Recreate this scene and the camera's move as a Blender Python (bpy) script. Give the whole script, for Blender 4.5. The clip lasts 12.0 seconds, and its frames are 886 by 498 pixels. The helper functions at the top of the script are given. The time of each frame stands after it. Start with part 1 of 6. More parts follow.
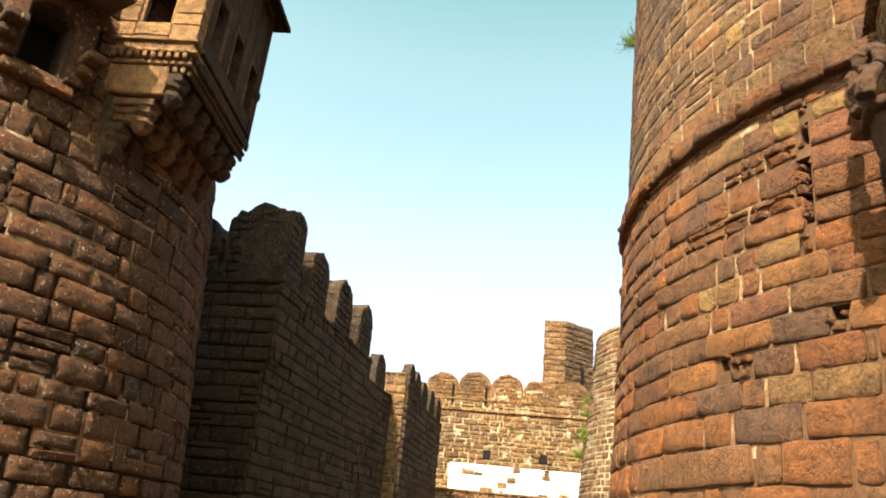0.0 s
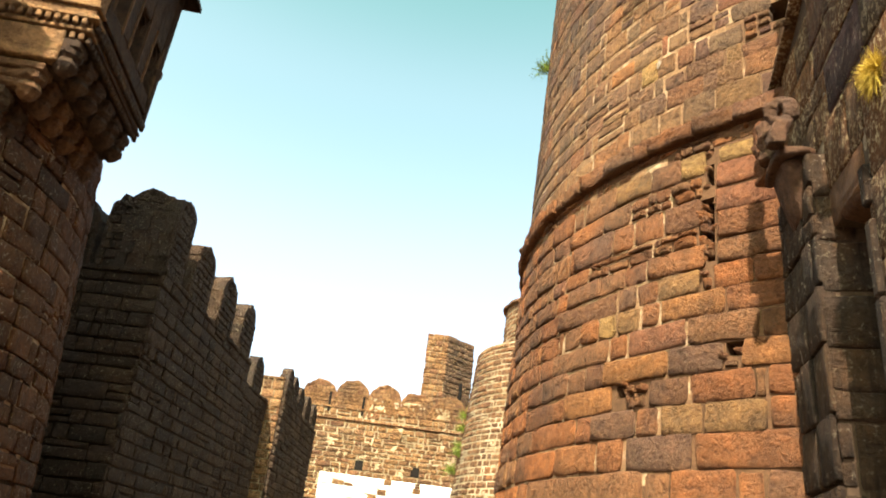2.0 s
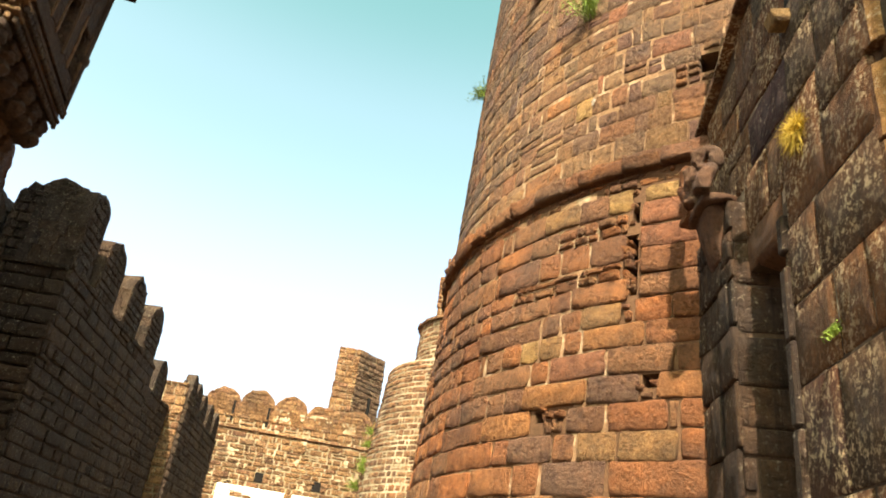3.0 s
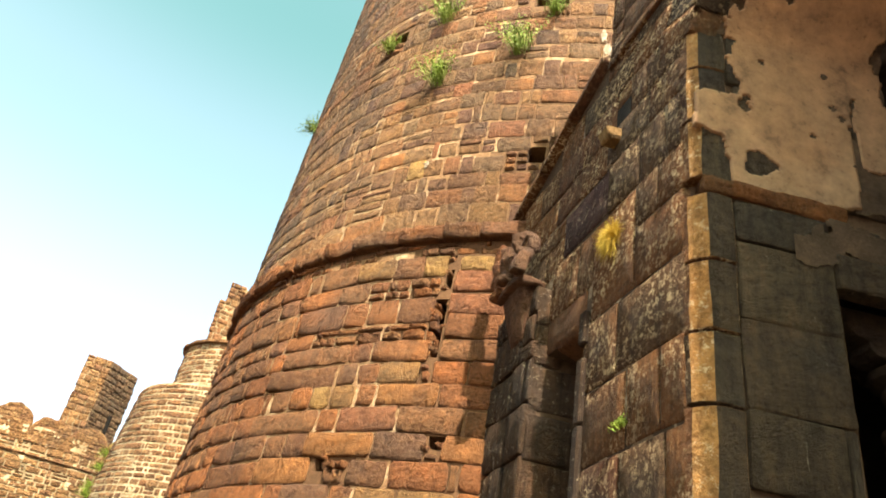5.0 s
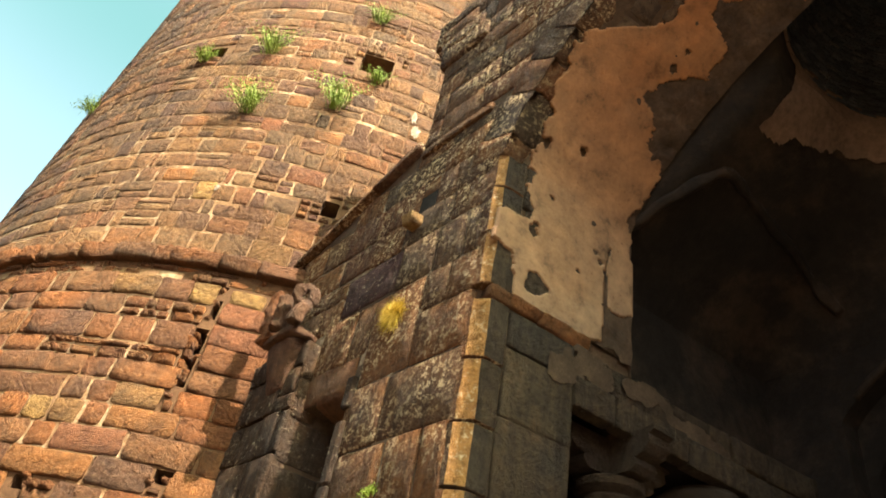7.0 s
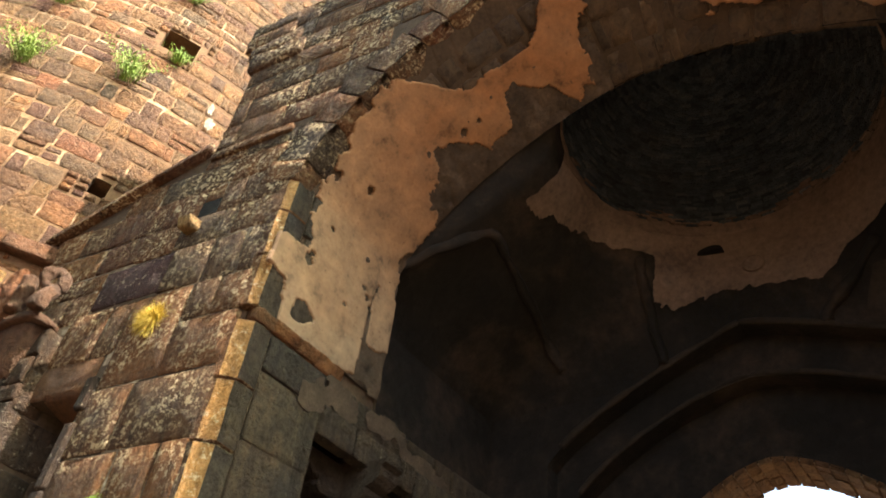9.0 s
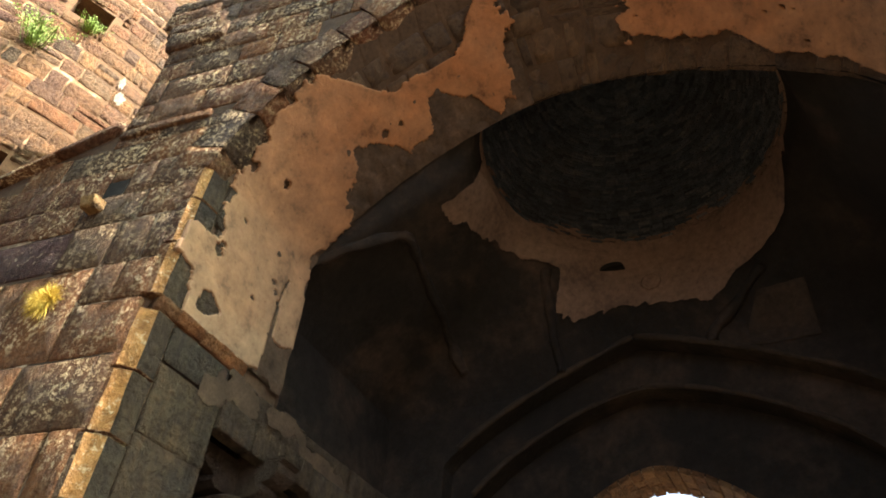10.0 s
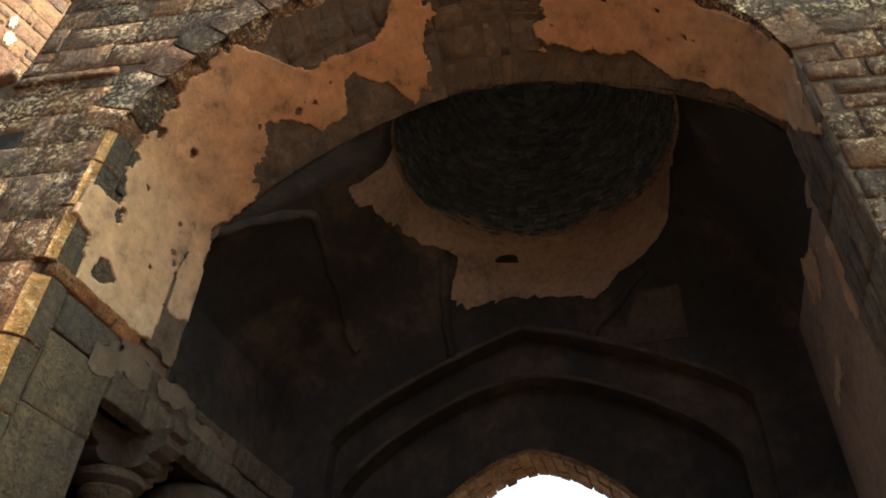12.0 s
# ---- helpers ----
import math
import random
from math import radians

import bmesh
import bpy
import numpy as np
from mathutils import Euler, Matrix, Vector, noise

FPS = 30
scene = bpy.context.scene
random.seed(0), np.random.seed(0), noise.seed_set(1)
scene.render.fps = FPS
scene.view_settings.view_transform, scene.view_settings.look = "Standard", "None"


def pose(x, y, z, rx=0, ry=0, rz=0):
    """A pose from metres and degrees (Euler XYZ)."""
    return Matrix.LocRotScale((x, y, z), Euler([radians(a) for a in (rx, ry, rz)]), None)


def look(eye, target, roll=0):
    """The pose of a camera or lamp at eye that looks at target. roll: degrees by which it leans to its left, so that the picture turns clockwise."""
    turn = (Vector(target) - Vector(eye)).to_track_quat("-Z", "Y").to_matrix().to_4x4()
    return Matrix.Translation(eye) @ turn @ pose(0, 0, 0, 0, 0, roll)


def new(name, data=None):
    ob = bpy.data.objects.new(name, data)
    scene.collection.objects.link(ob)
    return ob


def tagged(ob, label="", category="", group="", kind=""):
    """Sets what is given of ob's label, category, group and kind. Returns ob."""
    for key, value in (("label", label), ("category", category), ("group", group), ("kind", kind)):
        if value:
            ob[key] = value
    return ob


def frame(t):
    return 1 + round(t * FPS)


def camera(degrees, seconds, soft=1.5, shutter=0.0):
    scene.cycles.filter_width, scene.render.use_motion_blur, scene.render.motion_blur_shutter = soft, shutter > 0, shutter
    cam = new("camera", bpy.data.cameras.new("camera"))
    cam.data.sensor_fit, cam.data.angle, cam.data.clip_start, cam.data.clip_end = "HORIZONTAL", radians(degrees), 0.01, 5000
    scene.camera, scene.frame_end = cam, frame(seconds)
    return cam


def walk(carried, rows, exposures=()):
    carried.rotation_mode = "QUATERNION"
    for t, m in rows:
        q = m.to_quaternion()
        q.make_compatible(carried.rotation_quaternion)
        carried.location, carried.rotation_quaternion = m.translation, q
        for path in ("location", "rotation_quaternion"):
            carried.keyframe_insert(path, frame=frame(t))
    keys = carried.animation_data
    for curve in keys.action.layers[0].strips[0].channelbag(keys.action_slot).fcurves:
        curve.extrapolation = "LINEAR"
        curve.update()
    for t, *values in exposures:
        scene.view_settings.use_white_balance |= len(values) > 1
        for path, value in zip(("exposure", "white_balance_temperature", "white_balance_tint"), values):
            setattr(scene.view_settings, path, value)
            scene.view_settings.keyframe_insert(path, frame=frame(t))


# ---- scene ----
cam = camera(62.7, 12.0, soft=1.8)
PATH = [
    (0, (0.331, 0.395, 1.59), (-0.607, 1.995, 2.337), 5.7),
    (0.5, (0.264, 0.43, 1.609), (-0.625, 2.056, 2.36), 6.0),
    (1, (0.192, 0.461, 1.62), (-0.632, 2.116, 2.382), 6.3),
    (1.5, (0.128, 0.475, 1.625), (-0.619, 2.156, 2.408), 6.6),
    (2, (0.041, 0.435, 1.633), (-0.608, 2.148, 2.436), 7.0),
    (2.5, (-0.021, 0.394, 1.644), (-0.573, 2.13, 2.472), 7.5),
    (3, (-0.1, 0.358, 1.628), (-0.527, 2.108, 2.497), 8.2),
    (5, (-0.415, 0.344, 1.622), (-0.281, 2.039, 2.676), 10.9),
    (5.5, (-0.519, 0.328, 1.61), (-0.238, 1.972, 2.714), 11.4),
    (6, (-0.651, 0.299, 1.591), (-0.206, 1.869, 2.747), 11.8),
    (6.5, (-0.775, 0.28, 1.573), (-0.18, 1.763, 2.777), 11.9),
    (7, (-0.892, 0.231, 1.547), (-0.162, 1.603, 2.806), 11.8),
    (9, (-1.12, -0.021, 1.586), (0.028, 0.925, 2.923), 7.5),
    (9.5, (-1.16, -0.026, 1.586), (0.057, 0.816, 2.932), 6.3),
    (10, (-1.217, -0.038, 1.585), (0.065, 0.698, 2.933), 5.1),
    (10.5, (-1.271, -0.03, 1.582), (0.06, 0.624, 2.924), 4.2),
    (11, (-1.342, -0.008, 1.581), (0.038, 0.567, 2.91), 3.2),
    (11.5, (-1.403, -0.017, 1.587), (0.011, 0.508, 2.9), 2.7),
    (12, (-1.462, -0.039, 1.583), (-0.02, 0.443, 2.882), 2.3),
]
walk(cam, [(t, look(eye, target, roll)) for t, eye, target, roll in PATH], exposures=[(0, 1.96, 6850, 13), (3, 2.05, 6850, 13), (7, 2.25, 6850, 13), (9, 2.55, 6150, 12), (12, 2.66, 6000, 12)])

# ---- light ----
SUN_DIR = Vector((0.107, -1.0, 0.0)).normalized()      # towards the sun, on the plan
SUN_EL = radians(51)
sky_world = bpy.data.worlds.new("sky")
scene.world = sky_world
sky_world.use_nodes = True
_n = sky_world.node_tree.nodes
_l = sky_world.node_tree.links
_n.clear()
_sky = _n.new("ShaderNodeTexSky")
_sky.sky_type = "NISHITA"
_sky.sun_disc = False
_sky.sun_elevation = SUN_EL
_sky.sun_rotation = math.atan2(SUN_DIR.x, SUN_DIR.y)
_sky.air_density, _sky.dust_density, _sky.ozone_density = 1.0, 5.0, 1.0
_way = _n.new("ShaderNodeTexCoord")
_axis = _n.new("ShaderNodeSeparateXYZ")
_l.new(_way.outputs["Generated"], _axis.inputs[0])
# hazy white towards the horizon, clear cyan overhead
_haze = _n.new("ShaderNodeValToRGB")
_haze.color_ramp.interpolation = "EASE"
for _e, (_p, _c) in zip((_haze.color_ramp.elements[0], _haze.color_ramp.elements[1], _haze.color_ramp.elements.new(0.5), _haze.color_ramp.elements.new(0.7)), ((0.36, (1.05, 1.0, 0.86)), (1.0, (0.1, 0.14, 0.1)), (0.56, (0.87, 1.0, 0.69)), (0.72, (0.54, 0.86, 0.53)))):
    _e.position, _e.color = _p, (*_c, 1)
_l.new(_axis.outputs["Z"], _haze.inputs[0])
_tint = _n.new("ShaderNodeMix")
_tint.data_type, _tint.blend_type = "RGBA", "MULTIPLY"
_tint.inputs["Factor"].default_value = 1.0
_l.new(_haze.outputs[0], _tint.inputs["B"])
_bg = _n.new("ShaderNodeBackground")
_bg.inputs["Strength"].default_value = 0.15
_out = _n.new("ShaderNodeOutputWorld")
_l.new(_sky.outputs[0], _tint.inputs["A"])
_l.new(_tint.outputs["Result"], _bg.inputs["Color"])
_l.new(_bg.outputs[0], _out.inputs["Surface"])

sun_data = bpy.data.lights.new("sun", "SUN")
sun_data.energy, sun_data.angle, sun_data.color = 4.8, radians(0.5), (1.0, 0.88, 0.70)
sun = new("sun", sun_data)
sun.matrix_world = look((0, 0, 60), Vector((0, 0, 60)) - Vector((SUN_DIR.x * math.cos(SUN_EL), SUN_DIR.y * math.cos(SUN_EL), math.sin(SUN_EL))))


# ---- materials ----
def material(name):
    m = bpy.data.materials.new(name)
    m.use_nodes = True
    t = m.node_tree
    return m, t, t.nodes["Principled BSDF"], t.links


def noise_node(t, scale, detail=6.0, rough=0.6, vec=None):
    n = t.nodes.new("ShaderNodeTexNoise")
    n.inputs["Scale"].default_value, n.inputs["Detail"].default_value, n.inputs["Roughness"].default_value = scale, detail, rough
    if vec is not None:
        t.links.new(vec, n.inputs["Vector"])
    return n


def ramp_node(t, fac, stops):
    r = t.nodes.new("ShaderNodeValToRGB")
    while len(r.color_ramp.elements) < len(stops):
        r.color_ramp.elements.new(0.5)
    for e, (p, c) in zip(r.color_ramp.elements, stops):
        e.position = p
        e.color = (*c, 1) if len(c) == 3 else c
    t.links.new(fac, r.inputs["Fac"])
    return r


def mix_node(t, fac, a, b, kind="MIX"):
    m = t.nodes.new("ShaderNodeMix")
    m.data_type, m.blend_type = "RGBA", kind
    for key, v in (("Factor", fac), ("A", a), ("B", b)):
        if isinstance(v, (int, float)):
            m.inputs[key].default_value = v
        elif isinstance(v, tuple):
            m.inputs[key].default_value = (*v, 1)
        else:
            t.links.new(v, m.inputs[key])
    return m.outputs["Result"]


def bump_node(t, b, height, strength, distance):
    n = t.nodes.new("ShaderNodeBump")
    n.inputs["Strength"].default_value, n.inputs["Distance"].default_value = strength, distance
    t.links.new(height, n.inputs["Height"])
    t.links.new(n.outputs["Normal"], b.inputs["Normal"])


def stone(name, palette, single, specks=0.5, speck_colour=(0.55, 0.5, 0.4), speck_from=0.63, stain=(0.05, 0.04, 0.035), stains=0.5, grain=28.0, relief=0.085, streaks=0.0, speck_scale=19.0, clumps=(0.38, 0.25)):
    """Weathered dressed stone; every block takes its own tone. single: blocks are objects; else islands of one mesh."""
    m, t, b, l = material(name)
    pos = t.nodes.new("ShaderNodeNewGeometry")
    if single:
        rnd = t.nodes.new("ShaderNodeObjectInfo").outputs["Random"]
    else:
        rnd = pos.outputs["Random Per Island"]
    p = pos.outputs["Position"]
    k = len(palette)
    tone = ramp_node(t, rnd, [(i / (k - 1), c) for i, c in enumerate(palette)]).outputs["Color"]
    big = noise_node(t, 0.9, 5, 0.65, p)
    mid = noise_node(t, 8.0, 9, 0.72, p)
    fine = noise_node(t, grain, 8, 0.75, p)
    lum = ramp_node(t, mid.outputs["Fac"], [(0.25, (0.42, 0.4, 0.38)), (0.5, (1, 1, 1)), (0.75, (1.5, 1.42, 1.25))]).outputs["Color"]
    c = mix_node(t, 1.0, tone, lum, "MULTIPLY")
    gr = ramp_node(t, fine.outputs["Fac"], [(0.32, (0.45, 0.44, 0.43)), (0.5, (1, 1, 1)), (0.72, (1.35, 1.32, 1.26))]).outputs["Color"]
    c = mix_node(t, 0.5, c, mix_node(t, 1.0, c, gr, "MULTIPLY"))
    st = ramp_node(t, big.outputs["Fac"], [(0.5, (0, 0, 0)), (0.68, (1, 1, 1))]).outputs["Color"]
    stm = t.nodes.new("ShaderNodeMath")
    stm.operation = "MULTIPLY"
    stm.inputs[1].default_value = stains
    l.new(st, stm.inputs[0])
    c = mix_node(t, stm.outputs[0], c, stain)
    sp = noise_node(t, speck_scale, 9, 0.8, p)
    spm = ramp_node(t, sp.outputs["Fac"], [(speck_from, (0, 0, 0)), (speck_from + 0.045, (1, 1, 1))]).outputs["Color"]
    patch = noise_node(t, 1.7, 4, 0.6, p)
    pm = ramp_node(t, patch.outputs["Fac"], [(clumps[0], (clumps[1], clumps[1], clumps[1])), (clumps[0] + 0.2, (1, 1, 1))]).outputs["Color"]
    spm = mix_node(t, 1.0, spm, pm, "MULTIPLY")
    spk = t.nodes.new("ShaderNodeMath")
    spk.operation = "MULTIPLY"
    spk.inputs[1].default_value = specks
    l.new(spm, spk.inputs[0])
    grime = noise_node(t, 0.55, 6, 0.7, p)
    gm = ramp_node(t, grime.outputs["Fac"], [(0.34, (0.6, 0.58, 0.58)), (0.5, (1, 1, 1)), (0.66, (1.2, 1.14, 1.05))]).outputs["Color"]
    c = mix_node(t, 0.8, c, mix_node(t, 1.0, c, gm, "MULTIPLY"))
    c = mix_node(t, spk.outputs[0], c, speck_colour)
    if streaks:
        # rain streaks and lime runs down the face
        sv = t.nodes.new("ShaderNodeVectorMath")
        sv.operation = "MULTIPLY"
        sv.inputs[1].default_value = (9.0, 9.0, 0.9)
        l.new(p, sv.inputs[0])
        run = noise_node(t, 1.0, 7, 0.7, sv.outputs[0])
        dark = ramp_node(t, run.outputs["Fac"], [(0.36, (0.32, 0.3, 0.3)), (0.5, (1, 1, 1)), (0.62, (1.25, 1.15, 1.0))]).outputs["Color"]
        c = mix_node(t, streaks, c, mix_node(t, 1.0, c, dark, "MULTIPLY"))
        lime = noise_node(t, 1.9, 8, 0.78, sv.outputs[0])
        lk = ramp_node(t, lime.outputs["Fac"], [(0.63, (0, 0, 0)), (0.69, (0.75, 0.75, 0.75))]).outputs["Color"]
        c = mix_node(t, lk, c, (0.42, 0.37, 0.29))
    # weathered pits and flaked hollows, dark with dirt
    pit = noise_node(t, grain * 0.62, 4, 0.55, p)
    hollow = ramp_node(t, pit.outputs["Fac"], [(0.36, (0, 0, 0)), (0.47, (1, 1, 1))]).outputs["Color"]
    dirt = ramp_node(t, pit.outputs["Fac"], [(0.34, (0.4, 0.36, 0.34)), (0.45, (1, 1, 1))]).outputs["Color"]
    c = mix_node(t, 0.5, c, mix_node(t, 1.0, c, dirt, "MULTIPLY"))
    l.new(c, b.inputs["Base Color"])
    b.inputs["Roughness"].default_value = 0.92
    b.inputs["Specular IOR Level"].default_value = 0.25
    h = t.nodes.new("ShaderNodeMath")
    h.operation = "ADD"
    l.new(mid.outputs["Fac"], h.inputs[0])
    l.new(fine.outputs["Fac"], h.inputs[1])
    h2 = t.nodes.new("ShaderNodeMath")
    h2.operation = "MULTIPLY_ADD"
    h2.inputs[1].default_value = 0.12
    l.new(hollow, h2.inputs[0])
    l.new(h.outputs[0], h2.inputs[2])
    bump_node(t, b, h2.outputs[0], 1.0, relief)
    return m


def earthy(name, a, b_, scale, relief=0.01, rough=0.95, c_=None):
    m, t, b, l = material(name)
    p = t.nodes.new("ShaderNodeNewGeometry").outputs["Position"]
    n1, n2 = noise_node(t, scale, 8, 0.7, p), noise_node(t, scale * 9, 6, 0.7, p)
    stops = [(0.3, a), (0.7, b_)] if c_ is None else [(0.28, a), (0.5, b_), (0.72, c_)]
    c = ramp_node(t, n1.outputs["Fac"], stops).outputs["Color"]
    g = ramp_node(t, n2.outputs["Fac"], [(0.3, (0.65, 0.65, 0.65)), (0.65, (1.15, 1.15, 1.15))]).outputs["Color"]
    l.new(mix_node(t, 1.0, c, g, "MULTIPLY"), b.inputs["Base Color"])
    b.inputs["Roughness"].default_value = rough
    b.inputs["Specular IOR Level"].default_value = 0.2
    bump_node(t, b, n2.outputs["Fac"], 0.8, relief)
    return m


RED = [(0.155, 0.063, 0.025), (0.214, 0.083, 0.029), (0.251, 0.096, 0.031), (0.179, 0.067, 0.027), (0.273, 0.108, 0.036), (0.155, 0.075, 0.033), (0.229, 0.086, 0.031), (0.311, 0.108, 0.031), (0.192, 0.087, 0.035)]
BROWN = [(0.068, 0.028, 0.013), (0.108, 0.044, 0.018), (0.142, 0.057, 0.022), (0.082, 0.037, 0.018), (0.164, 0.068, 0.026), (0.056, 0.028, 0.016)]
GREY = [(0.140, 0.066, 0.027), (0.200, 0.093, 0.035), (0.250, 0.113, 0.041), (0.120, 0.048, 0.029), (0.275, 0.125, 0.045), (0.160, 0.079, 0.036), (0.090, 0.061, 0.037), (0.205, 0.094, 0.036), (0.072, 0.049, 0.033)]
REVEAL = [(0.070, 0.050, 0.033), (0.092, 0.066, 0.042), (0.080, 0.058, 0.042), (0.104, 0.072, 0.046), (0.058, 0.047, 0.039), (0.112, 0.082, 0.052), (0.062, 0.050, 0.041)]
FARC = [(0.130, 0.067, 0.030), (0.194, 0.106, 0.047), (0.237, 0.137, 0.067), (0.150, 0.073, 0.038)]


def muted(palette, k):
    """The same tones drawn together by the share k."""
    mean = [sum(c[i] for c in palette) / len(palette) for i in range(3)]
    return [tuple(c[i] + (mean[i] - c[i]) * k for i in range(3)) for c in palette]


RED += [(0.105, 0.05, 0.028), (0.215, 0.108, 0.047), (0.135, 0.062, 0.037), (0.24, 0.118, 0.05), (0.118, 0.062, 0.034), (0.19, 0.09, 0.04)]
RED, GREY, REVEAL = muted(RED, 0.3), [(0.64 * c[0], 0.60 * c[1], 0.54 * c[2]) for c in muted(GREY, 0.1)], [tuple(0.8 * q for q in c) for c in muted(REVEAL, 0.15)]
RED = [(0.98 * c[0], 0.98 * c[1], c[2]) for c in RED]
M_RED_ONE = stone("red_stone_block", RED, True, 0.25)
UPPER = [(0.145, 0.073, 0.035), (0.203, 0.099, 0.041), (0.232, 0.116, 0.050), (0.165, 0.079, 0.039), (0.252, 0.133, 0.058), (0.145, 0.086, 0.050), (0.213, 0.090, 0.042), (0.261, 0.112, 0.041), (0.184, 0.107, 0.054)]
UPPER = [(c[0] * 0.85, c[1] * 0.89, c[2] * 0.93) for c in muted(UPPER + [(0.11, 0.06, 0.036), (0.145, 0.066, 0.042), (0.225, 0.122, 0.056), (0.12, 0.07, 0.042)], 0.1)]
M_UPPER_ONE = stone("weathered_red_block", UPPER, True, 0.3)
M_UPPER = stone("weathered_red_courses", UPPER, False, 0.3)
M_RED = stone("red_stone_courses", RED, False, 0.25)
M_ORANGE = stone("orange_stone_block", [(0.260, 0.115, 0.039), (0.244, 0.105, 0.037)], True, 0.15)
M_PINK = stone("pink_stone_block", [(0.210, 0.084, 0.041), (0.189, 0.081, 0.041)], True, 0.2)
M_YELLOW = stone("pale_yellow_stone_block", [(0.302, 0.182, 0.067), (0.260, 0.153, 0.057)], True, 0.3)
M_PURPLE = stone("purplish_stone_block", [(0.143, 0.072, 0.040), (0.130, 0.068, 0.040)], True, 0.2)
M_DARKPURPLE = stone("dark_purple_block", [(0.06, 0.028, 0.026), (0.07, 0.034, 0.03)], True, 0.8, (0.45, 0.34, 0.24), 0.57)
M_SOOTSTONE = stone("sooty_carved_stone", [(0.045, 0.030, 0.021), (0.084, 0.055, 0.032), (0.062, 0.043, 0.029)], True, 0.2)
M_TAN = stone("tan_stone_block", [(0.206, 0.111, 0.045), (0.189, 0.103, 0.042)], True, 0.2)
M_STRING = stone("worn_brown_string", [(0.19, 0.083, 0.032), (0.13, 0.066, 0.03), (0.21, 0.088, 0.032)], True, 0.4)
M_BROWN_ONE = stone("brown_stone_block", BROWN, True, 0.8, (0.5, 0.42, 0.31), 0.57)
M_BROWN = stone("brown_stone_courses", BROWN, False, 0.8, (0.5, 0.42, 0.31), 0.57)
M_GREY_ONE = stone("lichened_stone_block", GREY, True, 1.0, (0.74, 0.56, 0.34), 0.513, streaks=0.45, speck_scale=22.0, clumps=(0.44, 0.08))
M_GREY = stone("lichened_stone_courses", GREY, False, 1.0, (0.74, 0.56, 0.34), 0.513, streaks=0.45, speck_scale=22.0, clumps=(0.44, 0.08))
# pilaster and recess stone: grazing and recess shade put into darker tones
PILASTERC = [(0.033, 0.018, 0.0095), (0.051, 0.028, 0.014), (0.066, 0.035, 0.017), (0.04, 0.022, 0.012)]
M_PILASTER_ONE = stone("shade_dark_pilaster_block", PILASTERC, True, 0.7, (0.5, 0.43, 0.33), 0.57, streaks=0.9)
# reveal stone: streaked and stained, with the arch's shade in its dark tones
M_REVEAL_ONE = stone("shade_dark_reveal_block", REVEAL, True, 0.35, stain=(0.026, 0.026, 0.028), stains=0.85, streaks=0.6)
M_REVEAL = stone("shade_dark_reveal_courses", REVEAL, False, 0.35, streaks=0.6)
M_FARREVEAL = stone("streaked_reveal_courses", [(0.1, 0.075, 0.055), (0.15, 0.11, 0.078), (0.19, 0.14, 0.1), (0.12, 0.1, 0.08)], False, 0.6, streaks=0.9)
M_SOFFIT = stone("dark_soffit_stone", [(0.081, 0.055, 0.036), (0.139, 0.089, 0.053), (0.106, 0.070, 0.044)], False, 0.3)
M_FAR = stone("far_stone_courses", FARC, False, 0.3, (0.6, 0.52, 0.38), grain=16)
M_FARRED = stone("far_red_courses", [(0.105, 0.055, 0.027), (0.16, 0.083, 0.038), (0.2, 0.11, 0.052), (0.13, 0.065, 0.032), (0.175, 0.082, 0.036)], False, 0.3, (0.6, 0.52, 0.38), grain=16)
# lane walls: their shade is put into this dark stone colour
M_SHADEWALL = stone("shade_toned_courses", [(0.028, 0.018, 0.011), (0.046, 0.027, 0.016), (0.062, 0.037, 0.021), (0.035, 0.022, 0.015)], False, 0.8, (0.33, 0.28, 0.2), 0.57)
# right face of the square turret: its shade put into the stone colour
M_TURRETSHADE = stone("turret_shade_courses", [(0.07, 0.042, 0.025), (0.11, 0.066, 0.038), (0.09, 0.052, 0.03)], False, 0.7, (0.4, 0.34, 0.24), 0.58)
M_MORTAR = earthy("lime_mortar", (0.12, 0.064, 0.032), (0.19, 0.112, 0.06), 3.6, 0.01, 0.95, (0.46, 0.35, 0.23))
M_WINGMORTAR = earthy("dirty_mortar", (0.06, 0.04, 0.026), (0.15, 0.105, 0.068), 4.0, 0.01, 0.95, (0.5, 0.41, 0.3))
M_DULLMORTAR = earthy("dull_lime_mortar", (0.2, 0.13, 0.075), (0.4, 0.3, 0.2), 3.0)
M_JOINT = earthy("deep_joint_earth", (0.03, 0.02, 0.013), (0.06, 0.04, 0.025), 4.0)
M_REDEARTH = earthy("red_earth_joint", (0.06, 0.032, 0.017), (0.115, 0.06, 0.03), 3.0)
M_UPPEREARTH = earthy("brown_earth_joint", (0.08, 0.043, 0.023), (0.15, 0.085, 0.045), 3.0)
M_WINGEARTH = earthy("dark_earth_joint", (0.035, 0.022, 0.014), (0.075, 0.048, 0.03), 3.0)
M_FARMORTAR = earthy("pale_lime_mortar", (0.12, 0.085, 0.048), (0.24, 0.185, 0.115), 1.3, 0.01, 0.95, (0.44, 0.37, 0.26))
M_SPLASH = earthy("lime_splash", (0.13, 0.09, 0.06), (0.22, 0.18, 0.14), 9.0, 0.01, 0.95, (0.5, 0.45, 0.38))
M_LIME = earthy("whitewash", (0.640, 0.631, 0.592), (0.705, 0.697, 0.664), 2.0, 0.006)


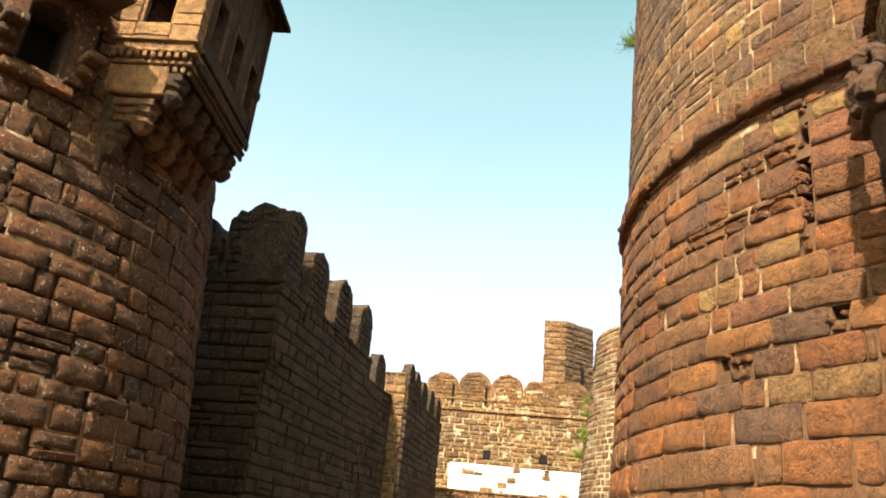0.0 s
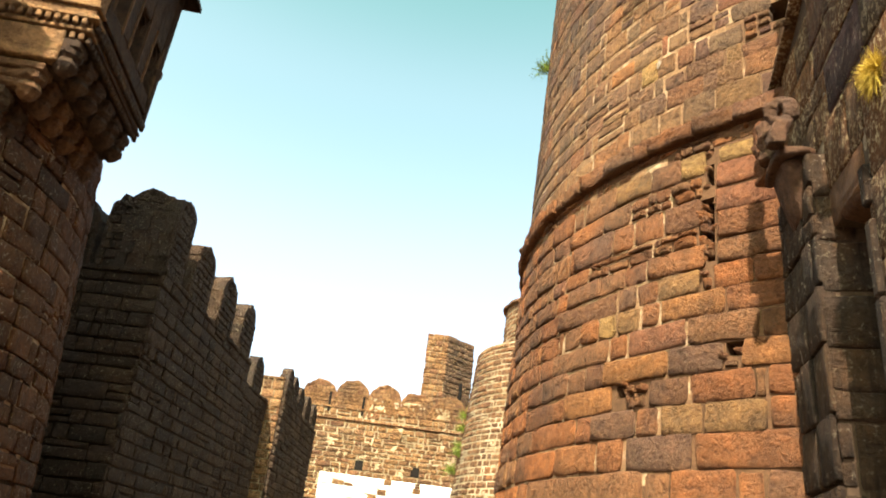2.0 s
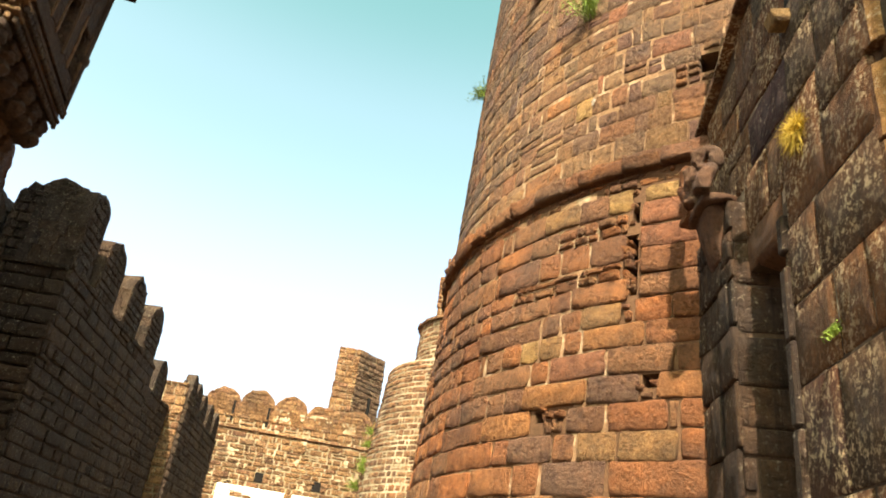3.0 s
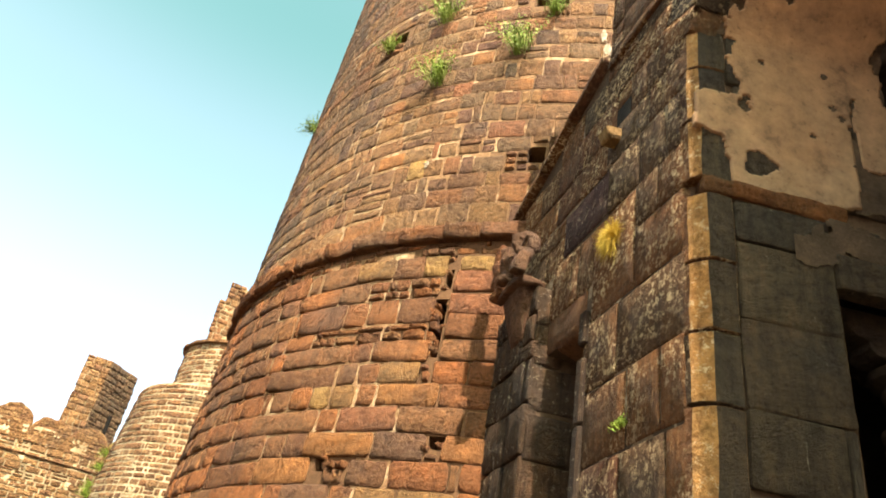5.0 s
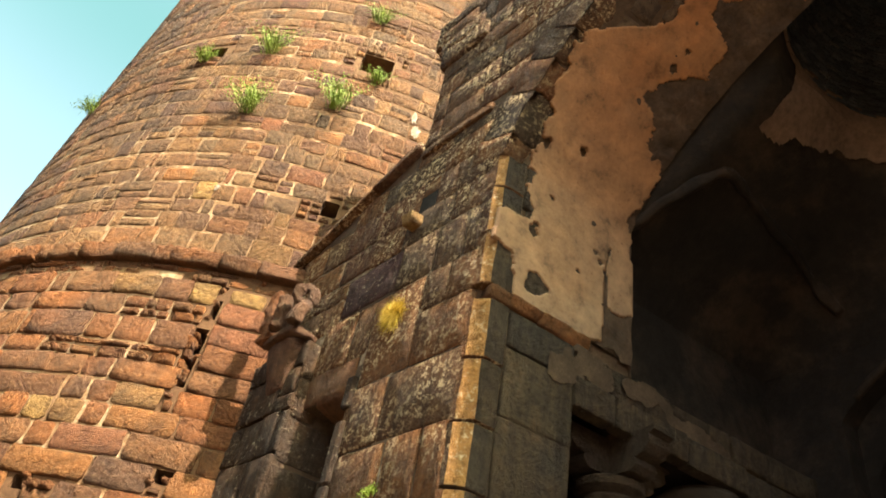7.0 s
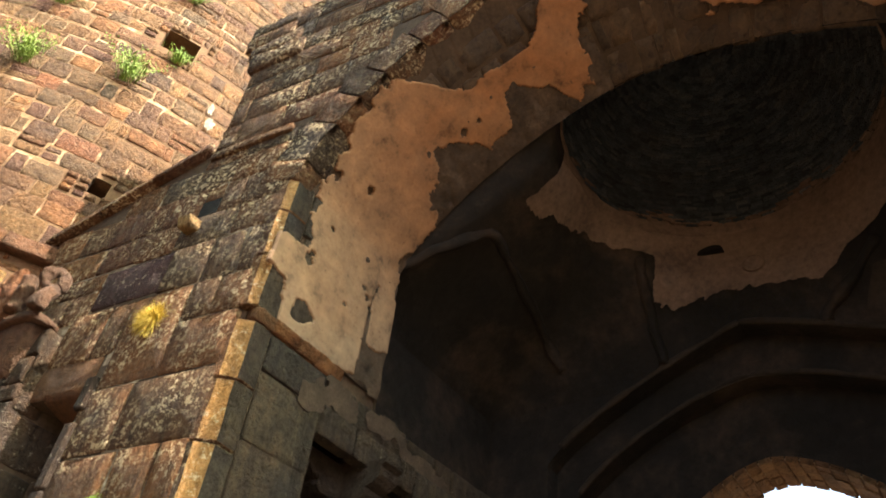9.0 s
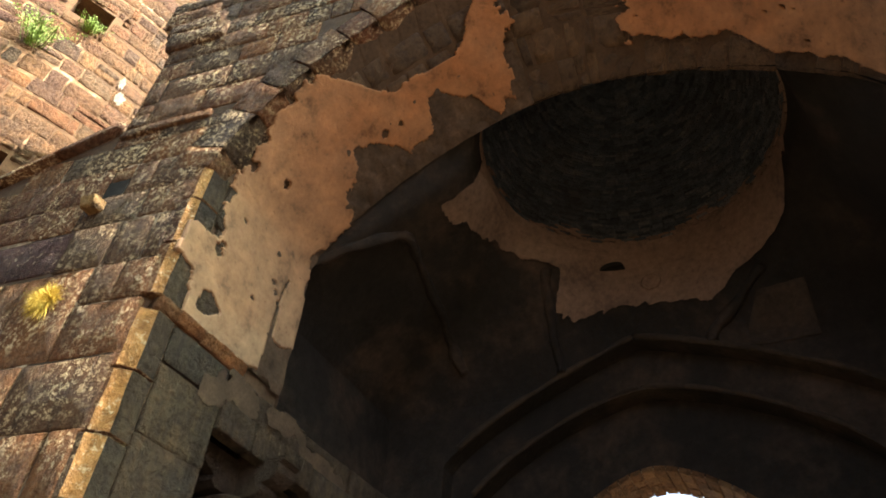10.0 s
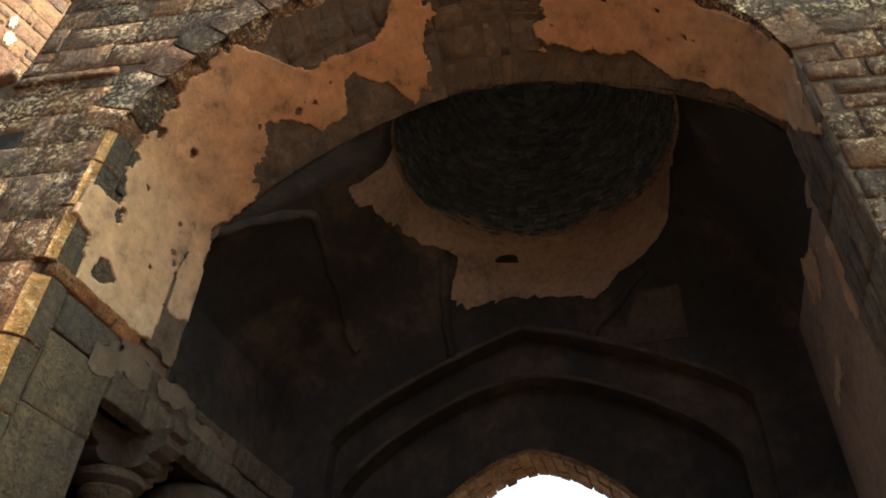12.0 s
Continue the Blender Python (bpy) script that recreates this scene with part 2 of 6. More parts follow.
def plaster(name):
    """Old lime plaster: ochre and beige clouds, grey stains, pits."""
    m, t, b, l = material(name)
    p = t.nodes.new("ShaderNodeNewGeometry").outputs["Position"]
    n1, n2, n3 = noise_node(t, 0.75, 5, 0.6, p), noise_node(t, 4.5, 8, 0.7, p), noise_node(t, 22.0, 6, 0.7, p)
    c = ramp_node(t, n1.outputs["Fac"], [(0.36, (0.18, 0.078, 0.03)), (0.52, (0.21, 0.108, 0.054)), (0.66, (0.22, 0.15, 0.097))]).outputs["Color"]
    k = ramp_node(t, n2.outputs["Fac"], [(0.3, (0.36, 0.36, 0.38)), (0.45, (0.92, 0.92, 0.92)), (0.7, (1.4, 1.36, 1.3))]).outputs["Color"]
    ax = t.nodes.new("ShaderNodeSeparateXYZ")
    l.new(p, ax.inputs[0])
    up = t.nodes.new("ShaderNodeMath")
    up.operation = "MULTIPLY_ADD"
    up.inputs[1].default_value, up.inputs[2].default_value = 0.32, -1.98
    l.new(ax.outputs["Z"], up.inputs[0])
    up2 = t.nodes.new("ShaderNodeMath")
    up2.operation = "MULTIPLY_ADD"
    up2.inputs[1].default_value = 1.5
    l.new(n1.outputs["Fac"], up2.inputs[0])
    l.new(up.outputs[0], up2.inputs[2])
    hue = ramp_node(t, up2.outputs[0], [(0.55, (0.19, 0.127, 0.082)), (0.85, (0.197, 0.106, 0.054)), (1.0, (0.185, 0.08, 0.032))]).outputs["Color"]
    c = mix_node(t, 0.6, c, hue)
    c = mix_node(t, 1.0, c, k, "MULTIPLY")
    g = ramp_node(t, n3.outputs["Fac"], [(0.28, (0.45, 0.45, 0.45)), (0.4, (1, 1, 1)), (0.7, (1.1, 1.1, 1.1))]).outputs["Color"]
    c = mix_node(t, 1.0, c, g, "MULTIPLY")
    l.new(c, b.inputs["Base Color"])
    b.inputs["Roughness"].default_value = 0.9
    b.inputs["Specular IOR Level"].default_value = 0.2
    h = t.nodes.new("ShaderNodeMath")
    h.operation = "ADD"
    l.new(n2.outputs["Fac"], h.inputs[0])
    l.new(n3.outputs["Fac"], h.inputs[1])
    bump_node(t, b, h.outputs[0], 0.7, 0.012)
    return m


M_PLASTER = plaster("ochre_lime_plaster")
# sunlight on the gate's chamfer, painted as a golden stone tone
M_SUNEDGE = stone("sunlit_gold_arris", [(0.36, 0.185, 0.064), (0.45, 0.24, 0.088), (0.40, 0.21, 0.076)], True, 0.9, (0.75, 0.6, 0.4), 0.55, stains=0.25)
# chamber plaster: soot tone, blackened further by the shade put into it
M_SOOTSHADE = earthy("soot_and_shade_plaster", (0.006, 0.0055, 0.0052), (0.013, 0.0105, 0.009), 1.1, 0.03, 0.95, (0.046, 0.031, 0.022))
# dome brick: lens haze put into its lifted blue-grey tones
M_HAZEBRICK = stone("sooty_haze_brick", [(0.028, 0.037, 0.05), (0.066, 0.08, 0.1), (0.095, 0.108, 0.122), (0.042, 0.053, 0.071), (0.13, 0.135, 0.138)], False, 0.2)
M_DIMPLASTER = earthy("dim_brown_plaster", (0.061, 0.040, 0.031), (0.122, 0.083, 0.063), 1.8, 0.008, 0.95, (0.152, 0.101, 0.072))
M_SCRAP = earthy("grimy_plaster_scrap", (0.026, 0.019, 0.014), (0.05, 0.034, 0.024), 5.0, 0.01, 0.95, (0.085, 0.057, 0.037))
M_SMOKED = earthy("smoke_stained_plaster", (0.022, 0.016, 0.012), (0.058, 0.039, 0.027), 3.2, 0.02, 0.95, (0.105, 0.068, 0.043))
M_WARMSHADE = earthy("warm_soot_and_shade_plaster", (0.014, 0.0105, 0.0085), (0.036, 0.026, 0.019), 2.4, 0.01)
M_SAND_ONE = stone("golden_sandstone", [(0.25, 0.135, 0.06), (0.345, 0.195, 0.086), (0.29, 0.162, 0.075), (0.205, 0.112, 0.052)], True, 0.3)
# lane-side sandstone: shade put into the colour, in two strengths
M_SANDHALF_ONE = stone("sandstone_half_shade", [(0.13, 0.066, 0.030), (0.17, 0.086, 0.040), (0.11, 0.058, 0.030)], True, 0.3)
M_SANDSHADE_ONE = stone("sandstone_in_shade", [(0.055, 0.029, 0.016), (0.083, 0.045, 0.023), (0.066, 0.038, 0.022)], True, 0.25)
M_FARONE = stone("doorway_brick", FARC, True, 0.4)
# near-black colour that stands in for shade inside holes and openings
M_SHADEBLACK = earthy("recess_shade_black", (0.005, 0.004, 0.0035), (0.01, 0.008, 0.006), 2.0)
M_GROUND = earthy("dry_dusty_ground", (0.075, 0.05, 0.032), (0.14, 0.098, 0.064), 0.5, 0.02)
M_LEAF = earthy("fresh_green_leaf", (0.08, 0.135, 0.016), (0.215, 0.29, 0.045), 6.0, 0.002, 0.6)
M_DRY = earthy("dry_yellow_grass", (0.36, 0.25, 0.03), (0.62, 0.45, 0.08), 6.0, 0.002, 0.7)


# ---- building helpers ----
def mesh_from(name, verts, faces, mat, smooth=False):
    me = bpy.data.meshes.new(name)
    me.from_pydata([tuple(v) for v in verts], [], faces)
    me.materials.append(mat)
    if smooth:
        me.polygons.foreach_set("use_smooth", [True] * len(me.polygons))
    me.update()
    return me


def solid(name, verts, faces, mat, parent=None, label="", smooth=False):
    ob = new(name, mesh_from(name, verts, faces, mat, smooth))
    if parent is not None:
        ob.parent = parent
    if label:
        tagged(ob, label)
    return ob


def part(name, bm, mat, parent, label="", smooth=False):
    me = bpy.data.meshes.new(name)
    bmesh.ops.recalc_face_normals(bm, faces=bm.faces)
    bm.to_mesh(me)
    bm.free()
    me.materials.append(mat)
    if smooth:
        me.polygons.foreach_set("use_smooth", [True] * len(me.polygons))
    ob = new(name, me)
    if parent is not None:
        ob.parent = parent
    if label:
        tagged(ob, label)
    return ob


def box(bm, m, sx, sy, sz, bevel=0.02):
    r = bmesh.ops.create_cube(bm, size=1.0, matrix=m @ Matrix.Diagonal((sx, sy, sz, 1)))
    if bevel > 0:
        edges = list({e for v in r["verts"] for e in v.link_edges})
        bmesh.ops.bevel(bm, geom=edges, offset=bevel, segments=1, affect="EDGES")


def hew(bm, amount, cuts=2, scale=9.0):
    """Breaks up the flat faces of a stone with fine dents."""
    bmesh.ops.subdivide_edges(bm, edges=list(bm.edges), cuts=cuts, use_grid_fill=True)
    for v in bm.verts:
        q = v.co * scale
        v.co += Vector((noise.noise(q), noise.noise(q + Vector((5, 0, 0))), noise.noise(q + Vector((0, 7, 0))))) * amount


def block_shape(w, h, depth, rng, bulge=0.02, wear=0.02):
    """Vertices and faces of one worn block: x along the course, z up, face towards -y, back at y = depth. Its rim wanders and its face is hacked rough."""
    e = min(0.008 + wear * 0.3, 0.18 * w, 0.18 * h)
    k = rng.uniform(-0.08, 0.08)
    xs = [-w / 2, -w / 2 + e] + [w * (q + k * (1 - 2 * abs(q))) for q in (-0.24, 0.0, 0.24)] + [w / 2 - e, w / 2]
    zs = [-h / 2, -h / 2 + e, h * rng.uniform(-0.16, -0.06), h * rng.uniform(0.08, 0.18), h / 2 - e, h / 2]
    nx, nz = len(xs), len(zs)
    verts, faces = [], []
    tilt_x, tilt_z = rng.gauss(0, 0.3) * bulge, rng.gauss(0, 0.25) * bulge
    seed = Vector((rng.uniform(0, 90), rng.uniform(0, 90), rng.uniform(0, 90)))
    for j, z in enumerate(zs):
        for i, x in enumerate(xs):
            rim_x, rim_z = i in (0, nx - 1), j in (0, nz - 1)
            q = seed + Vector((x * 7, 0, z * 7))
            px, pz = x, z
            if rim_x:
                px -= math.copysign(wear * (0.1 + 0.5 * noise.noise(q)), px)
            if rim_z:
                pz -= math.copysign(wear * (0.06 + 0.5 * noise.noise(q + Vector((0, 5, 0)))), pz)
            if rim_x and rim_z:
                px -= math.copysign(wear * rng.uniform(0.0, 0.5), px)
                pz -= math.copysign(wear * rng.uniform(0.0, 0.4), pz)
            if rim_x or rim_z:
                y = 0.004 + 0.005 * (rim_x and rim_z)
            else:
                y = -bulge * (0.75 + 0.9 * noise.noise(q * 1.3) + rng.uniform(-0.55, 0.55)) + tilt_x * 2 * x / w + tilt_z * 2 * z / h
            verts.append((px, y, pz))
    for j in range(nz - 1):
        for i in range(nx - 1):
            a = j * nx + i
            faces.append((a, a + 1, a + nx + 1, a + nx))
    ring = list(range(nx)) + [nx * (j + 1) - 1 for j in range(1, nz)] + [nx * (nz - 1) + i for i in range(nx - 2, -1, -1)] + [nx * j for j in range(nz - 2, 0, -1)]
    base = len(verts)
    n = len(ring)
    verts += [verts[r] for r in ring]
    verts += [(verts[r][0], depth, verts[r][2]) for r in ring]
    for q in range(n):
        k = (q + 1) % n
        faces.append((base + q, base + n + q, base + n + k, base + k))
    return verts, faces


_shapes = {}


def shared_block(w, h, depth, mat, rng, bulge, wear):
    key = (round(w / 0.04), round(h / 0.02), rng.randrange(3), mat.name, round(bulge * 1000))
    if key not in _shapes:
        v, f = block_shape(max(0.06, key[0] * 0.04), max(0.05, key[1] * 0.02), depth, rng, bulge, wear)
        _shapes[key] = mesh_from("block", v, f, mat, True)
    return _shapes[key]


def courses(u0, u1, z0, z1, heights, lengths, rng, gap=0.014, wild=1.0):
    """Rows of blocks over a field: middle u, middle z, width and height of each. Courses waver, and some blocks are made up of two."""
    out = []
    z = z0
    while z < z1 - heights[0] * 0.4:
        h = min(rng.uniform(*heights), z1 - z)
        if z1 - z - h < heights[0] * 0.6:
            h = z1 - z
        u = u0 - rng.uniform(0, lengths[1])
        while u < u1:
            w = rng.uniform(*lengths) if rng.random() < 0.75 else rng.uniform(lengths[0] * 0.45, lengths[0])
            a, b = max(u, u0), min(u + w, u1)
            if b - a > 0.06:
                g = gap * rng.uniform(0.5, 1.8)
                dz = wild * (0.05 * h * noise.noise(Vector((u * 0.7, z * 3.0, 0.5))) + 0.012 * max(0.0, wild - 1.0) * noise.noise(Vector((u * 0.55, z * 0.6, 4.5))))
                hh = h * (1 + wild * rng.uniform(-0.07, 0.05))
                if rng.random() < min(0.13, 0.1 * wild) and h > 0.2:
                    k = rng.uniform(0.38, 0.62)
                    out.append(((a + b) / 2, z + dz + hh * k / 2, b - a - g, hh * k - g))
                    out.append(((a + b) / 2, z + dz + hh * (k + 1) / 2, b - a - g * 1.4, hh * (1 - k) - g))
                else:
                    out.append(((a + b) / 2, z + dz + hh / 2, b - a - g * 0.9, hh - g * 0.7))
            u += w
        z += h
    return out


def lay(owner, blocks, place, mat_one, mat_many, rng, singles=None, depth=0.12, bulge=0.02, wear=0.02, rough=0.012, name="block", skip=None, accents=()):
    """Lays blocks on a surface. place(u, z) gives the pose of a block's face. Those that singles(u, z) picks are parts of their own."""
    verts, faces, many, count = [], [], 0, 0
    turn = min(1.0, rough / 0.006)
    for u, z, w, h in blocks:
        if skip is not None and skip(u, z, w, h):
            continue
        m = place(u, z) @ pose(0, max(-2.2 * rough, min(0.3 * rough, rng.gauss(-0.3 * rough, rough))), 0, rng.gauss(0, 0.6) * turn, rng.gauss(0, 0.7), rng.gauss(0, 0.9) * turn)
        own = [a for a in accents if abs(u - a[0]) < w / 2 and abs(z - a[1]) < h / 2]
        if own or (singles is not None and count < 290 and singles(u, z)):
            ob = new(name, shared_block(w, h, depth, own[0][2] if own else mat_one, rng, bulge, wear))
            ob.matrix_basis = m
            ob.parent = owner
            count += 1
        else:
            v, f = block_shape(w, h, depth, rng, bulge, wear)
            base = len(verts)
            verts += [m @ Vector(p) for p in v]
            faces += [tuple(i + base for i in q) for q in f]
            many += 1
    if many:
        ob = solid(name + "_rest", verts, faces, mat_many, owner, "", True)
        tagged(ob, "", "", "", "stuff")


def wall_frame(p, along, lean=0.0):
    """place() for an upright wall: p its foot at u = 0, along its direction on the plan, the face to the right of along turned to -y."""
    a = Vector((along[0], along[1], 0)).normalized()
    up = Vector((0, 0, 1))
    back = up.cross(a)
    up = (up + back * lean).normalized()
    back = a.cross(up) * -1
    base = Matrix((a, back, up)).transposed().to_4x4()
    o = Vector((p[0], p[1], 0))

    def place(u, z):
        return Matrix.Translation(o + a * u + Vector((0, 0, z)) + (up - Vector((0, 0, 1))) * z) @ base

    return place


def cone_frame(cx, cy, r5, lean):
    """place() for a round battered tower: u is the length along the wall at z = 5, from the side that faces -y."""
    def place(u, z):
        ang = u / r5
        r = r5 - lean * (z - 5)
        out = Vector((math.sin(ang), -math.cos(ang), 0))
        a = Vector((math.cos(ang), math.sin(ang), 0))
        up = (Vector((0, 0, 1)) - out * lean).normalized()
        back = a.cross(up) * -1
        m = Matrix((a, back, up)).transposed().to_4x4()
        return Matrix.Translation(Vector((cx, cy, z)) + out * r) @ m

    return place


def tower_core(name, cx, cy, r5, lean, z0, z1, inset, mat, parent, holes=(), n=120, step=0.0):
    """The body of a round tower. holes: (u, z, half width, half height) of recesses that go into it."""
    rows = max(1, int((z1 - z0) / step)) if step else 1
    verts, faces, cut = [], [], {}
    for k in range(rows + 1):
        z = z0 + (z1 - z0) * k / rows
        for i in range(n):
            a = 2 * math.pi * i / n
            r = r5 - lean * (z - 5) - inset
            verts.append((cx + r * math.sin(a), cy - r * math.cos(a), z))
    for k in range(rows):
        zm = z0 + (z1 - z0) * (k + 0.5) / rows
        for i in range(n):
            a = 2 * math.pi * (i + 0.5) / n
            u = ((a + math.pi) % (2 * math.pi) - math.pi) * r5
            hit = [q for q, (hu, hz, hw, hh) in enumerate(holes) if abs(u - hu) < hw and abs(zm - hz) < hh]
            q = (k * n + i, k * n + (i + 1) % n, (k + 1) * n + (i + 1) % n, (k + 1) * n + i)
            if hit:
                cut.setdefault(hit[0], []).append(q)
            else:
                faces.append(q)
    faces.append(tuple(range(rows * n, (rows + 1) * n)))
    # recesses: the cut patch pushed inwards, with sides
    for patch in cut.values():
        edges = {}
        for q in patch:
            for a, b in zip(q, q[1:] + q[:1]):
                edges[a, b] = 1
        inner = {}
        for q in patch:
            for v in q:
                if v not in inner:
                    p = Vector(verts[v])
                    d = Vector((cx - p.x, cy - p.y, 0)).normalized()
                    inner[v] = len(verts)
                    verts.append(tuple(p + d * 0.38))
            faces.append(tuple(inner[v] for v in q))
        for a, b in edges:
            if (b, a) not in edges:
                faces.append((a, b, inner[b], inner[a]))
    return solid(name, verts, faces, mat, parent)


def group_empty(name, label, category, kind="", at=(0, 0, 0)):
    e = new(name)
    e.location = at
    e.empty_display_size = 0.2
    tagged(e, label, category, "", kind)
    return e


# ---- ground ----
def ground():
    n, size = 60, 900.0
    verts, faces = [], []
    for j in range(n + 1):
        for i in range(n + 1):
            x = math.copysign(abs(2 * i / n - 1) ** 3, 2 * i / n - 1) * size
            y = math.copysign(abs(2 * j / n - 1) ** 3, 2 * j / n - 1) * size
            verts.append((x, y, 0.12 * noise.noise(Vector((x * 0.2, y * 0.2, 0))) - 0.05))
    for j in range(n):
        for i in range(n):
            a = j * (n + 1) + i
            faces.append((a, a + 1, a + n + 2, a + n + 1))
    tagged(solid("ground", verts, faces, M_GROUND, None, "", True), "dry trodden earth between the fort walls", "ground", "", "structure")


ground()

# ---- the great round bastion beside the gate ----
BX, BY = 2.85, 11.45
LOW_R, LOW_LEAN, UP_R, UP_LEAN, CORNICE_Z = 5.36, 0.055, 5.30, 0.039, 5.91
bastion = group_empty("round_bastion", "tall battered round bastion of red-brown stone blocks", "tower")
BASTION_LOW = cone_frame(BX, BY, LOW_R, LOW_LEAN)
BASTION_UP = cone_frame(BX, BY, UP_R + UP_LEAN * (CORNICE_Z - 5), UP_LEAN)
BASTION_HOLES = [(-2.04, 9.9, 0.24, 0.2), (-4.54, 9.82, 0.14, 0.12), (-2.0, 7.0, 0.12, 0.1)]
BASTION_GAPS = [(-2.75, 5.57, 0.05, 0.05), (-2.75, 5.28, 0.06, 0.12), (-2.78, 4.8, 0.08, 0.24), (-2.74, 4.5, 0.045, 0.1), (-2.59, 3.54, 0.07, 0.07), (-3.71, 3.32, 0.09, 0.06)]
# the courses of the lower bastion beside the gate: foot, head, and the upright joints
LOW_PLAN = [
    (2.25, 2.58, (-5.2, -4.6, -3.39, -3.135, -2.57, -2.36, -1.9)),
    (2.58, 2.875, (-5.27, -4.63, -3.97, -3.62, -2.91, -2.0)),
    (2.875, 3.135, (-5.18, -4.31, -4.06, -3.515, -3.26, -2.83, -2.32, -1.9)),
    (3.135, 3.385, (-5.39, -4.53, -3.81)), (3.135, 3.385, (-3.38, -2.97, -2.4, -2.33, -1.9)),
    (3.385, 3.635, (-5.05, -4.52, -4.22, -3.94, -3.18, -2.665)), (3.385, 3.635, (-2.515, -1.9)),
    (3.635, 3.885, (-4.85, -3.89, -3.64, -2.99, -2.345, -1.9)),
    (3.885, 4.125, (-4.67, -4.36, -4.06, -3.8, -3.5, -3.275, -2.64, -1.9)),
]
HIGH_PLAN = [
    (4.125, 4.36, (-4.82, -3.8, -3.55, -3.31, -2.87)), (4.125, 4.36, (-2.75, -2.38, -1.9)),
    (4.36, 4.59, (-4.67, -4.08, -3.73, -3.45, -2.79)), (4.36, 4.6, (-2.7, -1.9)),
    (4.59, 4.79, (-4.75, -4.3)), (4.6, 4.87, (-2.69, -1.9)),
    (4.79, 5.1, (-4.62, -3.93, -3.63, -3.255, -2.86)), (4.87, 5.14, (-2.71, -1.9)),
    (5.1, 5.34, (-4.74, -4.09, -3.7)), (5.14, 5.4, (-2.7, -1.9)),
    (5.34, 5.61, (-4.46, -3.91, -3.435, -3.075, -2.8)), (5.4, 5.59, (-2.68, -2.3, -1.9)),
]
# small broken stones: from u to u, foot and head
LOW_RUBBLE = [(-3.62, -3.39, 3.14, 3.37), (-2.86, -2.76, 4.13, 4.35), (-4.3, -2.9, 4.6, 4.79), (-3.69, -2.83, 5.1, 5.33), (-2.66, -2.52, 3.39, 3.46)]
LOW_ACCENTS = [(-2.49, 5.5, M_YELLOW), (-2.93, 5.46, M_YELLOW), (-2.9, 3.5, M_PURPLE), (-3.5, 3.5, M_ORANGE), (-2.2, 3.5, M_ORANGE), (-3.1, 4.24, M_TAN), (-3.0, 3.0, M_TAN), (-2.6, 3.0, M_TAN), (-3.4, 3.76, M_PINK),
               (-3.9, 5.45, M_TAN), (-3.2, 2.7, M_PURPLE), (-3.8, 3.0, M_PURPLE), (-4.0, 3.25, M_ORANGE), (-3.6, 4.0, M_TAN), (-3.9, 4.0, M_YELLOW), (-2.9, 4.0, M_ORANGE), (-2.3, 5.0, M_PINK), (-2.3, 5.27, M_PINK)]
HIGH_ACCENTS = [(-4.03, 7.17, M_ORANGE), (-3.3, 7.17, M_PINK), (-2.87, 7.58, M_ORANGE), (-4.0, 7.55, M_ORANGE), (-3.45, 6.97, M_YELLOW), (-2.4, 7.35, M_PINK), (-4.6, 6.5, M_PURPLE), (-3.6, 7.4, M_PURPLE), (-2.5, 6.7, M_TAN), (-3.1, 8.3, M_PINK), (-2.6, 6.3, M_TAN), (-2.5, 8.45, M_SOOTSTONE), (-2.8, 7.4, M_PURPLE), (-3.2, 9.0, M_PURPLE)]


def near_gap(u, z, w, h, gaps):
    return any(abs(u - gu) < gw + w * 0.25 and abs(z - gz) < gh + h * 0.2 for gu, gz, gw, gh in gaps)


def mortar_skin(name, place, u0, u1, z0, z1, depth, cover, mat, owner, label="pale lime mortar in the joints", step=0.07):
    """Lime left standing in the joints: a ragged sheet just behind the faces of the blocks."""
    du, dz = step, step
    nu, nz = int((u1 - u0) / du), int((z1 - z0) / dz)
    verts, index, faces = [], {}, []

    def vert(i, j):
        if (i, j) not in index:
            index[i, j] = len(verts)
            u, z = u0 + du * i, z0 + dz * j
            verts.append(place(u, z) @ Vector((0, depth + 0.006 * noise.noise(Vector((u * 4, z * 4, 2))), 0)))
        return index[i, j]

    for i in range(nu):
        for j in range(nz):
            if cover(u0 + du * (i + 0.5), z0 + dz * (j + 0.5)):
                faces.append((vert(i, j), vert(i + 1, j), vert(i + 1, j + 1), vert(i, j + 1)))
    tagged(solid(name, verts, faces, mat, owner), label, "", "", "stuff")


def ragged(u, z, k=1.6):
    q = Vector((u * k, z * k, 4.4))
    return noise.noise(q) * 0.6 + noise.noise(q * 2.7) * 0.35 + noise.noise(q * 6) * 0.15


def broken(blocks, rng, hit):
    """Small stones round a hole, in place of the blocks that it broke."""
    out = []
    for u, z, w, h in blocks:
        nu, nz = max(2, round(w / 0.16)), max(1, round(h / 0.12))
        for i in range(nu):
            for j in range(nz):
                a, b = u - w / 2 + w * (i + 0.5) / nu, z - h / 2 + h * (j + 0.5) / nz
                if not hit(a, b, w / nu, h / nz):
                    out.append((a, b, w / nu - 0.012, h / nz - 0.012))
    return out


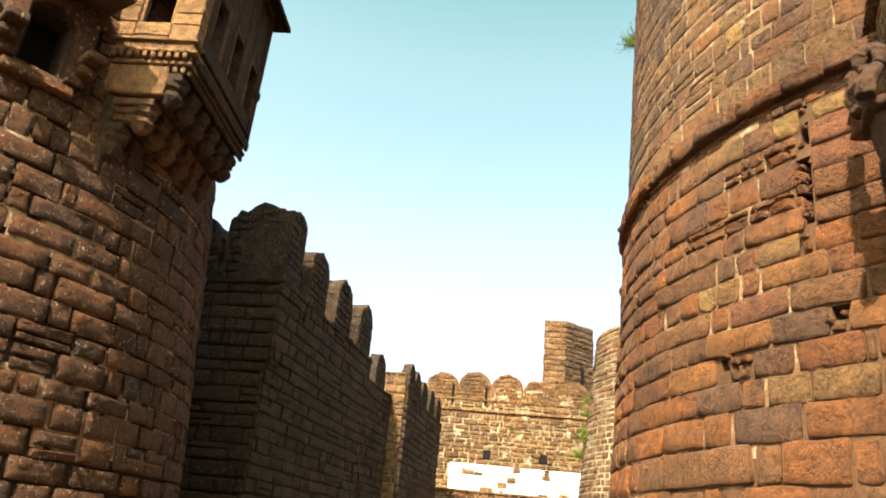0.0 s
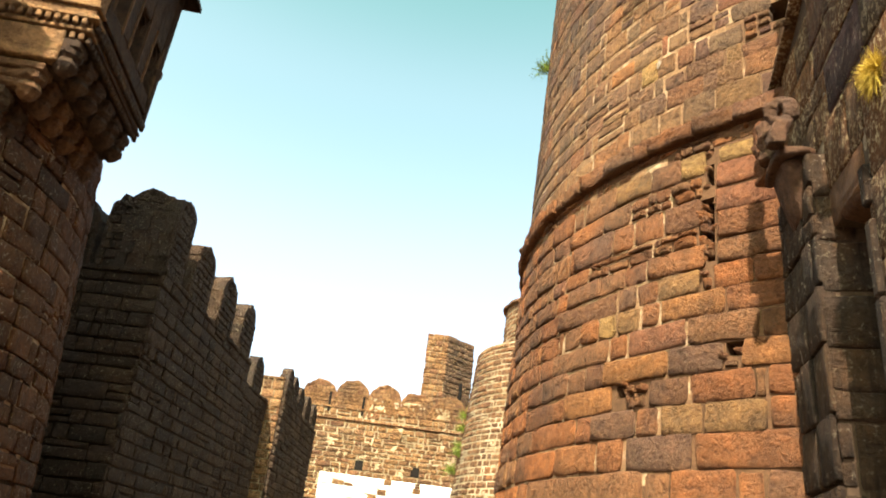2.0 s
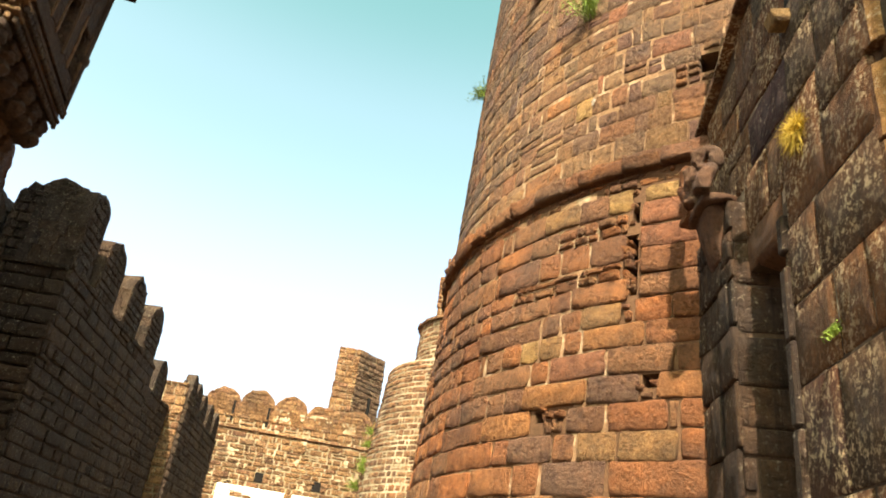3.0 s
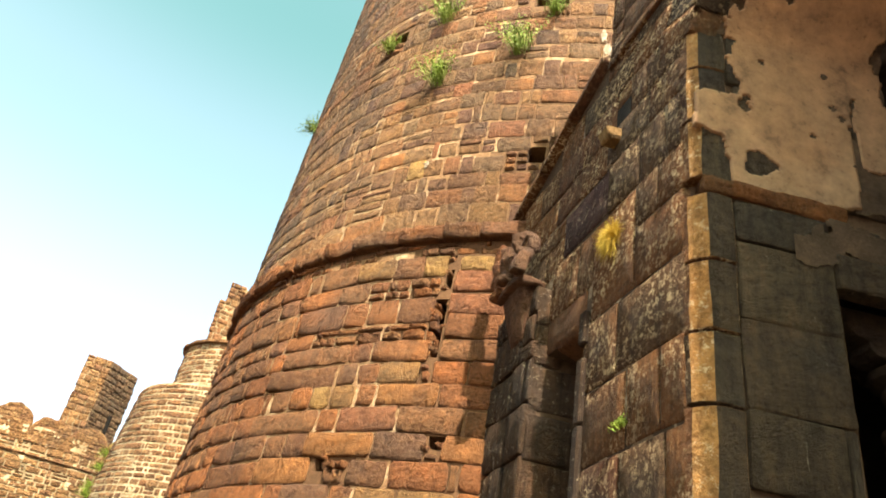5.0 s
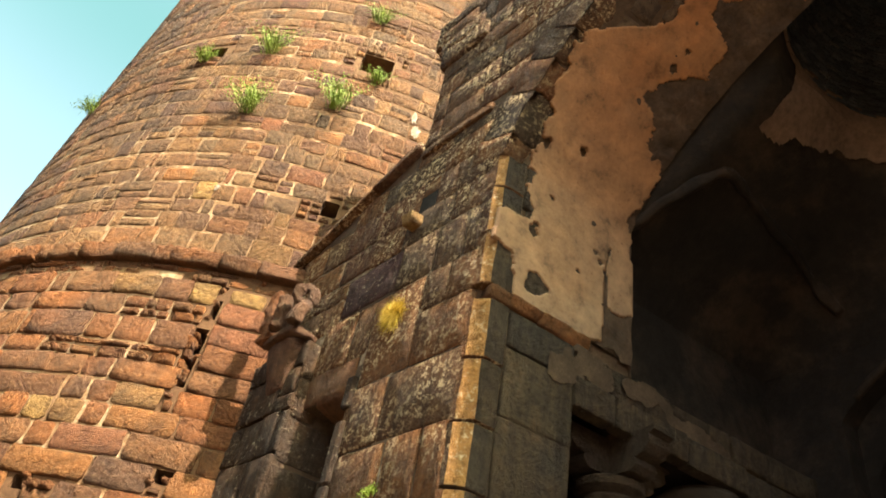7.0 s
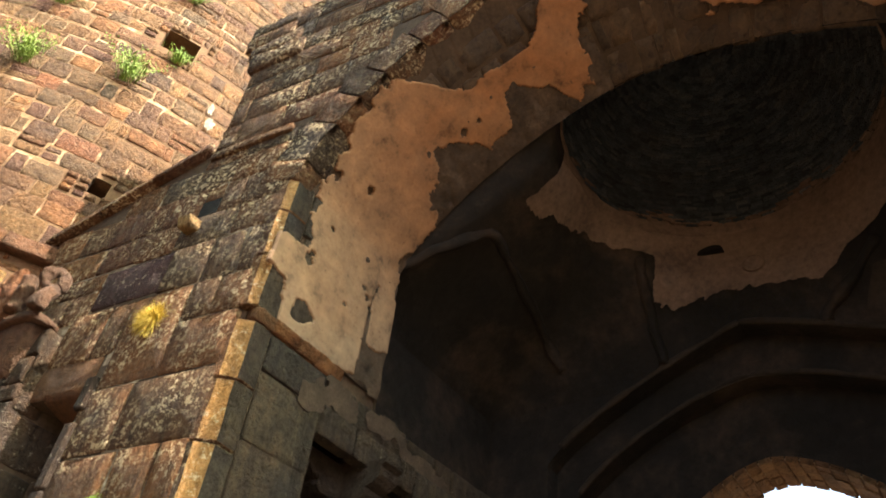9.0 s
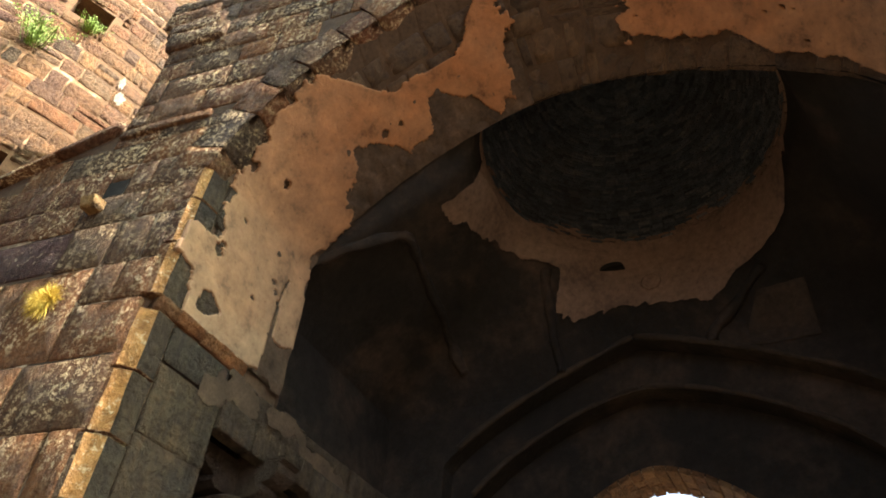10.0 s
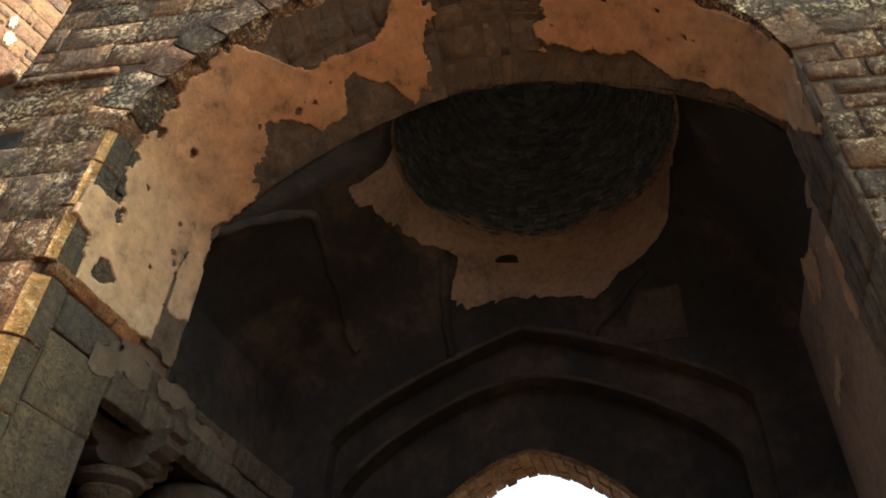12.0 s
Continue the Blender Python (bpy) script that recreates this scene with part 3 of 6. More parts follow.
def build_bastion():
    rng = random.Random(11)
    top = BASTION_UP
    tower_core("core", BX, BY, LOW_R, LOW_LEAN, -0.3, CORNICE_Z, 0.014, M_REDEARTH, bastion, BASTION_GAPS, 420, 0.06)
    tower_core("upper_core", BX, BY, UP_R + UP_LEAN * (CORNICE_Z - 5), UP_LEAN, CORNICE_Z, 17.0, 0.009, M_UPPEREARTH, bastion, BASTION_HOLES, 420, 0.08)
    mortar_skin("mortar", BASTION_LOW, -9.4, -2.1, 0.3, 5.7, 0.009, lambda u, z: ragged(u, z) > -0.5 + 0.42 * (u + 4.3) + 0.4 * max(0.0, 3.4 - z) and not near_gap(u, z, 1.2, 1.2, BASTION_GAPS), M_MORTAR, bastion)
    mortar_skin("upper_mortar", BASTION_UP, -10.4, 1.9, CORNICE_Z + 0.1, 16.8, 0.005, lambda u, z: ragged(u, z, 2.2) > -0.5 + 0.32 * (u + 4.0) and not near_gap(u, z, 1.2, 1.2, BASTION_HOLES), M_MORTAR, bastion)
    low = courses(-9.5, 1.0, 0.2, 2.25, (0.19, 0.33), (0.3, 0.78), rng, 0.016) + courses(-1.9, 1.0, 2.25, 5.6, (0.19, 0.33), (0.3, 0.78), rng, 0.016)
    feet = set()
    for z0, z1, joints in LOW_PLAN + HIGH_PLAN:
        g = lambda: rng.uniform(0.004, 0.014)
        if joints[0] < -4.0 and z0 not in feet:
            feet.add(z0)
            low += [(u, (z0 + z1) / 2 + rng.uniform(-0.006, 0.006), w - 0.008, (z1 - z0) * rng.uniform(0.96, 1.01)) for u, z, w, h in courses(-9.5, joints[0], z0, z1, (z1 - z0, z1 - z0), (0.24, 0.6), rng, 0.016, 0.0)]
        for a, b in zip(joints, joints[1:]):
            low.append(((a + b) / 2, (z0 + z1) / 2 + rng.uniform(-0.008, 0.008), b - a - g(), (z1 - z0) * rng.uniform(0.98, 1.02) - 0.002))
    lay(bastion, low, BASTION_LOW, M_RED_ONE, M_RED, rng, lambda u, z: -5.6 < u < -1.8 and 2.2 < z, 0.2, 0.014, 0.06, 0.008, accents=LOW_ACCENTS)
    rub = []
    for a, b, z0, z1 in LOW_RUBBLE:
        rub += courses(a, b, z0, z1, (0.09, 0.16), (0.12, 0.32), rng, 0.008, 2.6)
    lay(bastion, rub, BASTION_LOW, M_RED_ONE, M_RED, rng, lambda u, z: True, 0.16, 0.03, 0.05, 0.014, "broken_stone",
        lambda u, z, w, h: near_gap(u, z, w * 0.3, h * 0.3, BASTION_GAPS))
    for gu_, gz, gw, gh in BASTION_GAPS:
        for _ in range(max(2, int(gw * gh * 700))):
            w, h = rng.uniform(0.05, 0.11), rng.uniform(0.04, 0.09)
            side = rng.choice((-1, 1))
            ob = new("broken_stone", shared_block(w, h, 0.14, M_RED_ONE, rng, 0.03, 0.03))
            ob.matrix_basis = BASTION_LOW(gu_ + side * gw * rng.uniform(0.55, 1.1), gz + rng.uniform(-1, 1) * gh * 1.05) @ pose(0, rng.uniform(0.0, 0.05), 0, rng.gauss(0, 12), rng.gauss(0, 14), rng.gauss(0, 12))
            ob.parent = bastion
    # crumbled courses right under the cornice
    crumb = courses(-9.5, 1.0, CORNICE_Z - 0.3, CORNICE_Z - 0.13, (0.07, 0.11), (0.12, 0.35), rng, 0.012)
    lay(bastion, crumb, lambda u, z: BASTION_LOW(u, z) @ pose(0, 0.03, 0), M_RED_ONE, M_RED, rng, None, 0.1, 0.02, 0.03, 0.02, "crumbled_stone")
    # projecting cornice stones
    for u, z, w, h in courses(-9.5, 1.0, CORNICE_Z - 0.13, CORNICE_Z + 0.05, (0.19, 0.2), (0.35, 0.7), rng, 0.008):
        if u > -1.75:
            continue
        ob = new("cornice_stone", shared_block(w, 0.19, 0.25, M_RED_ONE, rng, 0.035, 0.012))
        ob.matrix_basis = BASTION_UP(u, CORNICE_Z - 0.03) @ pose(0, -0.075 + rng.gauss(0, 0.006), 0, rng.gauss(0, 1), 0, rng.gauss(0, 0.6))
        ob.parent = bastion
    high = courses(-10.5, 2.0, CORNICE_Z + 0.07, 16.9, (0.2, 0.33), (0.2, 0.48), rng, 0.009, 2.2)
    one = lambda u, z: -5.4 < u < -1.7 and CORNICE_Z < z < 8.3
    hit = lambda u, z, w, h: near_gap(u, z, w * 1.6, h * 1.8, BASTION_HOLES)
    lay(bastion, high, BASTION_UP, M_UPPER_ONE, M_UPPER, rng, one, 0.12, 0.006, 0.05, 0.0022, skip=hit, name="small_block", accents=HIGH_ACCENTS)
    lay(bastion, broken([b for b in high if hit(*b)], rng, lambda u, z, w, h: near_gap(u, z, w * 1.2, h * 1.2, BASTION_HOLES)), BASTION_UP, M_UPPER_ONE, M_UPPER, rng, None, 0.12, 0.02, 0.03, 0.01, "chip_stone")
    # dried splashes of lime
    for k, (u, z, su, sz) in enumerate([(-1.34, 9.05, 0.04, 0.1), (-1.28, 8.78, 0.06, 0.11), (-3.36, 6.98, 0.035, 0.05)]):
        bm = bmesh.new()
        ring, n = [], 30
        c = bm.verts.new(BASTION_UP(u, z) @ Vector((0, -0.022, 0)))
        for i in range(n):
            a = 2 * math.pi * i / n
            r = 1 + 0.7 * noise.noise(Vector((math.cos(a) * 2, math.sin(a) * 2, k * 3.0))) + 0.5 * noise.noise(Vector((math.cos(a) * 6, math.sin(a) * 6, k * 3.0)))
            ring.append(bm.verts.new(BASTION_UP(u + su * r * math.cos(a), z + sz * r * math.sin(a)) @ Vector((0, -0.018, 0))))
        for i in range(n):
            bm.faces.new((c, ring[i], ring[(i + 1) % n]))
        part("lime_splash", bm, M_SPLASH, bastion, "dried white splash of lime")


build_bastion()


# ---- the gate ----
def front_x(y):
    return 1.25 - 0.135 * (y - 3.6)


YC, HALF, SPRING, RISE, BACK_RISE = 1.12, 2.45, 5.85, 2.1, 1.38
BACK, TOP = 2.66, 9.05
Y_L, Y_R = 4.75, -9.0
JAMB_L, JAMB_R = YC + HALF, YC - HALF


def arch_z(y, f=0.0):
    """Height of the archway at y; f runs from 0 at its front to 1 at its back."""
    o = min(1.0, abs(y - YC) / HALF)
    return SPRING + (RISE + (BACK_RISE - RISE) * f) * (1 - o ** 1.6) ** 0.7


gate = group_empty("gate_wall", "weathered stone gate wall with a wide pointed archway", "wall", "structure")
GATE_FACE = wall_frame((front_x(7.0), 7.0), (0.135, -1.0))


def gu(y):
    return (7.0 - y) * math.hypot(1, 0.135)


def gy(u):
    return 7.0 - u / math.hypot(1, 0.135)


PILASTER = 0.12


def wing_top(y):
    return 6.12 + 0.34 * (6.55 - y) if y > Y_L else 6.72


# courses of the wing wall: foot, head and the joints along y
WING_PLAN = [
    (3.05, 3.56, (4.93, 4.31, 3.94, JAMB_L + 0.13)), (3.56, 4.09, (4.93, 4.44, JAMB_L + 0.13)),
    (4.12, 4.42, (5.6, 4.93)), (4.42, 4.93, (5.6, 5.1, 4.86)), (4.09, 4.93, (4.86, 4.25)),
    (4.09, 4.56, (4.25, JAMB_L + 0.13)), (4.56, 4.93, (4.25, 3.97, JAMB_L + 0.13)),
    (4.86, 5.18, (6.55, 6.1, 5.75, 5.42)), (5.18, 5.4, (6.55, 5.95, 5.42)), (4.95, 5.38, (5.42, 4.67)), (4.93, 5.4, (4.67, 4.22, 3.88, JAMB_L + 0.13)),
    (5.4, 5.74, (6.55, 6.0, 5.62, 5.15, 4.72, 4.1, JAMB_L + 0.13)), (5.74, 6.12, (6.5, 6.05, 5.66, 5.1, 4.58)), (5.93, 6.12, (4.58, 4.36)), (5.74, 6.12, (4.36, 4.13, JAMB_L + 0.13)),
    (6.12, 6.44, (6.2, 5.66, 5.2, 4.78, 4.35, JAMB_L + 0.13)), (6.44, 6.62, (5.3, 4.78, 4.3, JAMB_L + 0.13)),
]


def build_gate():
    rng = random.Random(31)
    ys = [YC - HALF + 2 * HALF * (0.5 - 0.5 * math.cos(math.pi * i / 40)) for i in range(41)]
    verts, faces = [], []

    def quad(*p):
        b = len(verts)
        verts.extend(p)
        faces.append(tuple(range(b, b + len(p))))

    e = 0.03
    fx = lambda y: front_x(y) + 0.007
    for f, x_of in ((0.0, fx), (1.0, lambda y: BACK)):
        for a, b in ((Y_R, ys[0]), (ys[-1], Y_L)):
            lo = -0.3 if f == 0 or a < 0 else 4.0
            if f == 0 and a > 0:
                quad((x_of(a), a, 6.2), (x_of(a + 0.17), a + 0.17, 6.2), (x_of(a + 0.17), a + 0.17, TOP), (x_of(a), a, TOP))
                quad((x_of(a) + 0.17, a + e, lo), (x_of(a + 0.17), a + 0.17, lo), (x_of(a + 0.17), a + 0.17, 6.2), (x_of(a) + 0.17, a + e, 6.2))
                a += 0.17
            quad((x_of(a), a, lo), (x_of(b), b, lo), (x_of(b), b, TOP), (x_of(a), a, TOP))
        for a, b in zip(ys, ys[1:]):
            quad((x_of(a), a, arch_z(a, f) + e), (x_of(b), b, arch_z(b, f) + e), (x_of(b), b, TOP), (x_of(a), a, TOP))
    for a, b in zip(ys, ys[1:]):
        quad((fx(a), a, arch_z(a) + e), (fx(b), b, arch_z(b) + e), (BACK, b, arch_z(b, 1) + e), (BACK, a, arch_z(a, 1) + e))
    y = JAMB_R - e
    quad((fx(y), y, -0.3), (BACK, y, -0.3), (BACK, y, SPRING + e), (fx(y), y, SPRING + e))
    y = JAMB_L + e
    quad((fx(y) + 0.17, y, -0.3), (2.12, y, -0.3), (2.12, y, 4.0), (fx(y) + 0.17, y, 4.0))
    quad((fx(y) + 0.17, y, 4.0), (BACK, y, 4.0), (BACK, y, SPRING + e), (fx(y) + 0.17, y, SPRING + e))
    quad((fx(Y_L), Y_L, -0.3), (BACK, Y_L, -0.3), (BACK, Y_L, TOP), (fx(Y_L), Y_L, TOP))
    quad((fx(Y_R), Y_R, TOP), (fx(Y_L), Y_L, TOP), (BACK, Y_L, TOP), (BACK, Y_R, TOP))
    solid("core", verts, faces, M_WINGEARTH, gate)
    # core of the wing wall that joins the bastion, with its tall recess
    bm = bmesh.new()

    def wing(y0, y1, z0, z1a, z1b, inset):
        q = [(front_x(y0) + inset, y0), (front_x(y1) + inset, y1), (front_x(y1) + 1.8, y1), (front_x(y0) + 1.8, y0)]
        lo = [bm.verts.new((*p, z0)) for p in q]
        hi = [bm.verts.new((*p, z)) for p, z in zip(q, (z1a, z1b, z1b, z1a))]
        bm.faces.new(lo)
        bm.faces.new(hi)
        for i in range(4):
            bm.faces.new((lo[i], lo[(i + 1) % 4], hi[(i + 1) % 4], hi[i]))

    wing(4.72, 4.93, -0.3, wing_top(4.76), wing_top(4.93), 0.01)
    wing(4.93, 5.6, -0.3, 4.12, 4.12, 1.35)
    wing(4.93, 5.6, 4.12, wing_top(4.93), wing_top(5.6), 0.01)
    wing(5.6, 6.53, -0.3, 4.74, 4.74, e - PILASTER)
    wing(5.6, 6.53, 4.74, wing_top(5.6), wing_top(6.53), 0.01)
    part("wing_core", bm, M_WINGEARTH, gate)
    # ashlar of the front, left of the archway
    u0, u1 = gu(6.55), gu(JAMB_L + 0.13)

    def skip_low(u, z, w, h):
        y = gy(u)
        if 4.93 - w * 0.25 < y < 5.58 and z < 4.12:
            return True
        return z + h * 0.4 > wing_top(y) - 0.05

    strip = courses(u0, gu(5.6), 0.3, 4.76, (0.36, 0.5), (0.4, 0.75), rng, 0.014, 0.5)
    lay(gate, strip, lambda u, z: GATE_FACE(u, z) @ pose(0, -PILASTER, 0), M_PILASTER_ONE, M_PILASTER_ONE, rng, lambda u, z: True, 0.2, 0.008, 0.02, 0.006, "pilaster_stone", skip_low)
    big = courses(gu(4.93), u1, 0.3, 3.05, (0.5, 0.56), (0.4, 0.7), rng, 0.008, 0.3)
    for z0, z1, joints in WING_PLAN:
        for a, b in zip(joints, joints[1:]):
            g = rng.uniform(0.005, 0.013)
            big.append(((gu(a) + gu(b)) / 2, (z0 + z1) / 2 + rng.uniform(-0.006, 0.006), gu(b) - gu(a) - g, z1 - z0 - rng.uniform(0.004, 0.012)))
    lay(gate, big, GATE_FACE, M_GREY_ONE, M_GREY, rng, lambda u, z: True, 0.14, 0.004, 0.016, 0.0025, "ashlar", skip_low, accents=[(gu(5.05), 5.16, M_DARKPURPLE), (gu(4.5), 4.5, M_GREY_ONE), (gu(5.2), 4.27, M_RED_ONE)])
    # back of the tall recess, in the shade-darkened stone
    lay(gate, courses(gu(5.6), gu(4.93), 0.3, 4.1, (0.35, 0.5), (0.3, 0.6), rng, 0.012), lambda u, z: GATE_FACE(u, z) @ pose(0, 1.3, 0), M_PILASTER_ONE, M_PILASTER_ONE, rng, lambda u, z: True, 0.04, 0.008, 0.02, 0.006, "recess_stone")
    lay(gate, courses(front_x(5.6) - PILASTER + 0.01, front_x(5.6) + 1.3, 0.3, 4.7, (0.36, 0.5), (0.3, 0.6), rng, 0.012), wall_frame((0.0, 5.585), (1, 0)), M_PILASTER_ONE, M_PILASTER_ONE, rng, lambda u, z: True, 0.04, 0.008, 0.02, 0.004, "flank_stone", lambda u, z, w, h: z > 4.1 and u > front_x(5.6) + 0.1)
    # quoins of the corner, with a chamfered edge painted sunlit gold
    for z0, z1, cut in ((0.3, 4.46, 0.085), (4.56, 6.2, 0.055)):
        z = z0
        while z < z1 - 0.05:
            h = min(rng.uniform(0.4, 0.52), z1 - z)
            bm = bmesh.new()
            y = JAMB_L
            ax = front_x(y)
            pts = [(ax - 0.0 + cut, y), (ax - 0.135 * -0.0 - 0.005, y + cut), (front_x(y + 0.16), y + 0.15), (ax + 0.25, y + 0.2), (ax + 0.24, y)]
            j = 0.008
            lo = [bm.verts.new((px, py, z + 0.006)) for px, py in pts]
            hi = [bm.verts.new((px + rng.uniform(-j, j), py + rng.uniform(-j, j), z + h - 0.006)) for px, py in pts]
            bm.faces.new(lo)
            bm.faces.new(hi)
            for i in range(5):
                bm.faces.new((lo[i], lo[(i + 1) % 5], hi[(i + 1) % 5], hi[i]))
            bmesh.ops.bevel(bm, geom=list(bm.edges), offset=0.007, segments=1, affect="EDGES")
            bmesh.ops.recalc_face_normals(bm, faces=bm.faces)
            bm.normal_update()
            # chamfer takes the sunlit tone, the reveal side the shade tone
            for f in bm.faces:
                if abs(f.normal.z) < 0.3 and f.normal.x < -0.4 and f.normal.y < -0.4:
                    f.material_index = 1
                elif f.normal.y < -0.8:
                    f.material_index = 2
            hew(bm, 0.011, 2)
            quoin = part("quoin", bm, M_GREY_ONE, gate)
            quoin.data.materials.append(M_SUNEDGE)
            quoin.data.materials.append(M_REVEAL_ONE)
            z += h
    # rough courses above the ledge
    def skip_high(u, z, w, h):
        y = gy(u)
        if y > Y_L - 0.05:
            return True
        return abs(y - YC) < HALF + 0.3 and z - h * 0.5 < arch_z(YC + (y - YC) * HALF / (HALF + 0.3)) + 0.2

    lay(gate, courses(gu(Y_L), gu(-1.2), 6.72, 9.07, (0.24, 0.38), (0.3, 0.75), rng, 0.006, 2.0), GATE_FACE, M_GREY_ONE, M_GREY, rng, lambda u, z: gy(u) > 2.4 and z < 8.6, 0.12, 0.005, 0.014, 0.002, "rough_block", skip_high)

    def skip_right(u, z, w, h):
        y = gy(u)
        return y > JAMB_R - 0.02 - w * 0.3 or (z > SPRING and skip_high(u, z, w, h))

    lay(gate, courses(gu(JAMB_R), gu(-4.5), 0.3, 9.07, (0.18, 0.3), (0.3, 0.7), rng), GATE_FACE, M_GREY_ONE, M_GREY, rng, None, 0.12, 0.012, 0.03, 0.007, "right_block", skip_right)
    mortar_skin("mortar", GATE_FACE, gu(6.5), gu(3.74), 0.4, 6.3, 0.006,
                lambda u, z: ragged(u, z, 2.6) > -0.05 and z < wing_top(gy(u)) - 0.2 and not (4.8 < gy(u) < 5.7 and z < 4.3) and not (abs(gy(u) - 4.47) < 0.2 and abs(z - 5.83) < 0.2), M_WINGMORTAR, gate)
    # stones that corbel out at the head of the end wall
    for y, z0, z1 in ((4.88, 8.0, 8.3), (4.98, 8.3, 8.55), (5.12, 8.55, 8.82), (5.14, 8.82, 9.06)):
        bm = bmesh.new()
        box(bm, pose(front_x(4.9) + 0.45, y - 0.36, (z0 + z1) / 2, 0, 0, 7.7), 0.9, 0.72, z1 - z0 - 0.008, 0.03)
        hew(bm, 0.025, 3, 6.0)
        part("corbel_stone", bm, M_GREY_ONE, gate, "", True)
    # ledge over the wing, and the string course
    for y0, y1, za, zb, high, deep in ((6.6, Y_L, wing_top(6.6), wing_top(4.76), 0.1, 0.09), (Y_L, 3.8, 6.6, 6.62, 0.1, 0.04)):
        n = max(1, int((y0 - y1) / 0.6))
        for i in range(n):
            a, b = y0 + (y1 - y0) * i / n - 0.004, y0 + (y1 - y0) * (i + 1) / n + 0.004
            bm = bmesh.new()
            ca, cb = za + (zb - za) * i / n, za + (zb - za) * (i + 1) / n
            v = []
            for yy, zz in ((a, ca), (b, cb)):
                for dx, dz in ((-deep * rng.uniform(0.8, 1.1), -high / 2), (-deep * rng.uniform(0.7, 1.1), high / 2), (0.25, high / 2), (0.25, -high / 2)):
                    v.append(bm.verts.new((front_x(yy) + dx - (PILASTER if dx < 0 and yy > 5.4 and zz < 5.2 else 0.0), yy, zz + dz)))
            for q in ((0, 1, 2, 3), (4, 5, 6, 7), (0, 1, 5, 4), (1, 2, 6, 5), (2, 3, 7, 6), (3, 0, 4, 7)):
                bm.faces.new([v[k] for k in q])
            bmesh.ops.bevel(bm, geom=list(bm.edges), offset=0.012, segments=1, affect="EDGES")
            hew(bm, 0.016, 2)
            part("ledge_stone", bm, M_GREY_ONE, gate, "", True)
    # arch stones round the front edge, square to the curve
    line = [(JAMB_R + 2 * HALF * (0.5 - 0.5 * math.cos(math.pi * i / 200))) for i in range(201)]
    line = [(y, arch_z(y)) for y in line]
    run = [0.0]
    for (ya, za), (yb, zb) in zip(line, line[1:]):
        run.append(run[-1] + math.hypot(yb - ya, zb - za))

    def on_arch(d):
        return Vector((float(np.interp(d, run, [q[0] for q in line])), float(np.interp(d, run, [q[1] for q in line]))))

    d = 0.0
    while d < run[-1] - 0.05:
        w = min(rng.uniform(0.28, 0.46), run[-1] - d)
        bm = bmesh.new()
        jit, high = rng.uniform(-0.006, 0.006), rng.uniform(0.3, 0.42)
        v = []
        for q in (d + 0.005, d + w - 0.005):
            p = on_arch(q)
            t = (on_arch(min(run[-1], q + 0.06)) - on_arch(max(0.0, q - 0.06))).normalized()
            out = Vector((-t.y, t.x))
            for yy, zz, low in ((p.x, p.y, -0.02), (p.x + out.x * high, p.y + out.y * high, 0.0)):
                v.append(bm.verts.new((front_x(yy) - 0.012 - jit, yy, zz)))
                v.append(bm.verts.new((front_x(yy) + 0.24 + rng.uniform(-0.05, 0.05), yy, zz + low)))
        for q in ((0, 2, 6, 4), (1, 3, 7, 5), (0, 1, 5, 4), (2, 3, 7, 6), (0, 1, 3, 2), (4, 5, 7, 6)):
            bm.faces.new([v[k] for k in q])
        bmesh.ops.bevel(bm, geom=list(bm.edges), offset=0.007, segments=1, affect="EDGES")
        hew(bm, 0.02, 2, 6.0)
        part("voussoir", bm, M_GREY_ONE, gate, "", True)
        d += w
    # ashlar of the reveal under the arch, shade put into its colour
    side = wall_frame((0.0, JAMB_L), (1, 0))
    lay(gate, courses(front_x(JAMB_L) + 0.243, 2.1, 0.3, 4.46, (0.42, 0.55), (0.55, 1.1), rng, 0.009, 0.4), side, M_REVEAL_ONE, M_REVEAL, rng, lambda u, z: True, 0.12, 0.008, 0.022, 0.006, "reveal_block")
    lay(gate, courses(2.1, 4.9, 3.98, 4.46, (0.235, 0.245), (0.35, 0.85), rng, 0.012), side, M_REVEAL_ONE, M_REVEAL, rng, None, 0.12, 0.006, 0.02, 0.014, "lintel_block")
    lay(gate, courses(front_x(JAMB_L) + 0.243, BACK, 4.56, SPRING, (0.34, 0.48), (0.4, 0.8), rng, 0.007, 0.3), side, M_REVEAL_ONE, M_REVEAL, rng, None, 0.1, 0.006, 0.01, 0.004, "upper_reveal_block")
    right = wall_frame((0.0, JAMB_R), (-1, 0))
    lay(gate, courses(-BACK, -front_x(JAMB_R), 0.3, SPRING, (0.25, 0.4), (0.3, 0.7), rng, 0.012), right, M_FARREVEAL, M_FARREVEAL, rng, None, 0.1, 0.012, 0.015, 0.008, "far_reveal_block")
    # worn sloping string course along the reveal, broken off towards the back
    x = front_x(JAMB_L) + 0.06
    while x < 2.2:
        w = rng.uniform(0.14, 0.36)
        out, foot = 0.03 - 0.012 * max(0.0, x - 1.5) + rng.uniform(-0.006, 0.006), rng.uniform(0.05, 0.1)
        bm = bmesh.new()
        v = [bm.verts.new((xx, yy, zz)) for xx in (x - 0.002, x + w + 0.002) for yy, zz in ((JAMB_L + 0.1, 4.56), (JAMB_L - out, 4.555), (JAMB_L - out, 4.53), (JAMB_L + 0.004, 4.54 - foot), (JAMB_L + 0.1, 4.54 - foot))]
        for q in ((0, 1, 2, 3, 4), (5, 6, 7, 8, 9), (0, 1, 6, 5), (1, 2, 7, 6), (2, 3, 8, 7), (3, 4, 9, 8), (4, 0, 5, 9)):
            bm.faces.new([v[k] for k in q])
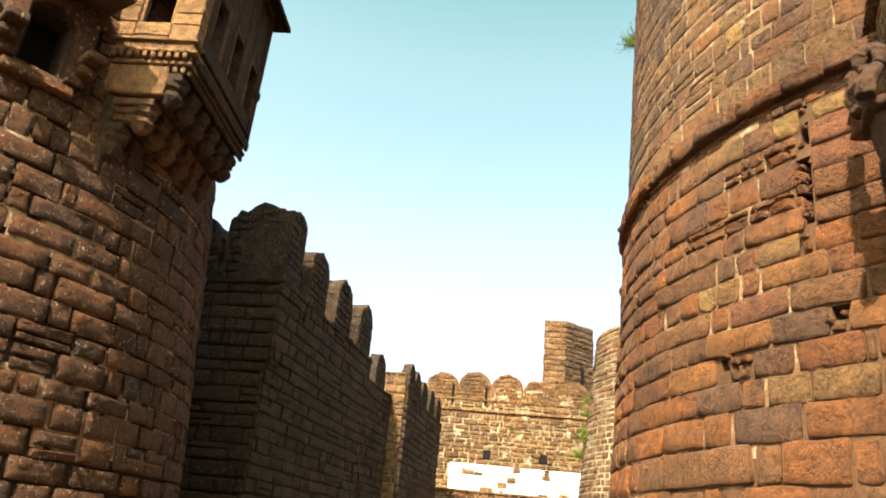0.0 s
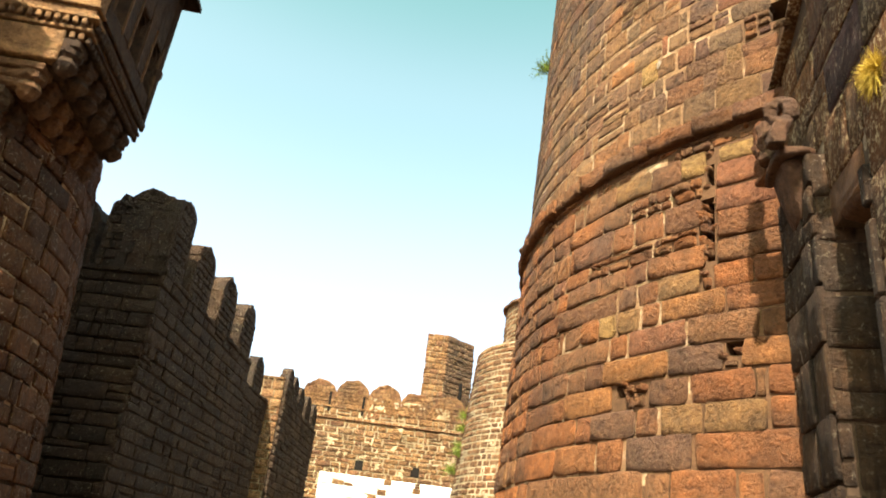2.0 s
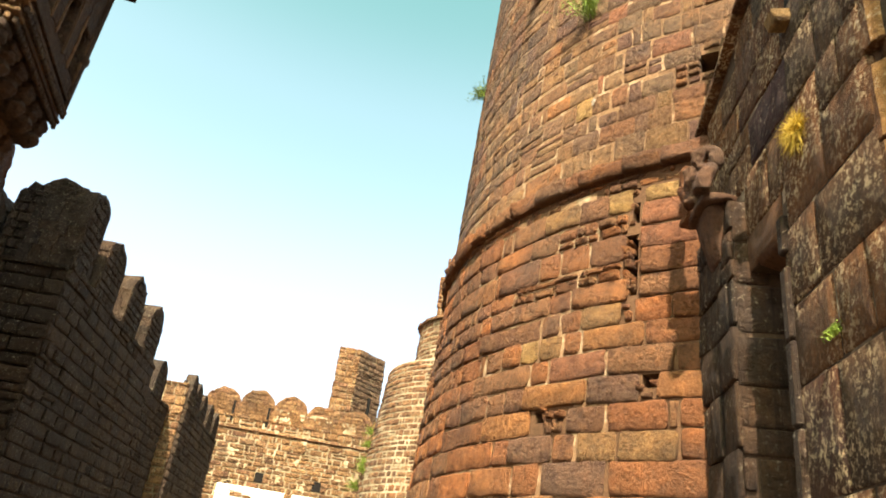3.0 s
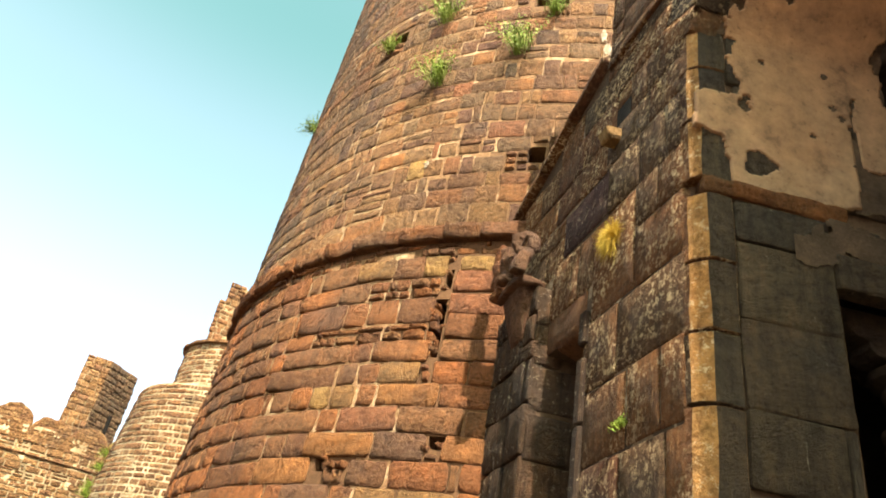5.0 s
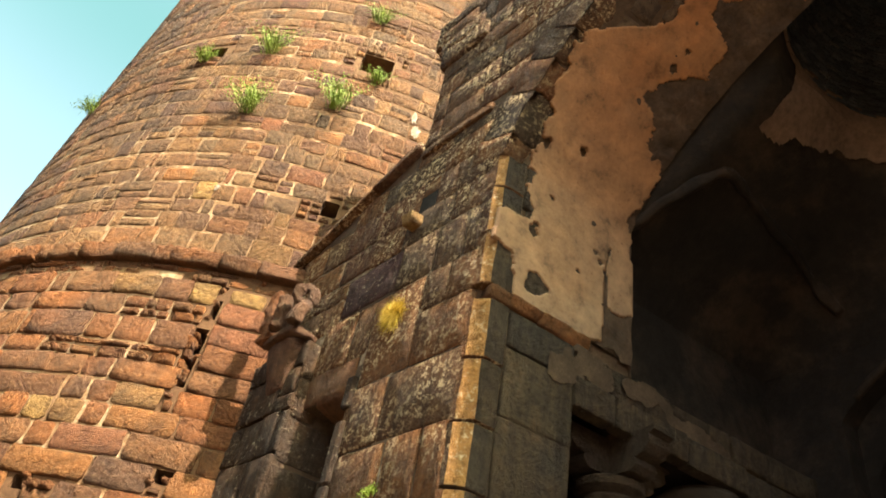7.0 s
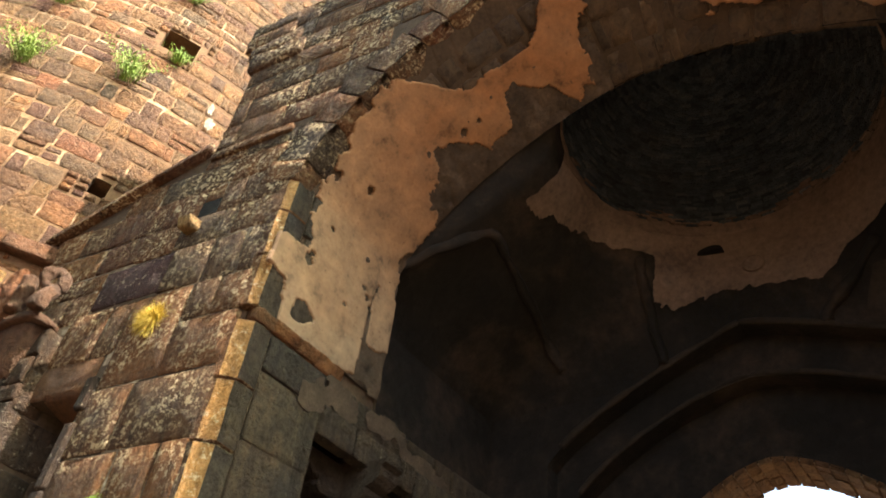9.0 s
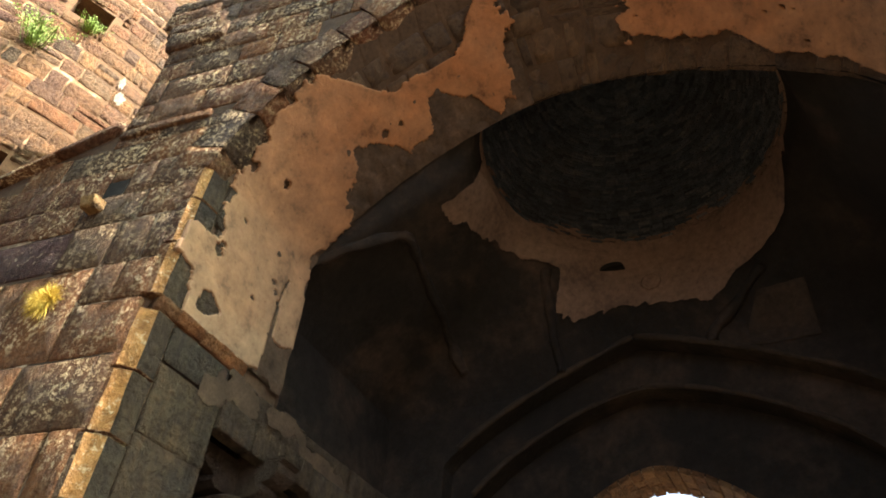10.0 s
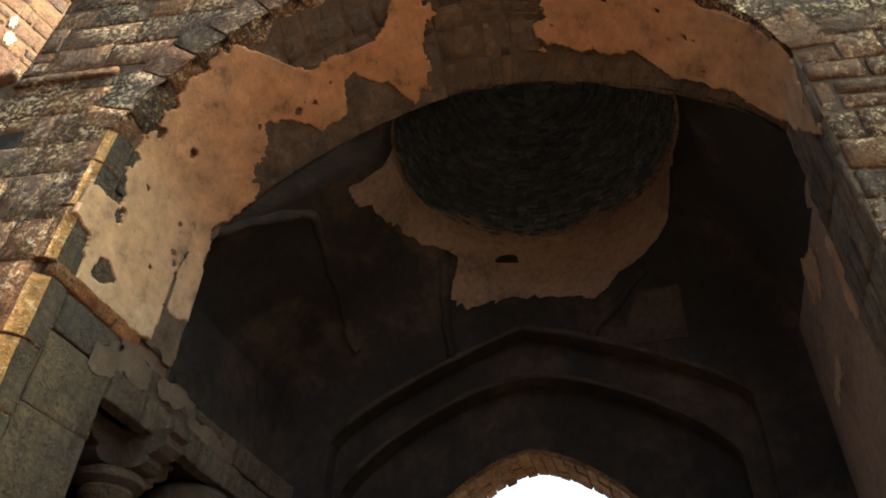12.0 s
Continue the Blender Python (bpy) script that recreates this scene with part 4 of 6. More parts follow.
        hew(bm, 0.012, 3, 15.0)
        part("string_stone", bm, M_STRING, gate, "", True)
        x += w


build_gate()

# arc lengths of the archway's profile, for its soffit
_ys = [JAMB_L - 2 * HALF * (0.5 - 0.5 * math.cos(math.pi * i / 120)) for i in range(121)]
_arc = [0.0]
for _a, _b in zip(_ys, _ys[1:]):
    _arc.append(_arc[-1] + math.hypot(_a - _b, arch_z(_a, 0.4) - arch_z(_b, 0.4)))
ARC = _arc[-1]


def soffit_y(s):
    return float(np.interp(s, _arc, _ys))


def intrados(s, f):
    """A point of the arch's inner surface. s < 0 runs down the left reveal, s > ARC down the right one; f from front to back."""
    if s < 0:
        y, z = JAMB_L, SPRING + s
    elif s > ARC:
        y, z = JAMB_R, SPRING - (s - ARC)
    else:
        y = soffit_y(s)
        z = arch_z(y, f)
    return Vector((front_x(y) + (BACK - front_x(y)) * f, y, z))


def intrados_frame(s, f):
    p = intrados(s, f)
    a = (intrados(s + 0.03, f) - intrados(s - 0.03, f)).normalized()
    d = (intrados(s, min(1, f + 0.03)) - intrados(s, max(0, f - 0.03))).normalized()
    a = -a
    back = d.cross(a).normalized()
    d = a.cross(back)
    return Matrix.Translation(p) @ Matrix((a, back, d)).transposed().to_4x4()


def build_soffit():
    rng = random.Random(41)
    deep = 1.2
    bl = courses(0.02, ARC - 0.02, 0.25, deep + 0.12, (0.2, 0.32), (0.2, 0.42), rng, 0.014)
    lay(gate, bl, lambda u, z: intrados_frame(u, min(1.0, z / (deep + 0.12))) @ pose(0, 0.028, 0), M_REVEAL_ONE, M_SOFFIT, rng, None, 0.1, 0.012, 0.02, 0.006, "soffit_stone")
    # flaking lime plaster over reveal and soffit
    ds, nf = 0.016, 84
    s0, s1 = -1.34, ARC + 1.3
    ns = int((s1 - s0) / ds)

    pits = [(rng.uniform(-0.9, ARC + 0.3), rng.uniform(0.35, 1.0), rng.uniform(0.012, 0.035)) for _ in range(22)]
    pits += [(-0.62, 0.33, 0.05), (-0.55, 0.36, 0.035), (0.28, 0.3, 0.05), (0.42, 0.62, 0.045), (-0.45, 0.95, 0.03), (-0.52, 1.0, 0.03), (-0.6, 1.05, 0.025)]
    # how far the plaster has flaked back from the front and the rear edge: along the arch by y, down the jamb by height
    ys_, front_ = (-1.3, -0.5, 0.1, 0.42, 1.4, 1.6, 1.75, 2.0, 2.5, 2.7, 2.85, 3.35, 3.57), (0.08, 0.05, 0.05, 0.04, 0.05, 0.12, 0.36, 0.43, 0.43, 0.24, 0.09, 0.12, 0.2)
    yb_, back_ = (-1.3, -0.9, -0.6, -0.3, 0.0, 0.42, 1.4, 1.6, 1.75, 1.9, 2.1, 2.35, 2.55, 2.7, 2.9, 3.05, 3.3, 3.57), (0.84, 0.84, 0.82, 0.62, 0.72, 0.76, 0.95, 0.86, 0.9, 0.7, 0.64, 0.8, 0.86, 0.68, 0.62, 0.8, 0.95, 0.97)
    sj_, jf_, jb_ = (-1.33, -0.98, -0.93, -0.58, -0.5, -0.42, -0.25, 0.0), (0.21, 0.2, 0.04, 0.04, 0.22, 0.25, 0.18, 0.24), (0.78, 0.9, 0.99, 0.99, 0.99, 0.98, 0.98, 0.99)

    def covered(s, f):
        y = intrados(s, f).y
        q = Vector((s * 2.2, f * 3.0, 3.3))
        n1 = noise.noise(q) * 0.5 + noise.noise(q * 2.3) * 0.4 + noise.noise(q * 5.5) * 0.2 + noise.noise(q * 13.0) * 0.06
        if s > ARC:
            edge = 0.8 - 0.9 * (s - ARC)
            return 0.1 < f + n1 * 0.2 < edge and (s - ARC) < 0.75 + n1 * 0.6
        if 0.42 + n1 * 0.3 < y < 1.45 + n1 * 0.35:
            return False
        if s < 0.0:
            k = s + n1 * 0.12
            front, back = float(np.interp(k, sj_, jf_)), float(np.interp(k, sj_, jb_))
            if math.hypot((f - 0.3) / 0.1, (s + 1.09) / 0.13) < 1.0 + n1 * 0.9 or s < -1.31 + 0.1 * max(0.0, f - 0.5) + n1 * 0.05:
                return False
            # the fallen strip between the two sheets at the rear
            if abs(f - 0.79 - 0.16 * max(0.0, s + 0.5)) < 0.008 + 0.02 * max(0.0, -0.5 - s) + n1 * 0.012 and s < -0.3 or f > 0.8 and s < -0.93 + n1 * 0.25:
                return False
        else:
            k = y + n1 * 0.2
            front, back = float(np.interp(k, ys_, front_)), float(np.interp(k, yb_, back_))
        w_ = 1.35 * f
        hole = any(math.hypot(s - a, w_ - b) < r * (1 + 0.45 * noise.noise(Vector((s * 11, w_ * 11, a * 5)))) for a, b, r in pits)
        return front + n1 * 0.14 < f < back + n1 * 0.16 and not hole

    keep = [[covered(s0 + ds * (i + 0.5), (j + 0.5) / nf) for j in range(nf)] for i in range(ns)]
    verts, index, faces = [], {}, []

    def vert(i, j, top):
        key = (i, j, top)
        if key not in index:
            s, f = s0 + ds * i, j / nf
            m = intrados_frame(s, min(1.0, f))
            lift = 0.022 + 0.008 * noise.noise(Vector((s * 3, f * 4, 8))) if top else -0.02
            index[key] = len(verts)
            verts.append(m @ Vector((0, -lift, 0)))
        return index[key]

    for i in range(ns):
        for j in range(nf):
            if not keep[i][j]:
                continue
            faces.append((vert(i, j, 1), vert(i + 1, j, 1), vert(i + 1, j + 1, 1), vert(i, j + 1, 1)))
            for di, dj, a, b in ((-1, 0, (i, j), (i, j + 1)), (1, 0, (i + 1, j + 1), (i + 1, j)), (0, -1, (i + 1, j), (i, j)), (0, 1, (i, j + 1), (i + 1, j + 1))):
                u, v = i + di, j + dj
                if not (0 <= u < ns and 0 <= v < nf) or not keep[u][v]:
                    faces.append((vert(*a, 1), vert(*b, 1), vert(*b, 0), vert(*a, 0)))
    solid("plaster", verts, faces, M_PLASTER, gate, "flaking ochre lime plaster", True)
    # thin smoke-stained coat between that plaster and the rear edge
    verts, index, faces = [], {}, []

    def low_vert(i, j):
        if (i, j) not in index:
            s, f = s0 + ds * i, min(0.998, j / nf)
            q = Vector((s * 4, f * 5, 2.0))
            index[i, j] = len(verts)
            verts.append(intrados_frame(s, f) @ Vector((0, -0.006 - 0.022 * abs(noise.noise(q)) - 0.012 * noise.noise(q * 3.1), 0)))
        return index[i, j]

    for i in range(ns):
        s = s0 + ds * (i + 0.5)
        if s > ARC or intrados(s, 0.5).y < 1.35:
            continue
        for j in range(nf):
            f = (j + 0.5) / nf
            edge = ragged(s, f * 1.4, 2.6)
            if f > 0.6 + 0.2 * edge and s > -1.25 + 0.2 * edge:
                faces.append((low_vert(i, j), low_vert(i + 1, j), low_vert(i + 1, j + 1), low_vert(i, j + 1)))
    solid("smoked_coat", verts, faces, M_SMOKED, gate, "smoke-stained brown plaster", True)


build_soffit()


def tube(bm, pts, radius, segs=10):
    """A rounded rope of stone through the points; radius(k) with k from 0 to 1."""
    pts = [Vector(p) for p in pts]
    fine = []
    for i in range(len(pts) - 1):
        p0, p1, p2, p3 = pts[max(0, i - 1)], pts[i], pts[i + 1], pts[min(len(pts) - 1, i + 2)]
        for k in range(4):
            t = k / 4
            fine.append(0.5 * ((2 * p1) + (p2 - p0) * t + (2 * p0 - 5 * p1 + 4 * p2 - p3) * t * t + (3 * p1 - p0 - 3 * p2 + p3) * t ** 3))
    fine.append(pts[-1])
    rings = []
    side = Vector((0, 1, 0))
    for i, p in enumerate(fine):
        d = (fine[min(i + 1, len(fine) - 1)] - fine[max(i - 1, 0)]).normalized()
        u = (side - d * side.dot(d)).normalized()
        v = d.cross(u)
        r = radius(i / (len(fine) - 1))
        rings.append([bm.verts.new(p + (u * math.cos(2 * math.pi * k / segs) + v * math.sin(2 * math.pi * k / segs)) * r * (1 + 0.25 * noise.noise(p * 9 + u * k))) for k in range(segs)])
    for a, b in zip(rings, rings[1:]):
        for i in range(segs):
            bm.faces.new((a[i], a[(i + 1) % segs], b[(i + 1) % segs], b[i]))
    bm.faces.new(rings[0])
    bm.faces.new(rings[-1])


def pointed(y, c, hw, spring, rise, sharp=1.6, full=0.7):
    return spring + rise * (1 - min(1.0, abs(y - c) / hw) ** sharp) ** full


def arch_slab(name, x0, x1, y0, y1, top, c, hw, spring, rise, mat, parent, soffit_mat=None, n=40, label="", sharp=1.6, full=0.7):
    """An upright slab across the chamber with a pointed opening."""
    ys = [c - hw + 2 * hw * (0.5 - 0.5 * math.cos(math.pi * i / n)) for i in range(n + 1)]
    verts, faces = [], []

    def quad(*p):
        b = len(verts)
        verts.extend(p)
        faces.append(tuple(range(b, b + len(p))))

    for x in (x0, x1):
        for a, b in ((y0, ys[0]), (ys[-1], y1)):
            quad((x, a, -0.3), (x, b, -0.3), (x, b, top), (x, a, top))
        for a, b in zip(ys, ys[1:]):
            quad((x, a, pointed(a, c, hw, spring, rise, sharp, full)), (x, b, pointed(b, c, hw, spring, rise, sharp, full)), (x, b, top), (x, a, top))
    ob = solid(name, verts, faces, mat, parent, label)
    verts, faces = [], []
    for a, b in zip(ys, ys[1:]):
        quad((x0, a, pointed(a, c, hw, spring, rise, sharp, full)), (x0, b, pointed(b, c, hw, spring, rise, sharp, full)), (x1, b, pointed(b, c, hw, spring, rise, sharp, full)), (x1, a, pointed(a, c, hw, spring, rise, sharp, full)))
    for y in (ys[0], ys[-1]):
        quad((x0, y, -0.3), (x1, y, -0.3), (x1, y, spring), (x0, y, spring))
    solid(name + "_edge", verts, faces, soffit_mat or mat, parent)
    return ob


def build_chamber():
    """The domed gate chamber behind the arch, its shade put into near-black surface colours."""
    ch = group_empty("gate_chamber", "sooty domed gate chamber with flaking plaster, shade put into its dark colour", "chamber", "structure")
    rng = random.Random(51)
    x0, x1 = BACK, 4.95
    y0, y1 = JAMB_R - 0.15, JAMB_L + 0.4
    cx, cy, r, zr, zb = 3.5, 0.7, 1.45, 7.27, 5.6
    rear = (1.17, 2.1, 4.95, 1.07, 1.1, 0.75)
    inner = (1.22, 1.95, 4.5, 1.06, 1.5, 0.75)
    n = 96
    rows, verts, faces = [], [], []

    def skin(a, f, lift=0.0):
        c, s = math.cos(a), math.sin(a)
        m = max(abs(c) / (0.5 * (x1 - x0)), abs(s) / (0.5 * (y1 - y0)))
        sq = Vector(((x0 + x1) / 2 + c / m, (y0 + y1) / 2 + s / m))
        ci = Vector((cx + (r - lift) * c, cy + (r - lift) * s))
        p = sq.lerp(ci, math.sin(f * math.pi / 2) ** 1.5)
        foot = max(zb, arch_z(sq.y, 1) + 0.02) if sq.x < x0 + 0.01 else zb
        if sq.x > x1 - 0.01:
            foot = max(zb, pointed(sq.y, *rear) + 0.02)
        if 0.05 < f < 0.9:
            p = p + (ci - p).normalized() * 0.1 * noise.noise(Vector((p.x * 1.6, p.y * 1.6, f * 3.5)))
        p.x = max(p.x, x0 + 0.004 + 1.2 * lift)
        return Vector((p.x - lift * c, p.y - lift * s, foot + (max(zr, foot) - foot) * f - lift * 0.5))

    for k in range(17):
        rows.append([len(verts) + i for i in range(n)])
        verts += [skin(2 * math.pi * i / n, k / 16) for i in range(n)]
    for a, b in zip(rows, rows[1:]):
        faces += [(a[i], a[(i + 1) % n], b[(i + 1) % n], b[i]) for i in range(n)]
    solid("pendentive", verts, faces, M_SOOTSHADE, ch, "", True)
    # plaster that still clings below the dome
    na, nf = 900, 150
    verts, index, faces = [], {}, []

    def vert(i, j):
        if (i, j) not in index:
            index[i, j] = len(verts)
            verts.append(skin(2 * math.pi * i / na, j / nf, 0.02))
        return index[i, j]

    for i in range(na):
        a = (2 * math.pi * (i + 0.5) / na + math.pi) % (2 * math.pi) - math.pi
        for j in range(nf):
            f = (j + 0.5) / nf
            q = Vector((math.cos(a) * 2.2, math.sin(a) * 2.2, f * 2.4 + 5))
            v = noise.noise(q) * 0.16 + noise.noise(q * 2.4) * 0.07 + noise.noise(q * 5) * 0.06 + noise.noise(q * 10) * 0.03
            low = float(np.interp(a + v * 0.5, (-1.5, -1.25, -1.11, -1.01, -0.7, -0.58, 0.09, 0.76, 0.8, 0.93, 1.37, 1.73, 2.1, 2.6), (0.99, 0.93, 0.82, 0.67, 0.5, 0.3, 0.31, 0.46, 0.75, 0.77, 0.73, 0.66, 0.6, 0.6)))
            if f > low + v * 0.45 and f < 0.985 + v * 0.06 and -1.45 < a < 1.9 + v * 0.3:
                faces.append((vert(i, j), vert(i + 1, j), vert(i + 1, j + 1), vert(i, j + 1)))
    panel = [skin(-0.99 + 0.033 * i, 0.03 + 0.042 * j + 0.004 * (i % 2), 0.02) for j in range(8) for i in range(7)]
    solid("squinch_panel", panel, [(7 * j + i, 7 * j + i + 1, 7 * j + i + 8, 7 * j + i + 7) for j in range(7) for i in range(6)], M_WARMSHADE, ch, "faded plaster panel", True)
    # worn ribs where the corner squinches meet the bays
    for k, line in enumerate((((2.02, 0.08), (1.95, 0.35), (1.86, 0.49), (1.66, 0.5), (1.38, 0.44), (1.16, 0.37), (1.05, 0.2)), ((0.88, 0.74), (0.87, 0.66), (0.71, 0.37), (0.59, 0.1), (0.56, 0.02)), ((-0.8, 0.46), (-0.71, 0.29), (-0.64, 0.1), (-0.62, 0.02)))):
        bm = bmesh.new()
        tube(bm, [skin(a_, f_, 0.0) for a_, f_ in line], lambda q: 0.045 + 0.045 * abs(noise.noise(Vector((q * 6, k * 3.1, 0.7)))), 10)
        hew(bm, 0.03, 1, 5.0)
        part("squinch_rib", bm, M_SOOTSHADE, ch, "", True)
    solid("ring_plaster", verts, faces, M_DIMPLASTER, ch, "dim brown plaster below the dome", True)
    # corbelled brick rings of the dome
    verts, faces, coats = [], [], []
    rings = 62
    for k in range(rings):
        f0, f1 = k / rings * 1.5, (k + 1) / rings * 1.5
        ra, rb = r * math.cos(f0), r * math.cos(f1)
        za, zb_ = zr + 1.2 * math.sin(f0), zr + 1.2 * math.sin(f1)
        count = max(8, int(2 * math.pi * ra / 0.13))
        off = rng.random()
        for i in range(count):
            a0, a1 = 2 * math.pi * (i + off + 0.05) / count, 2 * math.pi * (i + off + 0.95) / count
            ri = rb - rng.uniform(0.0, 0.022)
            if cx + ra * min(math.cos(a0), math.cos(a1)) < x0:
                continue
            zlo = za - rng.uniform(0.0, 0.008)
            b = len(verts)
            for rr, z in ((ri, zlo), (ra + 0.06, zlo), (ra + 0.06, zb_ - 0.006), (ri, zb_ - 0.006)):
                verts += [(cx + rr * math.cos(a), cy + rr * math.sin(a), z) for a in (a0, a1)]
            faces += [(b, b + 1, b + 3, b + 2), (b + 6, b + 7, b + 1, b), (b, b + 2, b + 4, b + 6), (b + 1, b + 3, b + 5, b + 7)]
            coats += [int(k < 2.0 + 5.0 * noise.noise(Vector((math.cos(a0) * 2.6, math.sin(a0) * 2.6, 1.0))) + rng.uniform(-2.0, 3.0))] * 4
    bricks = tagged(solid("dome_bricks", verts, faces, M_HAZEBRICK, ch), "sooty brick laid in rings, lens haze painted into its blue-grey", "", "", "stuff")
    bricks.data.materials.append(M_DIMPLASTER)
    bricks.data.polygons.foreach_set("material_index", coats)
    # shell behind the bricks, shade put into its near-black colour
    verts, faces, rows = [], [], []
    for k in range(13):
        f = k / 12 * 1.5
        rows.append([len(verts) + i for i in range(n)])
        verts += [(cx + (r * math.cos(f) + 0.05) * math.cos(2 * math.pi * i / n), cy + (r * math.cos(f) + 0.05) * math.sin(2 * math.pi * i / n), zr + 1.2 * math.sin(f) + 0.03) for i in range(n)]
    for a, b in zip(rows, rows[1:]):
        faces += [(a[i], a[(i + 1) % n], b[(i + 1) % n], b[i]) for i in range(n) if verts[a[i]][0] > x0 or verts[b[i]][0] > x0]
    faces.append(tuple(rows[-1]))
    solid("dome", verts, faces, M_SHADEBLACK, ch, "dome shell in shade-black colour")
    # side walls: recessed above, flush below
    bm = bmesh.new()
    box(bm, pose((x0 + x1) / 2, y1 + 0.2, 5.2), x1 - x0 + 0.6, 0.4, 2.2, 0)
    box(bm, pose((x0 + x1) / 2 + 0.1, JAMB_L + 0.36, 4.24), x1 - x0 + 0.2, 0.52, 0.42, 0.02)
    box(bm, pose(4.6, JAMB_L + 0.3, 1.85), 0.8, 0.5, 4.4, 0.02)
    part("left_wall", bm, M_SOOTSHADE, ch)
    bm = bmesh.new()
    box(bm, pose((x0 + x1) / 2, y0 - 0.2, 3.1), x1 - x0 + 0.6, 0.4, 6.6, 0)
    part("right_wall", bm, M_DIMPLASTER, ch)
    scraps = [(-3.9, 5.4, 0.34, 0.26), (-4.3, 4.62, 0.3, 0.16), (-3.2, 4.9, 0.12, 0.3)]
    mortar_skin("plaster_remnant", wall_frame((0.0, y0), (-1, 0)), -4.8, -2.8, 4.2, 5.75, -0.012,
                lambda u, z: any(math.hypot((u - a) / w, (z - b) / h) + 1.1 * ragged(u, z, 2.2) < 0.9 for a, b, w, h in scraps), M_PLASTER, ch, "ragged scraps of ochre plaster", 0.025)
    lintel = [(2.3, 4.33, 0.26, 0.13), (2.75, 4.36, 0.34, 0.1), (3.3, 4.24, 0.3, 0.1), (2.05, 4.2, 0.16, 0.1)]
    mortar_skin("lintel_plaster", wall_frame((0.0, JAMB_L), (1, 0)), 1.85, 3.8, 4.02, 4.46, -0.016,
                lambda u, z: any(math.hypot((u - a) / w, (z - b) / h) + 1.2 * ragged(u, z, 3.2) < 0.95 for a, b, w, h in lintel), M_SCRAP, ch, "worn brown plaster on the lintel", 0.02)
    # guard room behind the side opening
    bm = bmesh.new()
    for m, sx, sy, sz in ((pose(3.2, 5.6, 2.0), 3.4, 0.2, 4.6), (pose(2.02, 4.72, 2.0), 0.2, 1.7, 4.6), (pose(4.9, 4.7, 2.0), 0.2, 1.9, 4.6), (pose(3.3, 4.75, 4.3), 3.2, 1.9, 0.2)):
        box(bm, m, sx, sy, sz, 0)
    part("guard_room", bm, M_SOOTSHADE, ch)
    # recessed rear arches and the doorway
    arch_slab("rear_arch", 4.95, 5.17, y0 - 1, y1 + 1, 8.8, *rear[:4], M_SOOTSHADE, ch, M_SOOTSHADE, sharp=rear[4], full=rear[5])
    arch_slab("inner_rear_arch", 5.17, 5.42, y0 - 1, y1 + 1, 8.8, *inner[:4], M_SOOTSHADE, ch, M_SOOTSHADE, sharp=inner[4], full=inner[5])
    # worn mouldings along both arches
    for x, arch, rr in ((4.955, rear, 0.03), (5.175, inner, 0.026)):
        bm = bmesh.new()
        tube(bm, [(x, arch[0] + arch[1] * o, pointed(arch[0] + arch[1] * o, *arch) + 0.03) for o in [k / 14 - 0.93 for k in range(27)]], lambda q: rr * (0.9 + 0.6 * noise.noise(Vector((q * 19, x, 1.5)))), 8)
        part("arch_moulding", bm, M_WARMSHADE, ch, "worn plaster moulding", True)
    arch_slab("door_wall", 5.42, 5.95, y0 - 1, y1 + 1, 8.8, 1.26, 1.42, 3.58, 1.27, M_SOOTSHADE, ch, M_DULLMORTAR)
    # brick lining of the doorway arch
    c, hw, sp, ri = 1.26, 1.42, 3.58, 1.27
    m_ = 38
    for i in range(m_):
        oa, ob_ = -math.cos(math.pi * i / m_), -math.cos(math.pi * (i + 1) / m_)
        x = 5.41
        while x < 5.93:
            w = rng.uniform(0.1, 0.2)
            xe = min(x + w, 5.97)
            bm = bmesh.new()
            v = []
            drop = rng.uniform(0.022, 0.04)
            for o in (oa + 0.004, ob_ - 0.004):
                y = c + hw * max(-1, min(1, o))
                z = pointed(y, c, hw, sp, ri)
                for xx in (x + 0.005, xe - 0.005):
                    v.append(bm.verts.new((xx, y + (-drop * o), z - drop)))
                    v.append(bm.verts.new((xx, y, z + 0.02)))
            for q in ((0, 2, 6, 4), (1, 3, 7, 5), (0, 1, 5, 4), (2, 3, 7, 6), (0, 1, 3, 2), (4, 5, 7, 6)):
                bm.faces.new([v[k] for k in q])
            part("arch_brick", bm, M_FARONE, ch)
            x = xe
    # worn relief on the plaster: a small niche, rosettes and a lobed line
    # the niche is a shade-black block set on the plaster
    bm = bmesh.new()
    prof = [(0.13 * math.cos(math.pi * i / 10), 0.1 * math.sin(math.pi * i / 10)) for i in range(11)]
    fa = [bm.verts.new((4.79, 1.29 + y, 6.89 + z * 0.7)) for y, z in prof]
    fb = [bm.verts.new((4.9, 1.29 + y, 6.89 + z * 0.7)) for y, z in prof]
    bm.faces.new(fa)
    for i in range(11):
        bm.faces.new((fa[i], fa[(i + 1) % 11], fb[(i + 1) % 11], fb[i]))
    part("niche", bm, M_SHADEBLACK, ch, "small shade-black block standing for a niche in the plaster")
    for y, z, rr in ((0.92, 6.67, 0.1), (1.55, 6.67, 0.1)):
        bm = bmesh.new()
        tube(bm, [(4.905, y + rr * math.cos(a * math.pi / 8), z + rr * math.sin(a * math.pi / 8)) for a in range(17)], lambda k: 0.012, 6)
        part("rosette", bm, M_DIMPLASTER, ch, "", True)
    # roof
    bm = bmesh.new()
    box(bm, pose(4.4, YC, 8.85), 4.0, 12, 0.3, 0)
    part("roof", bm, M_JOINT, ch)


build_chamber()


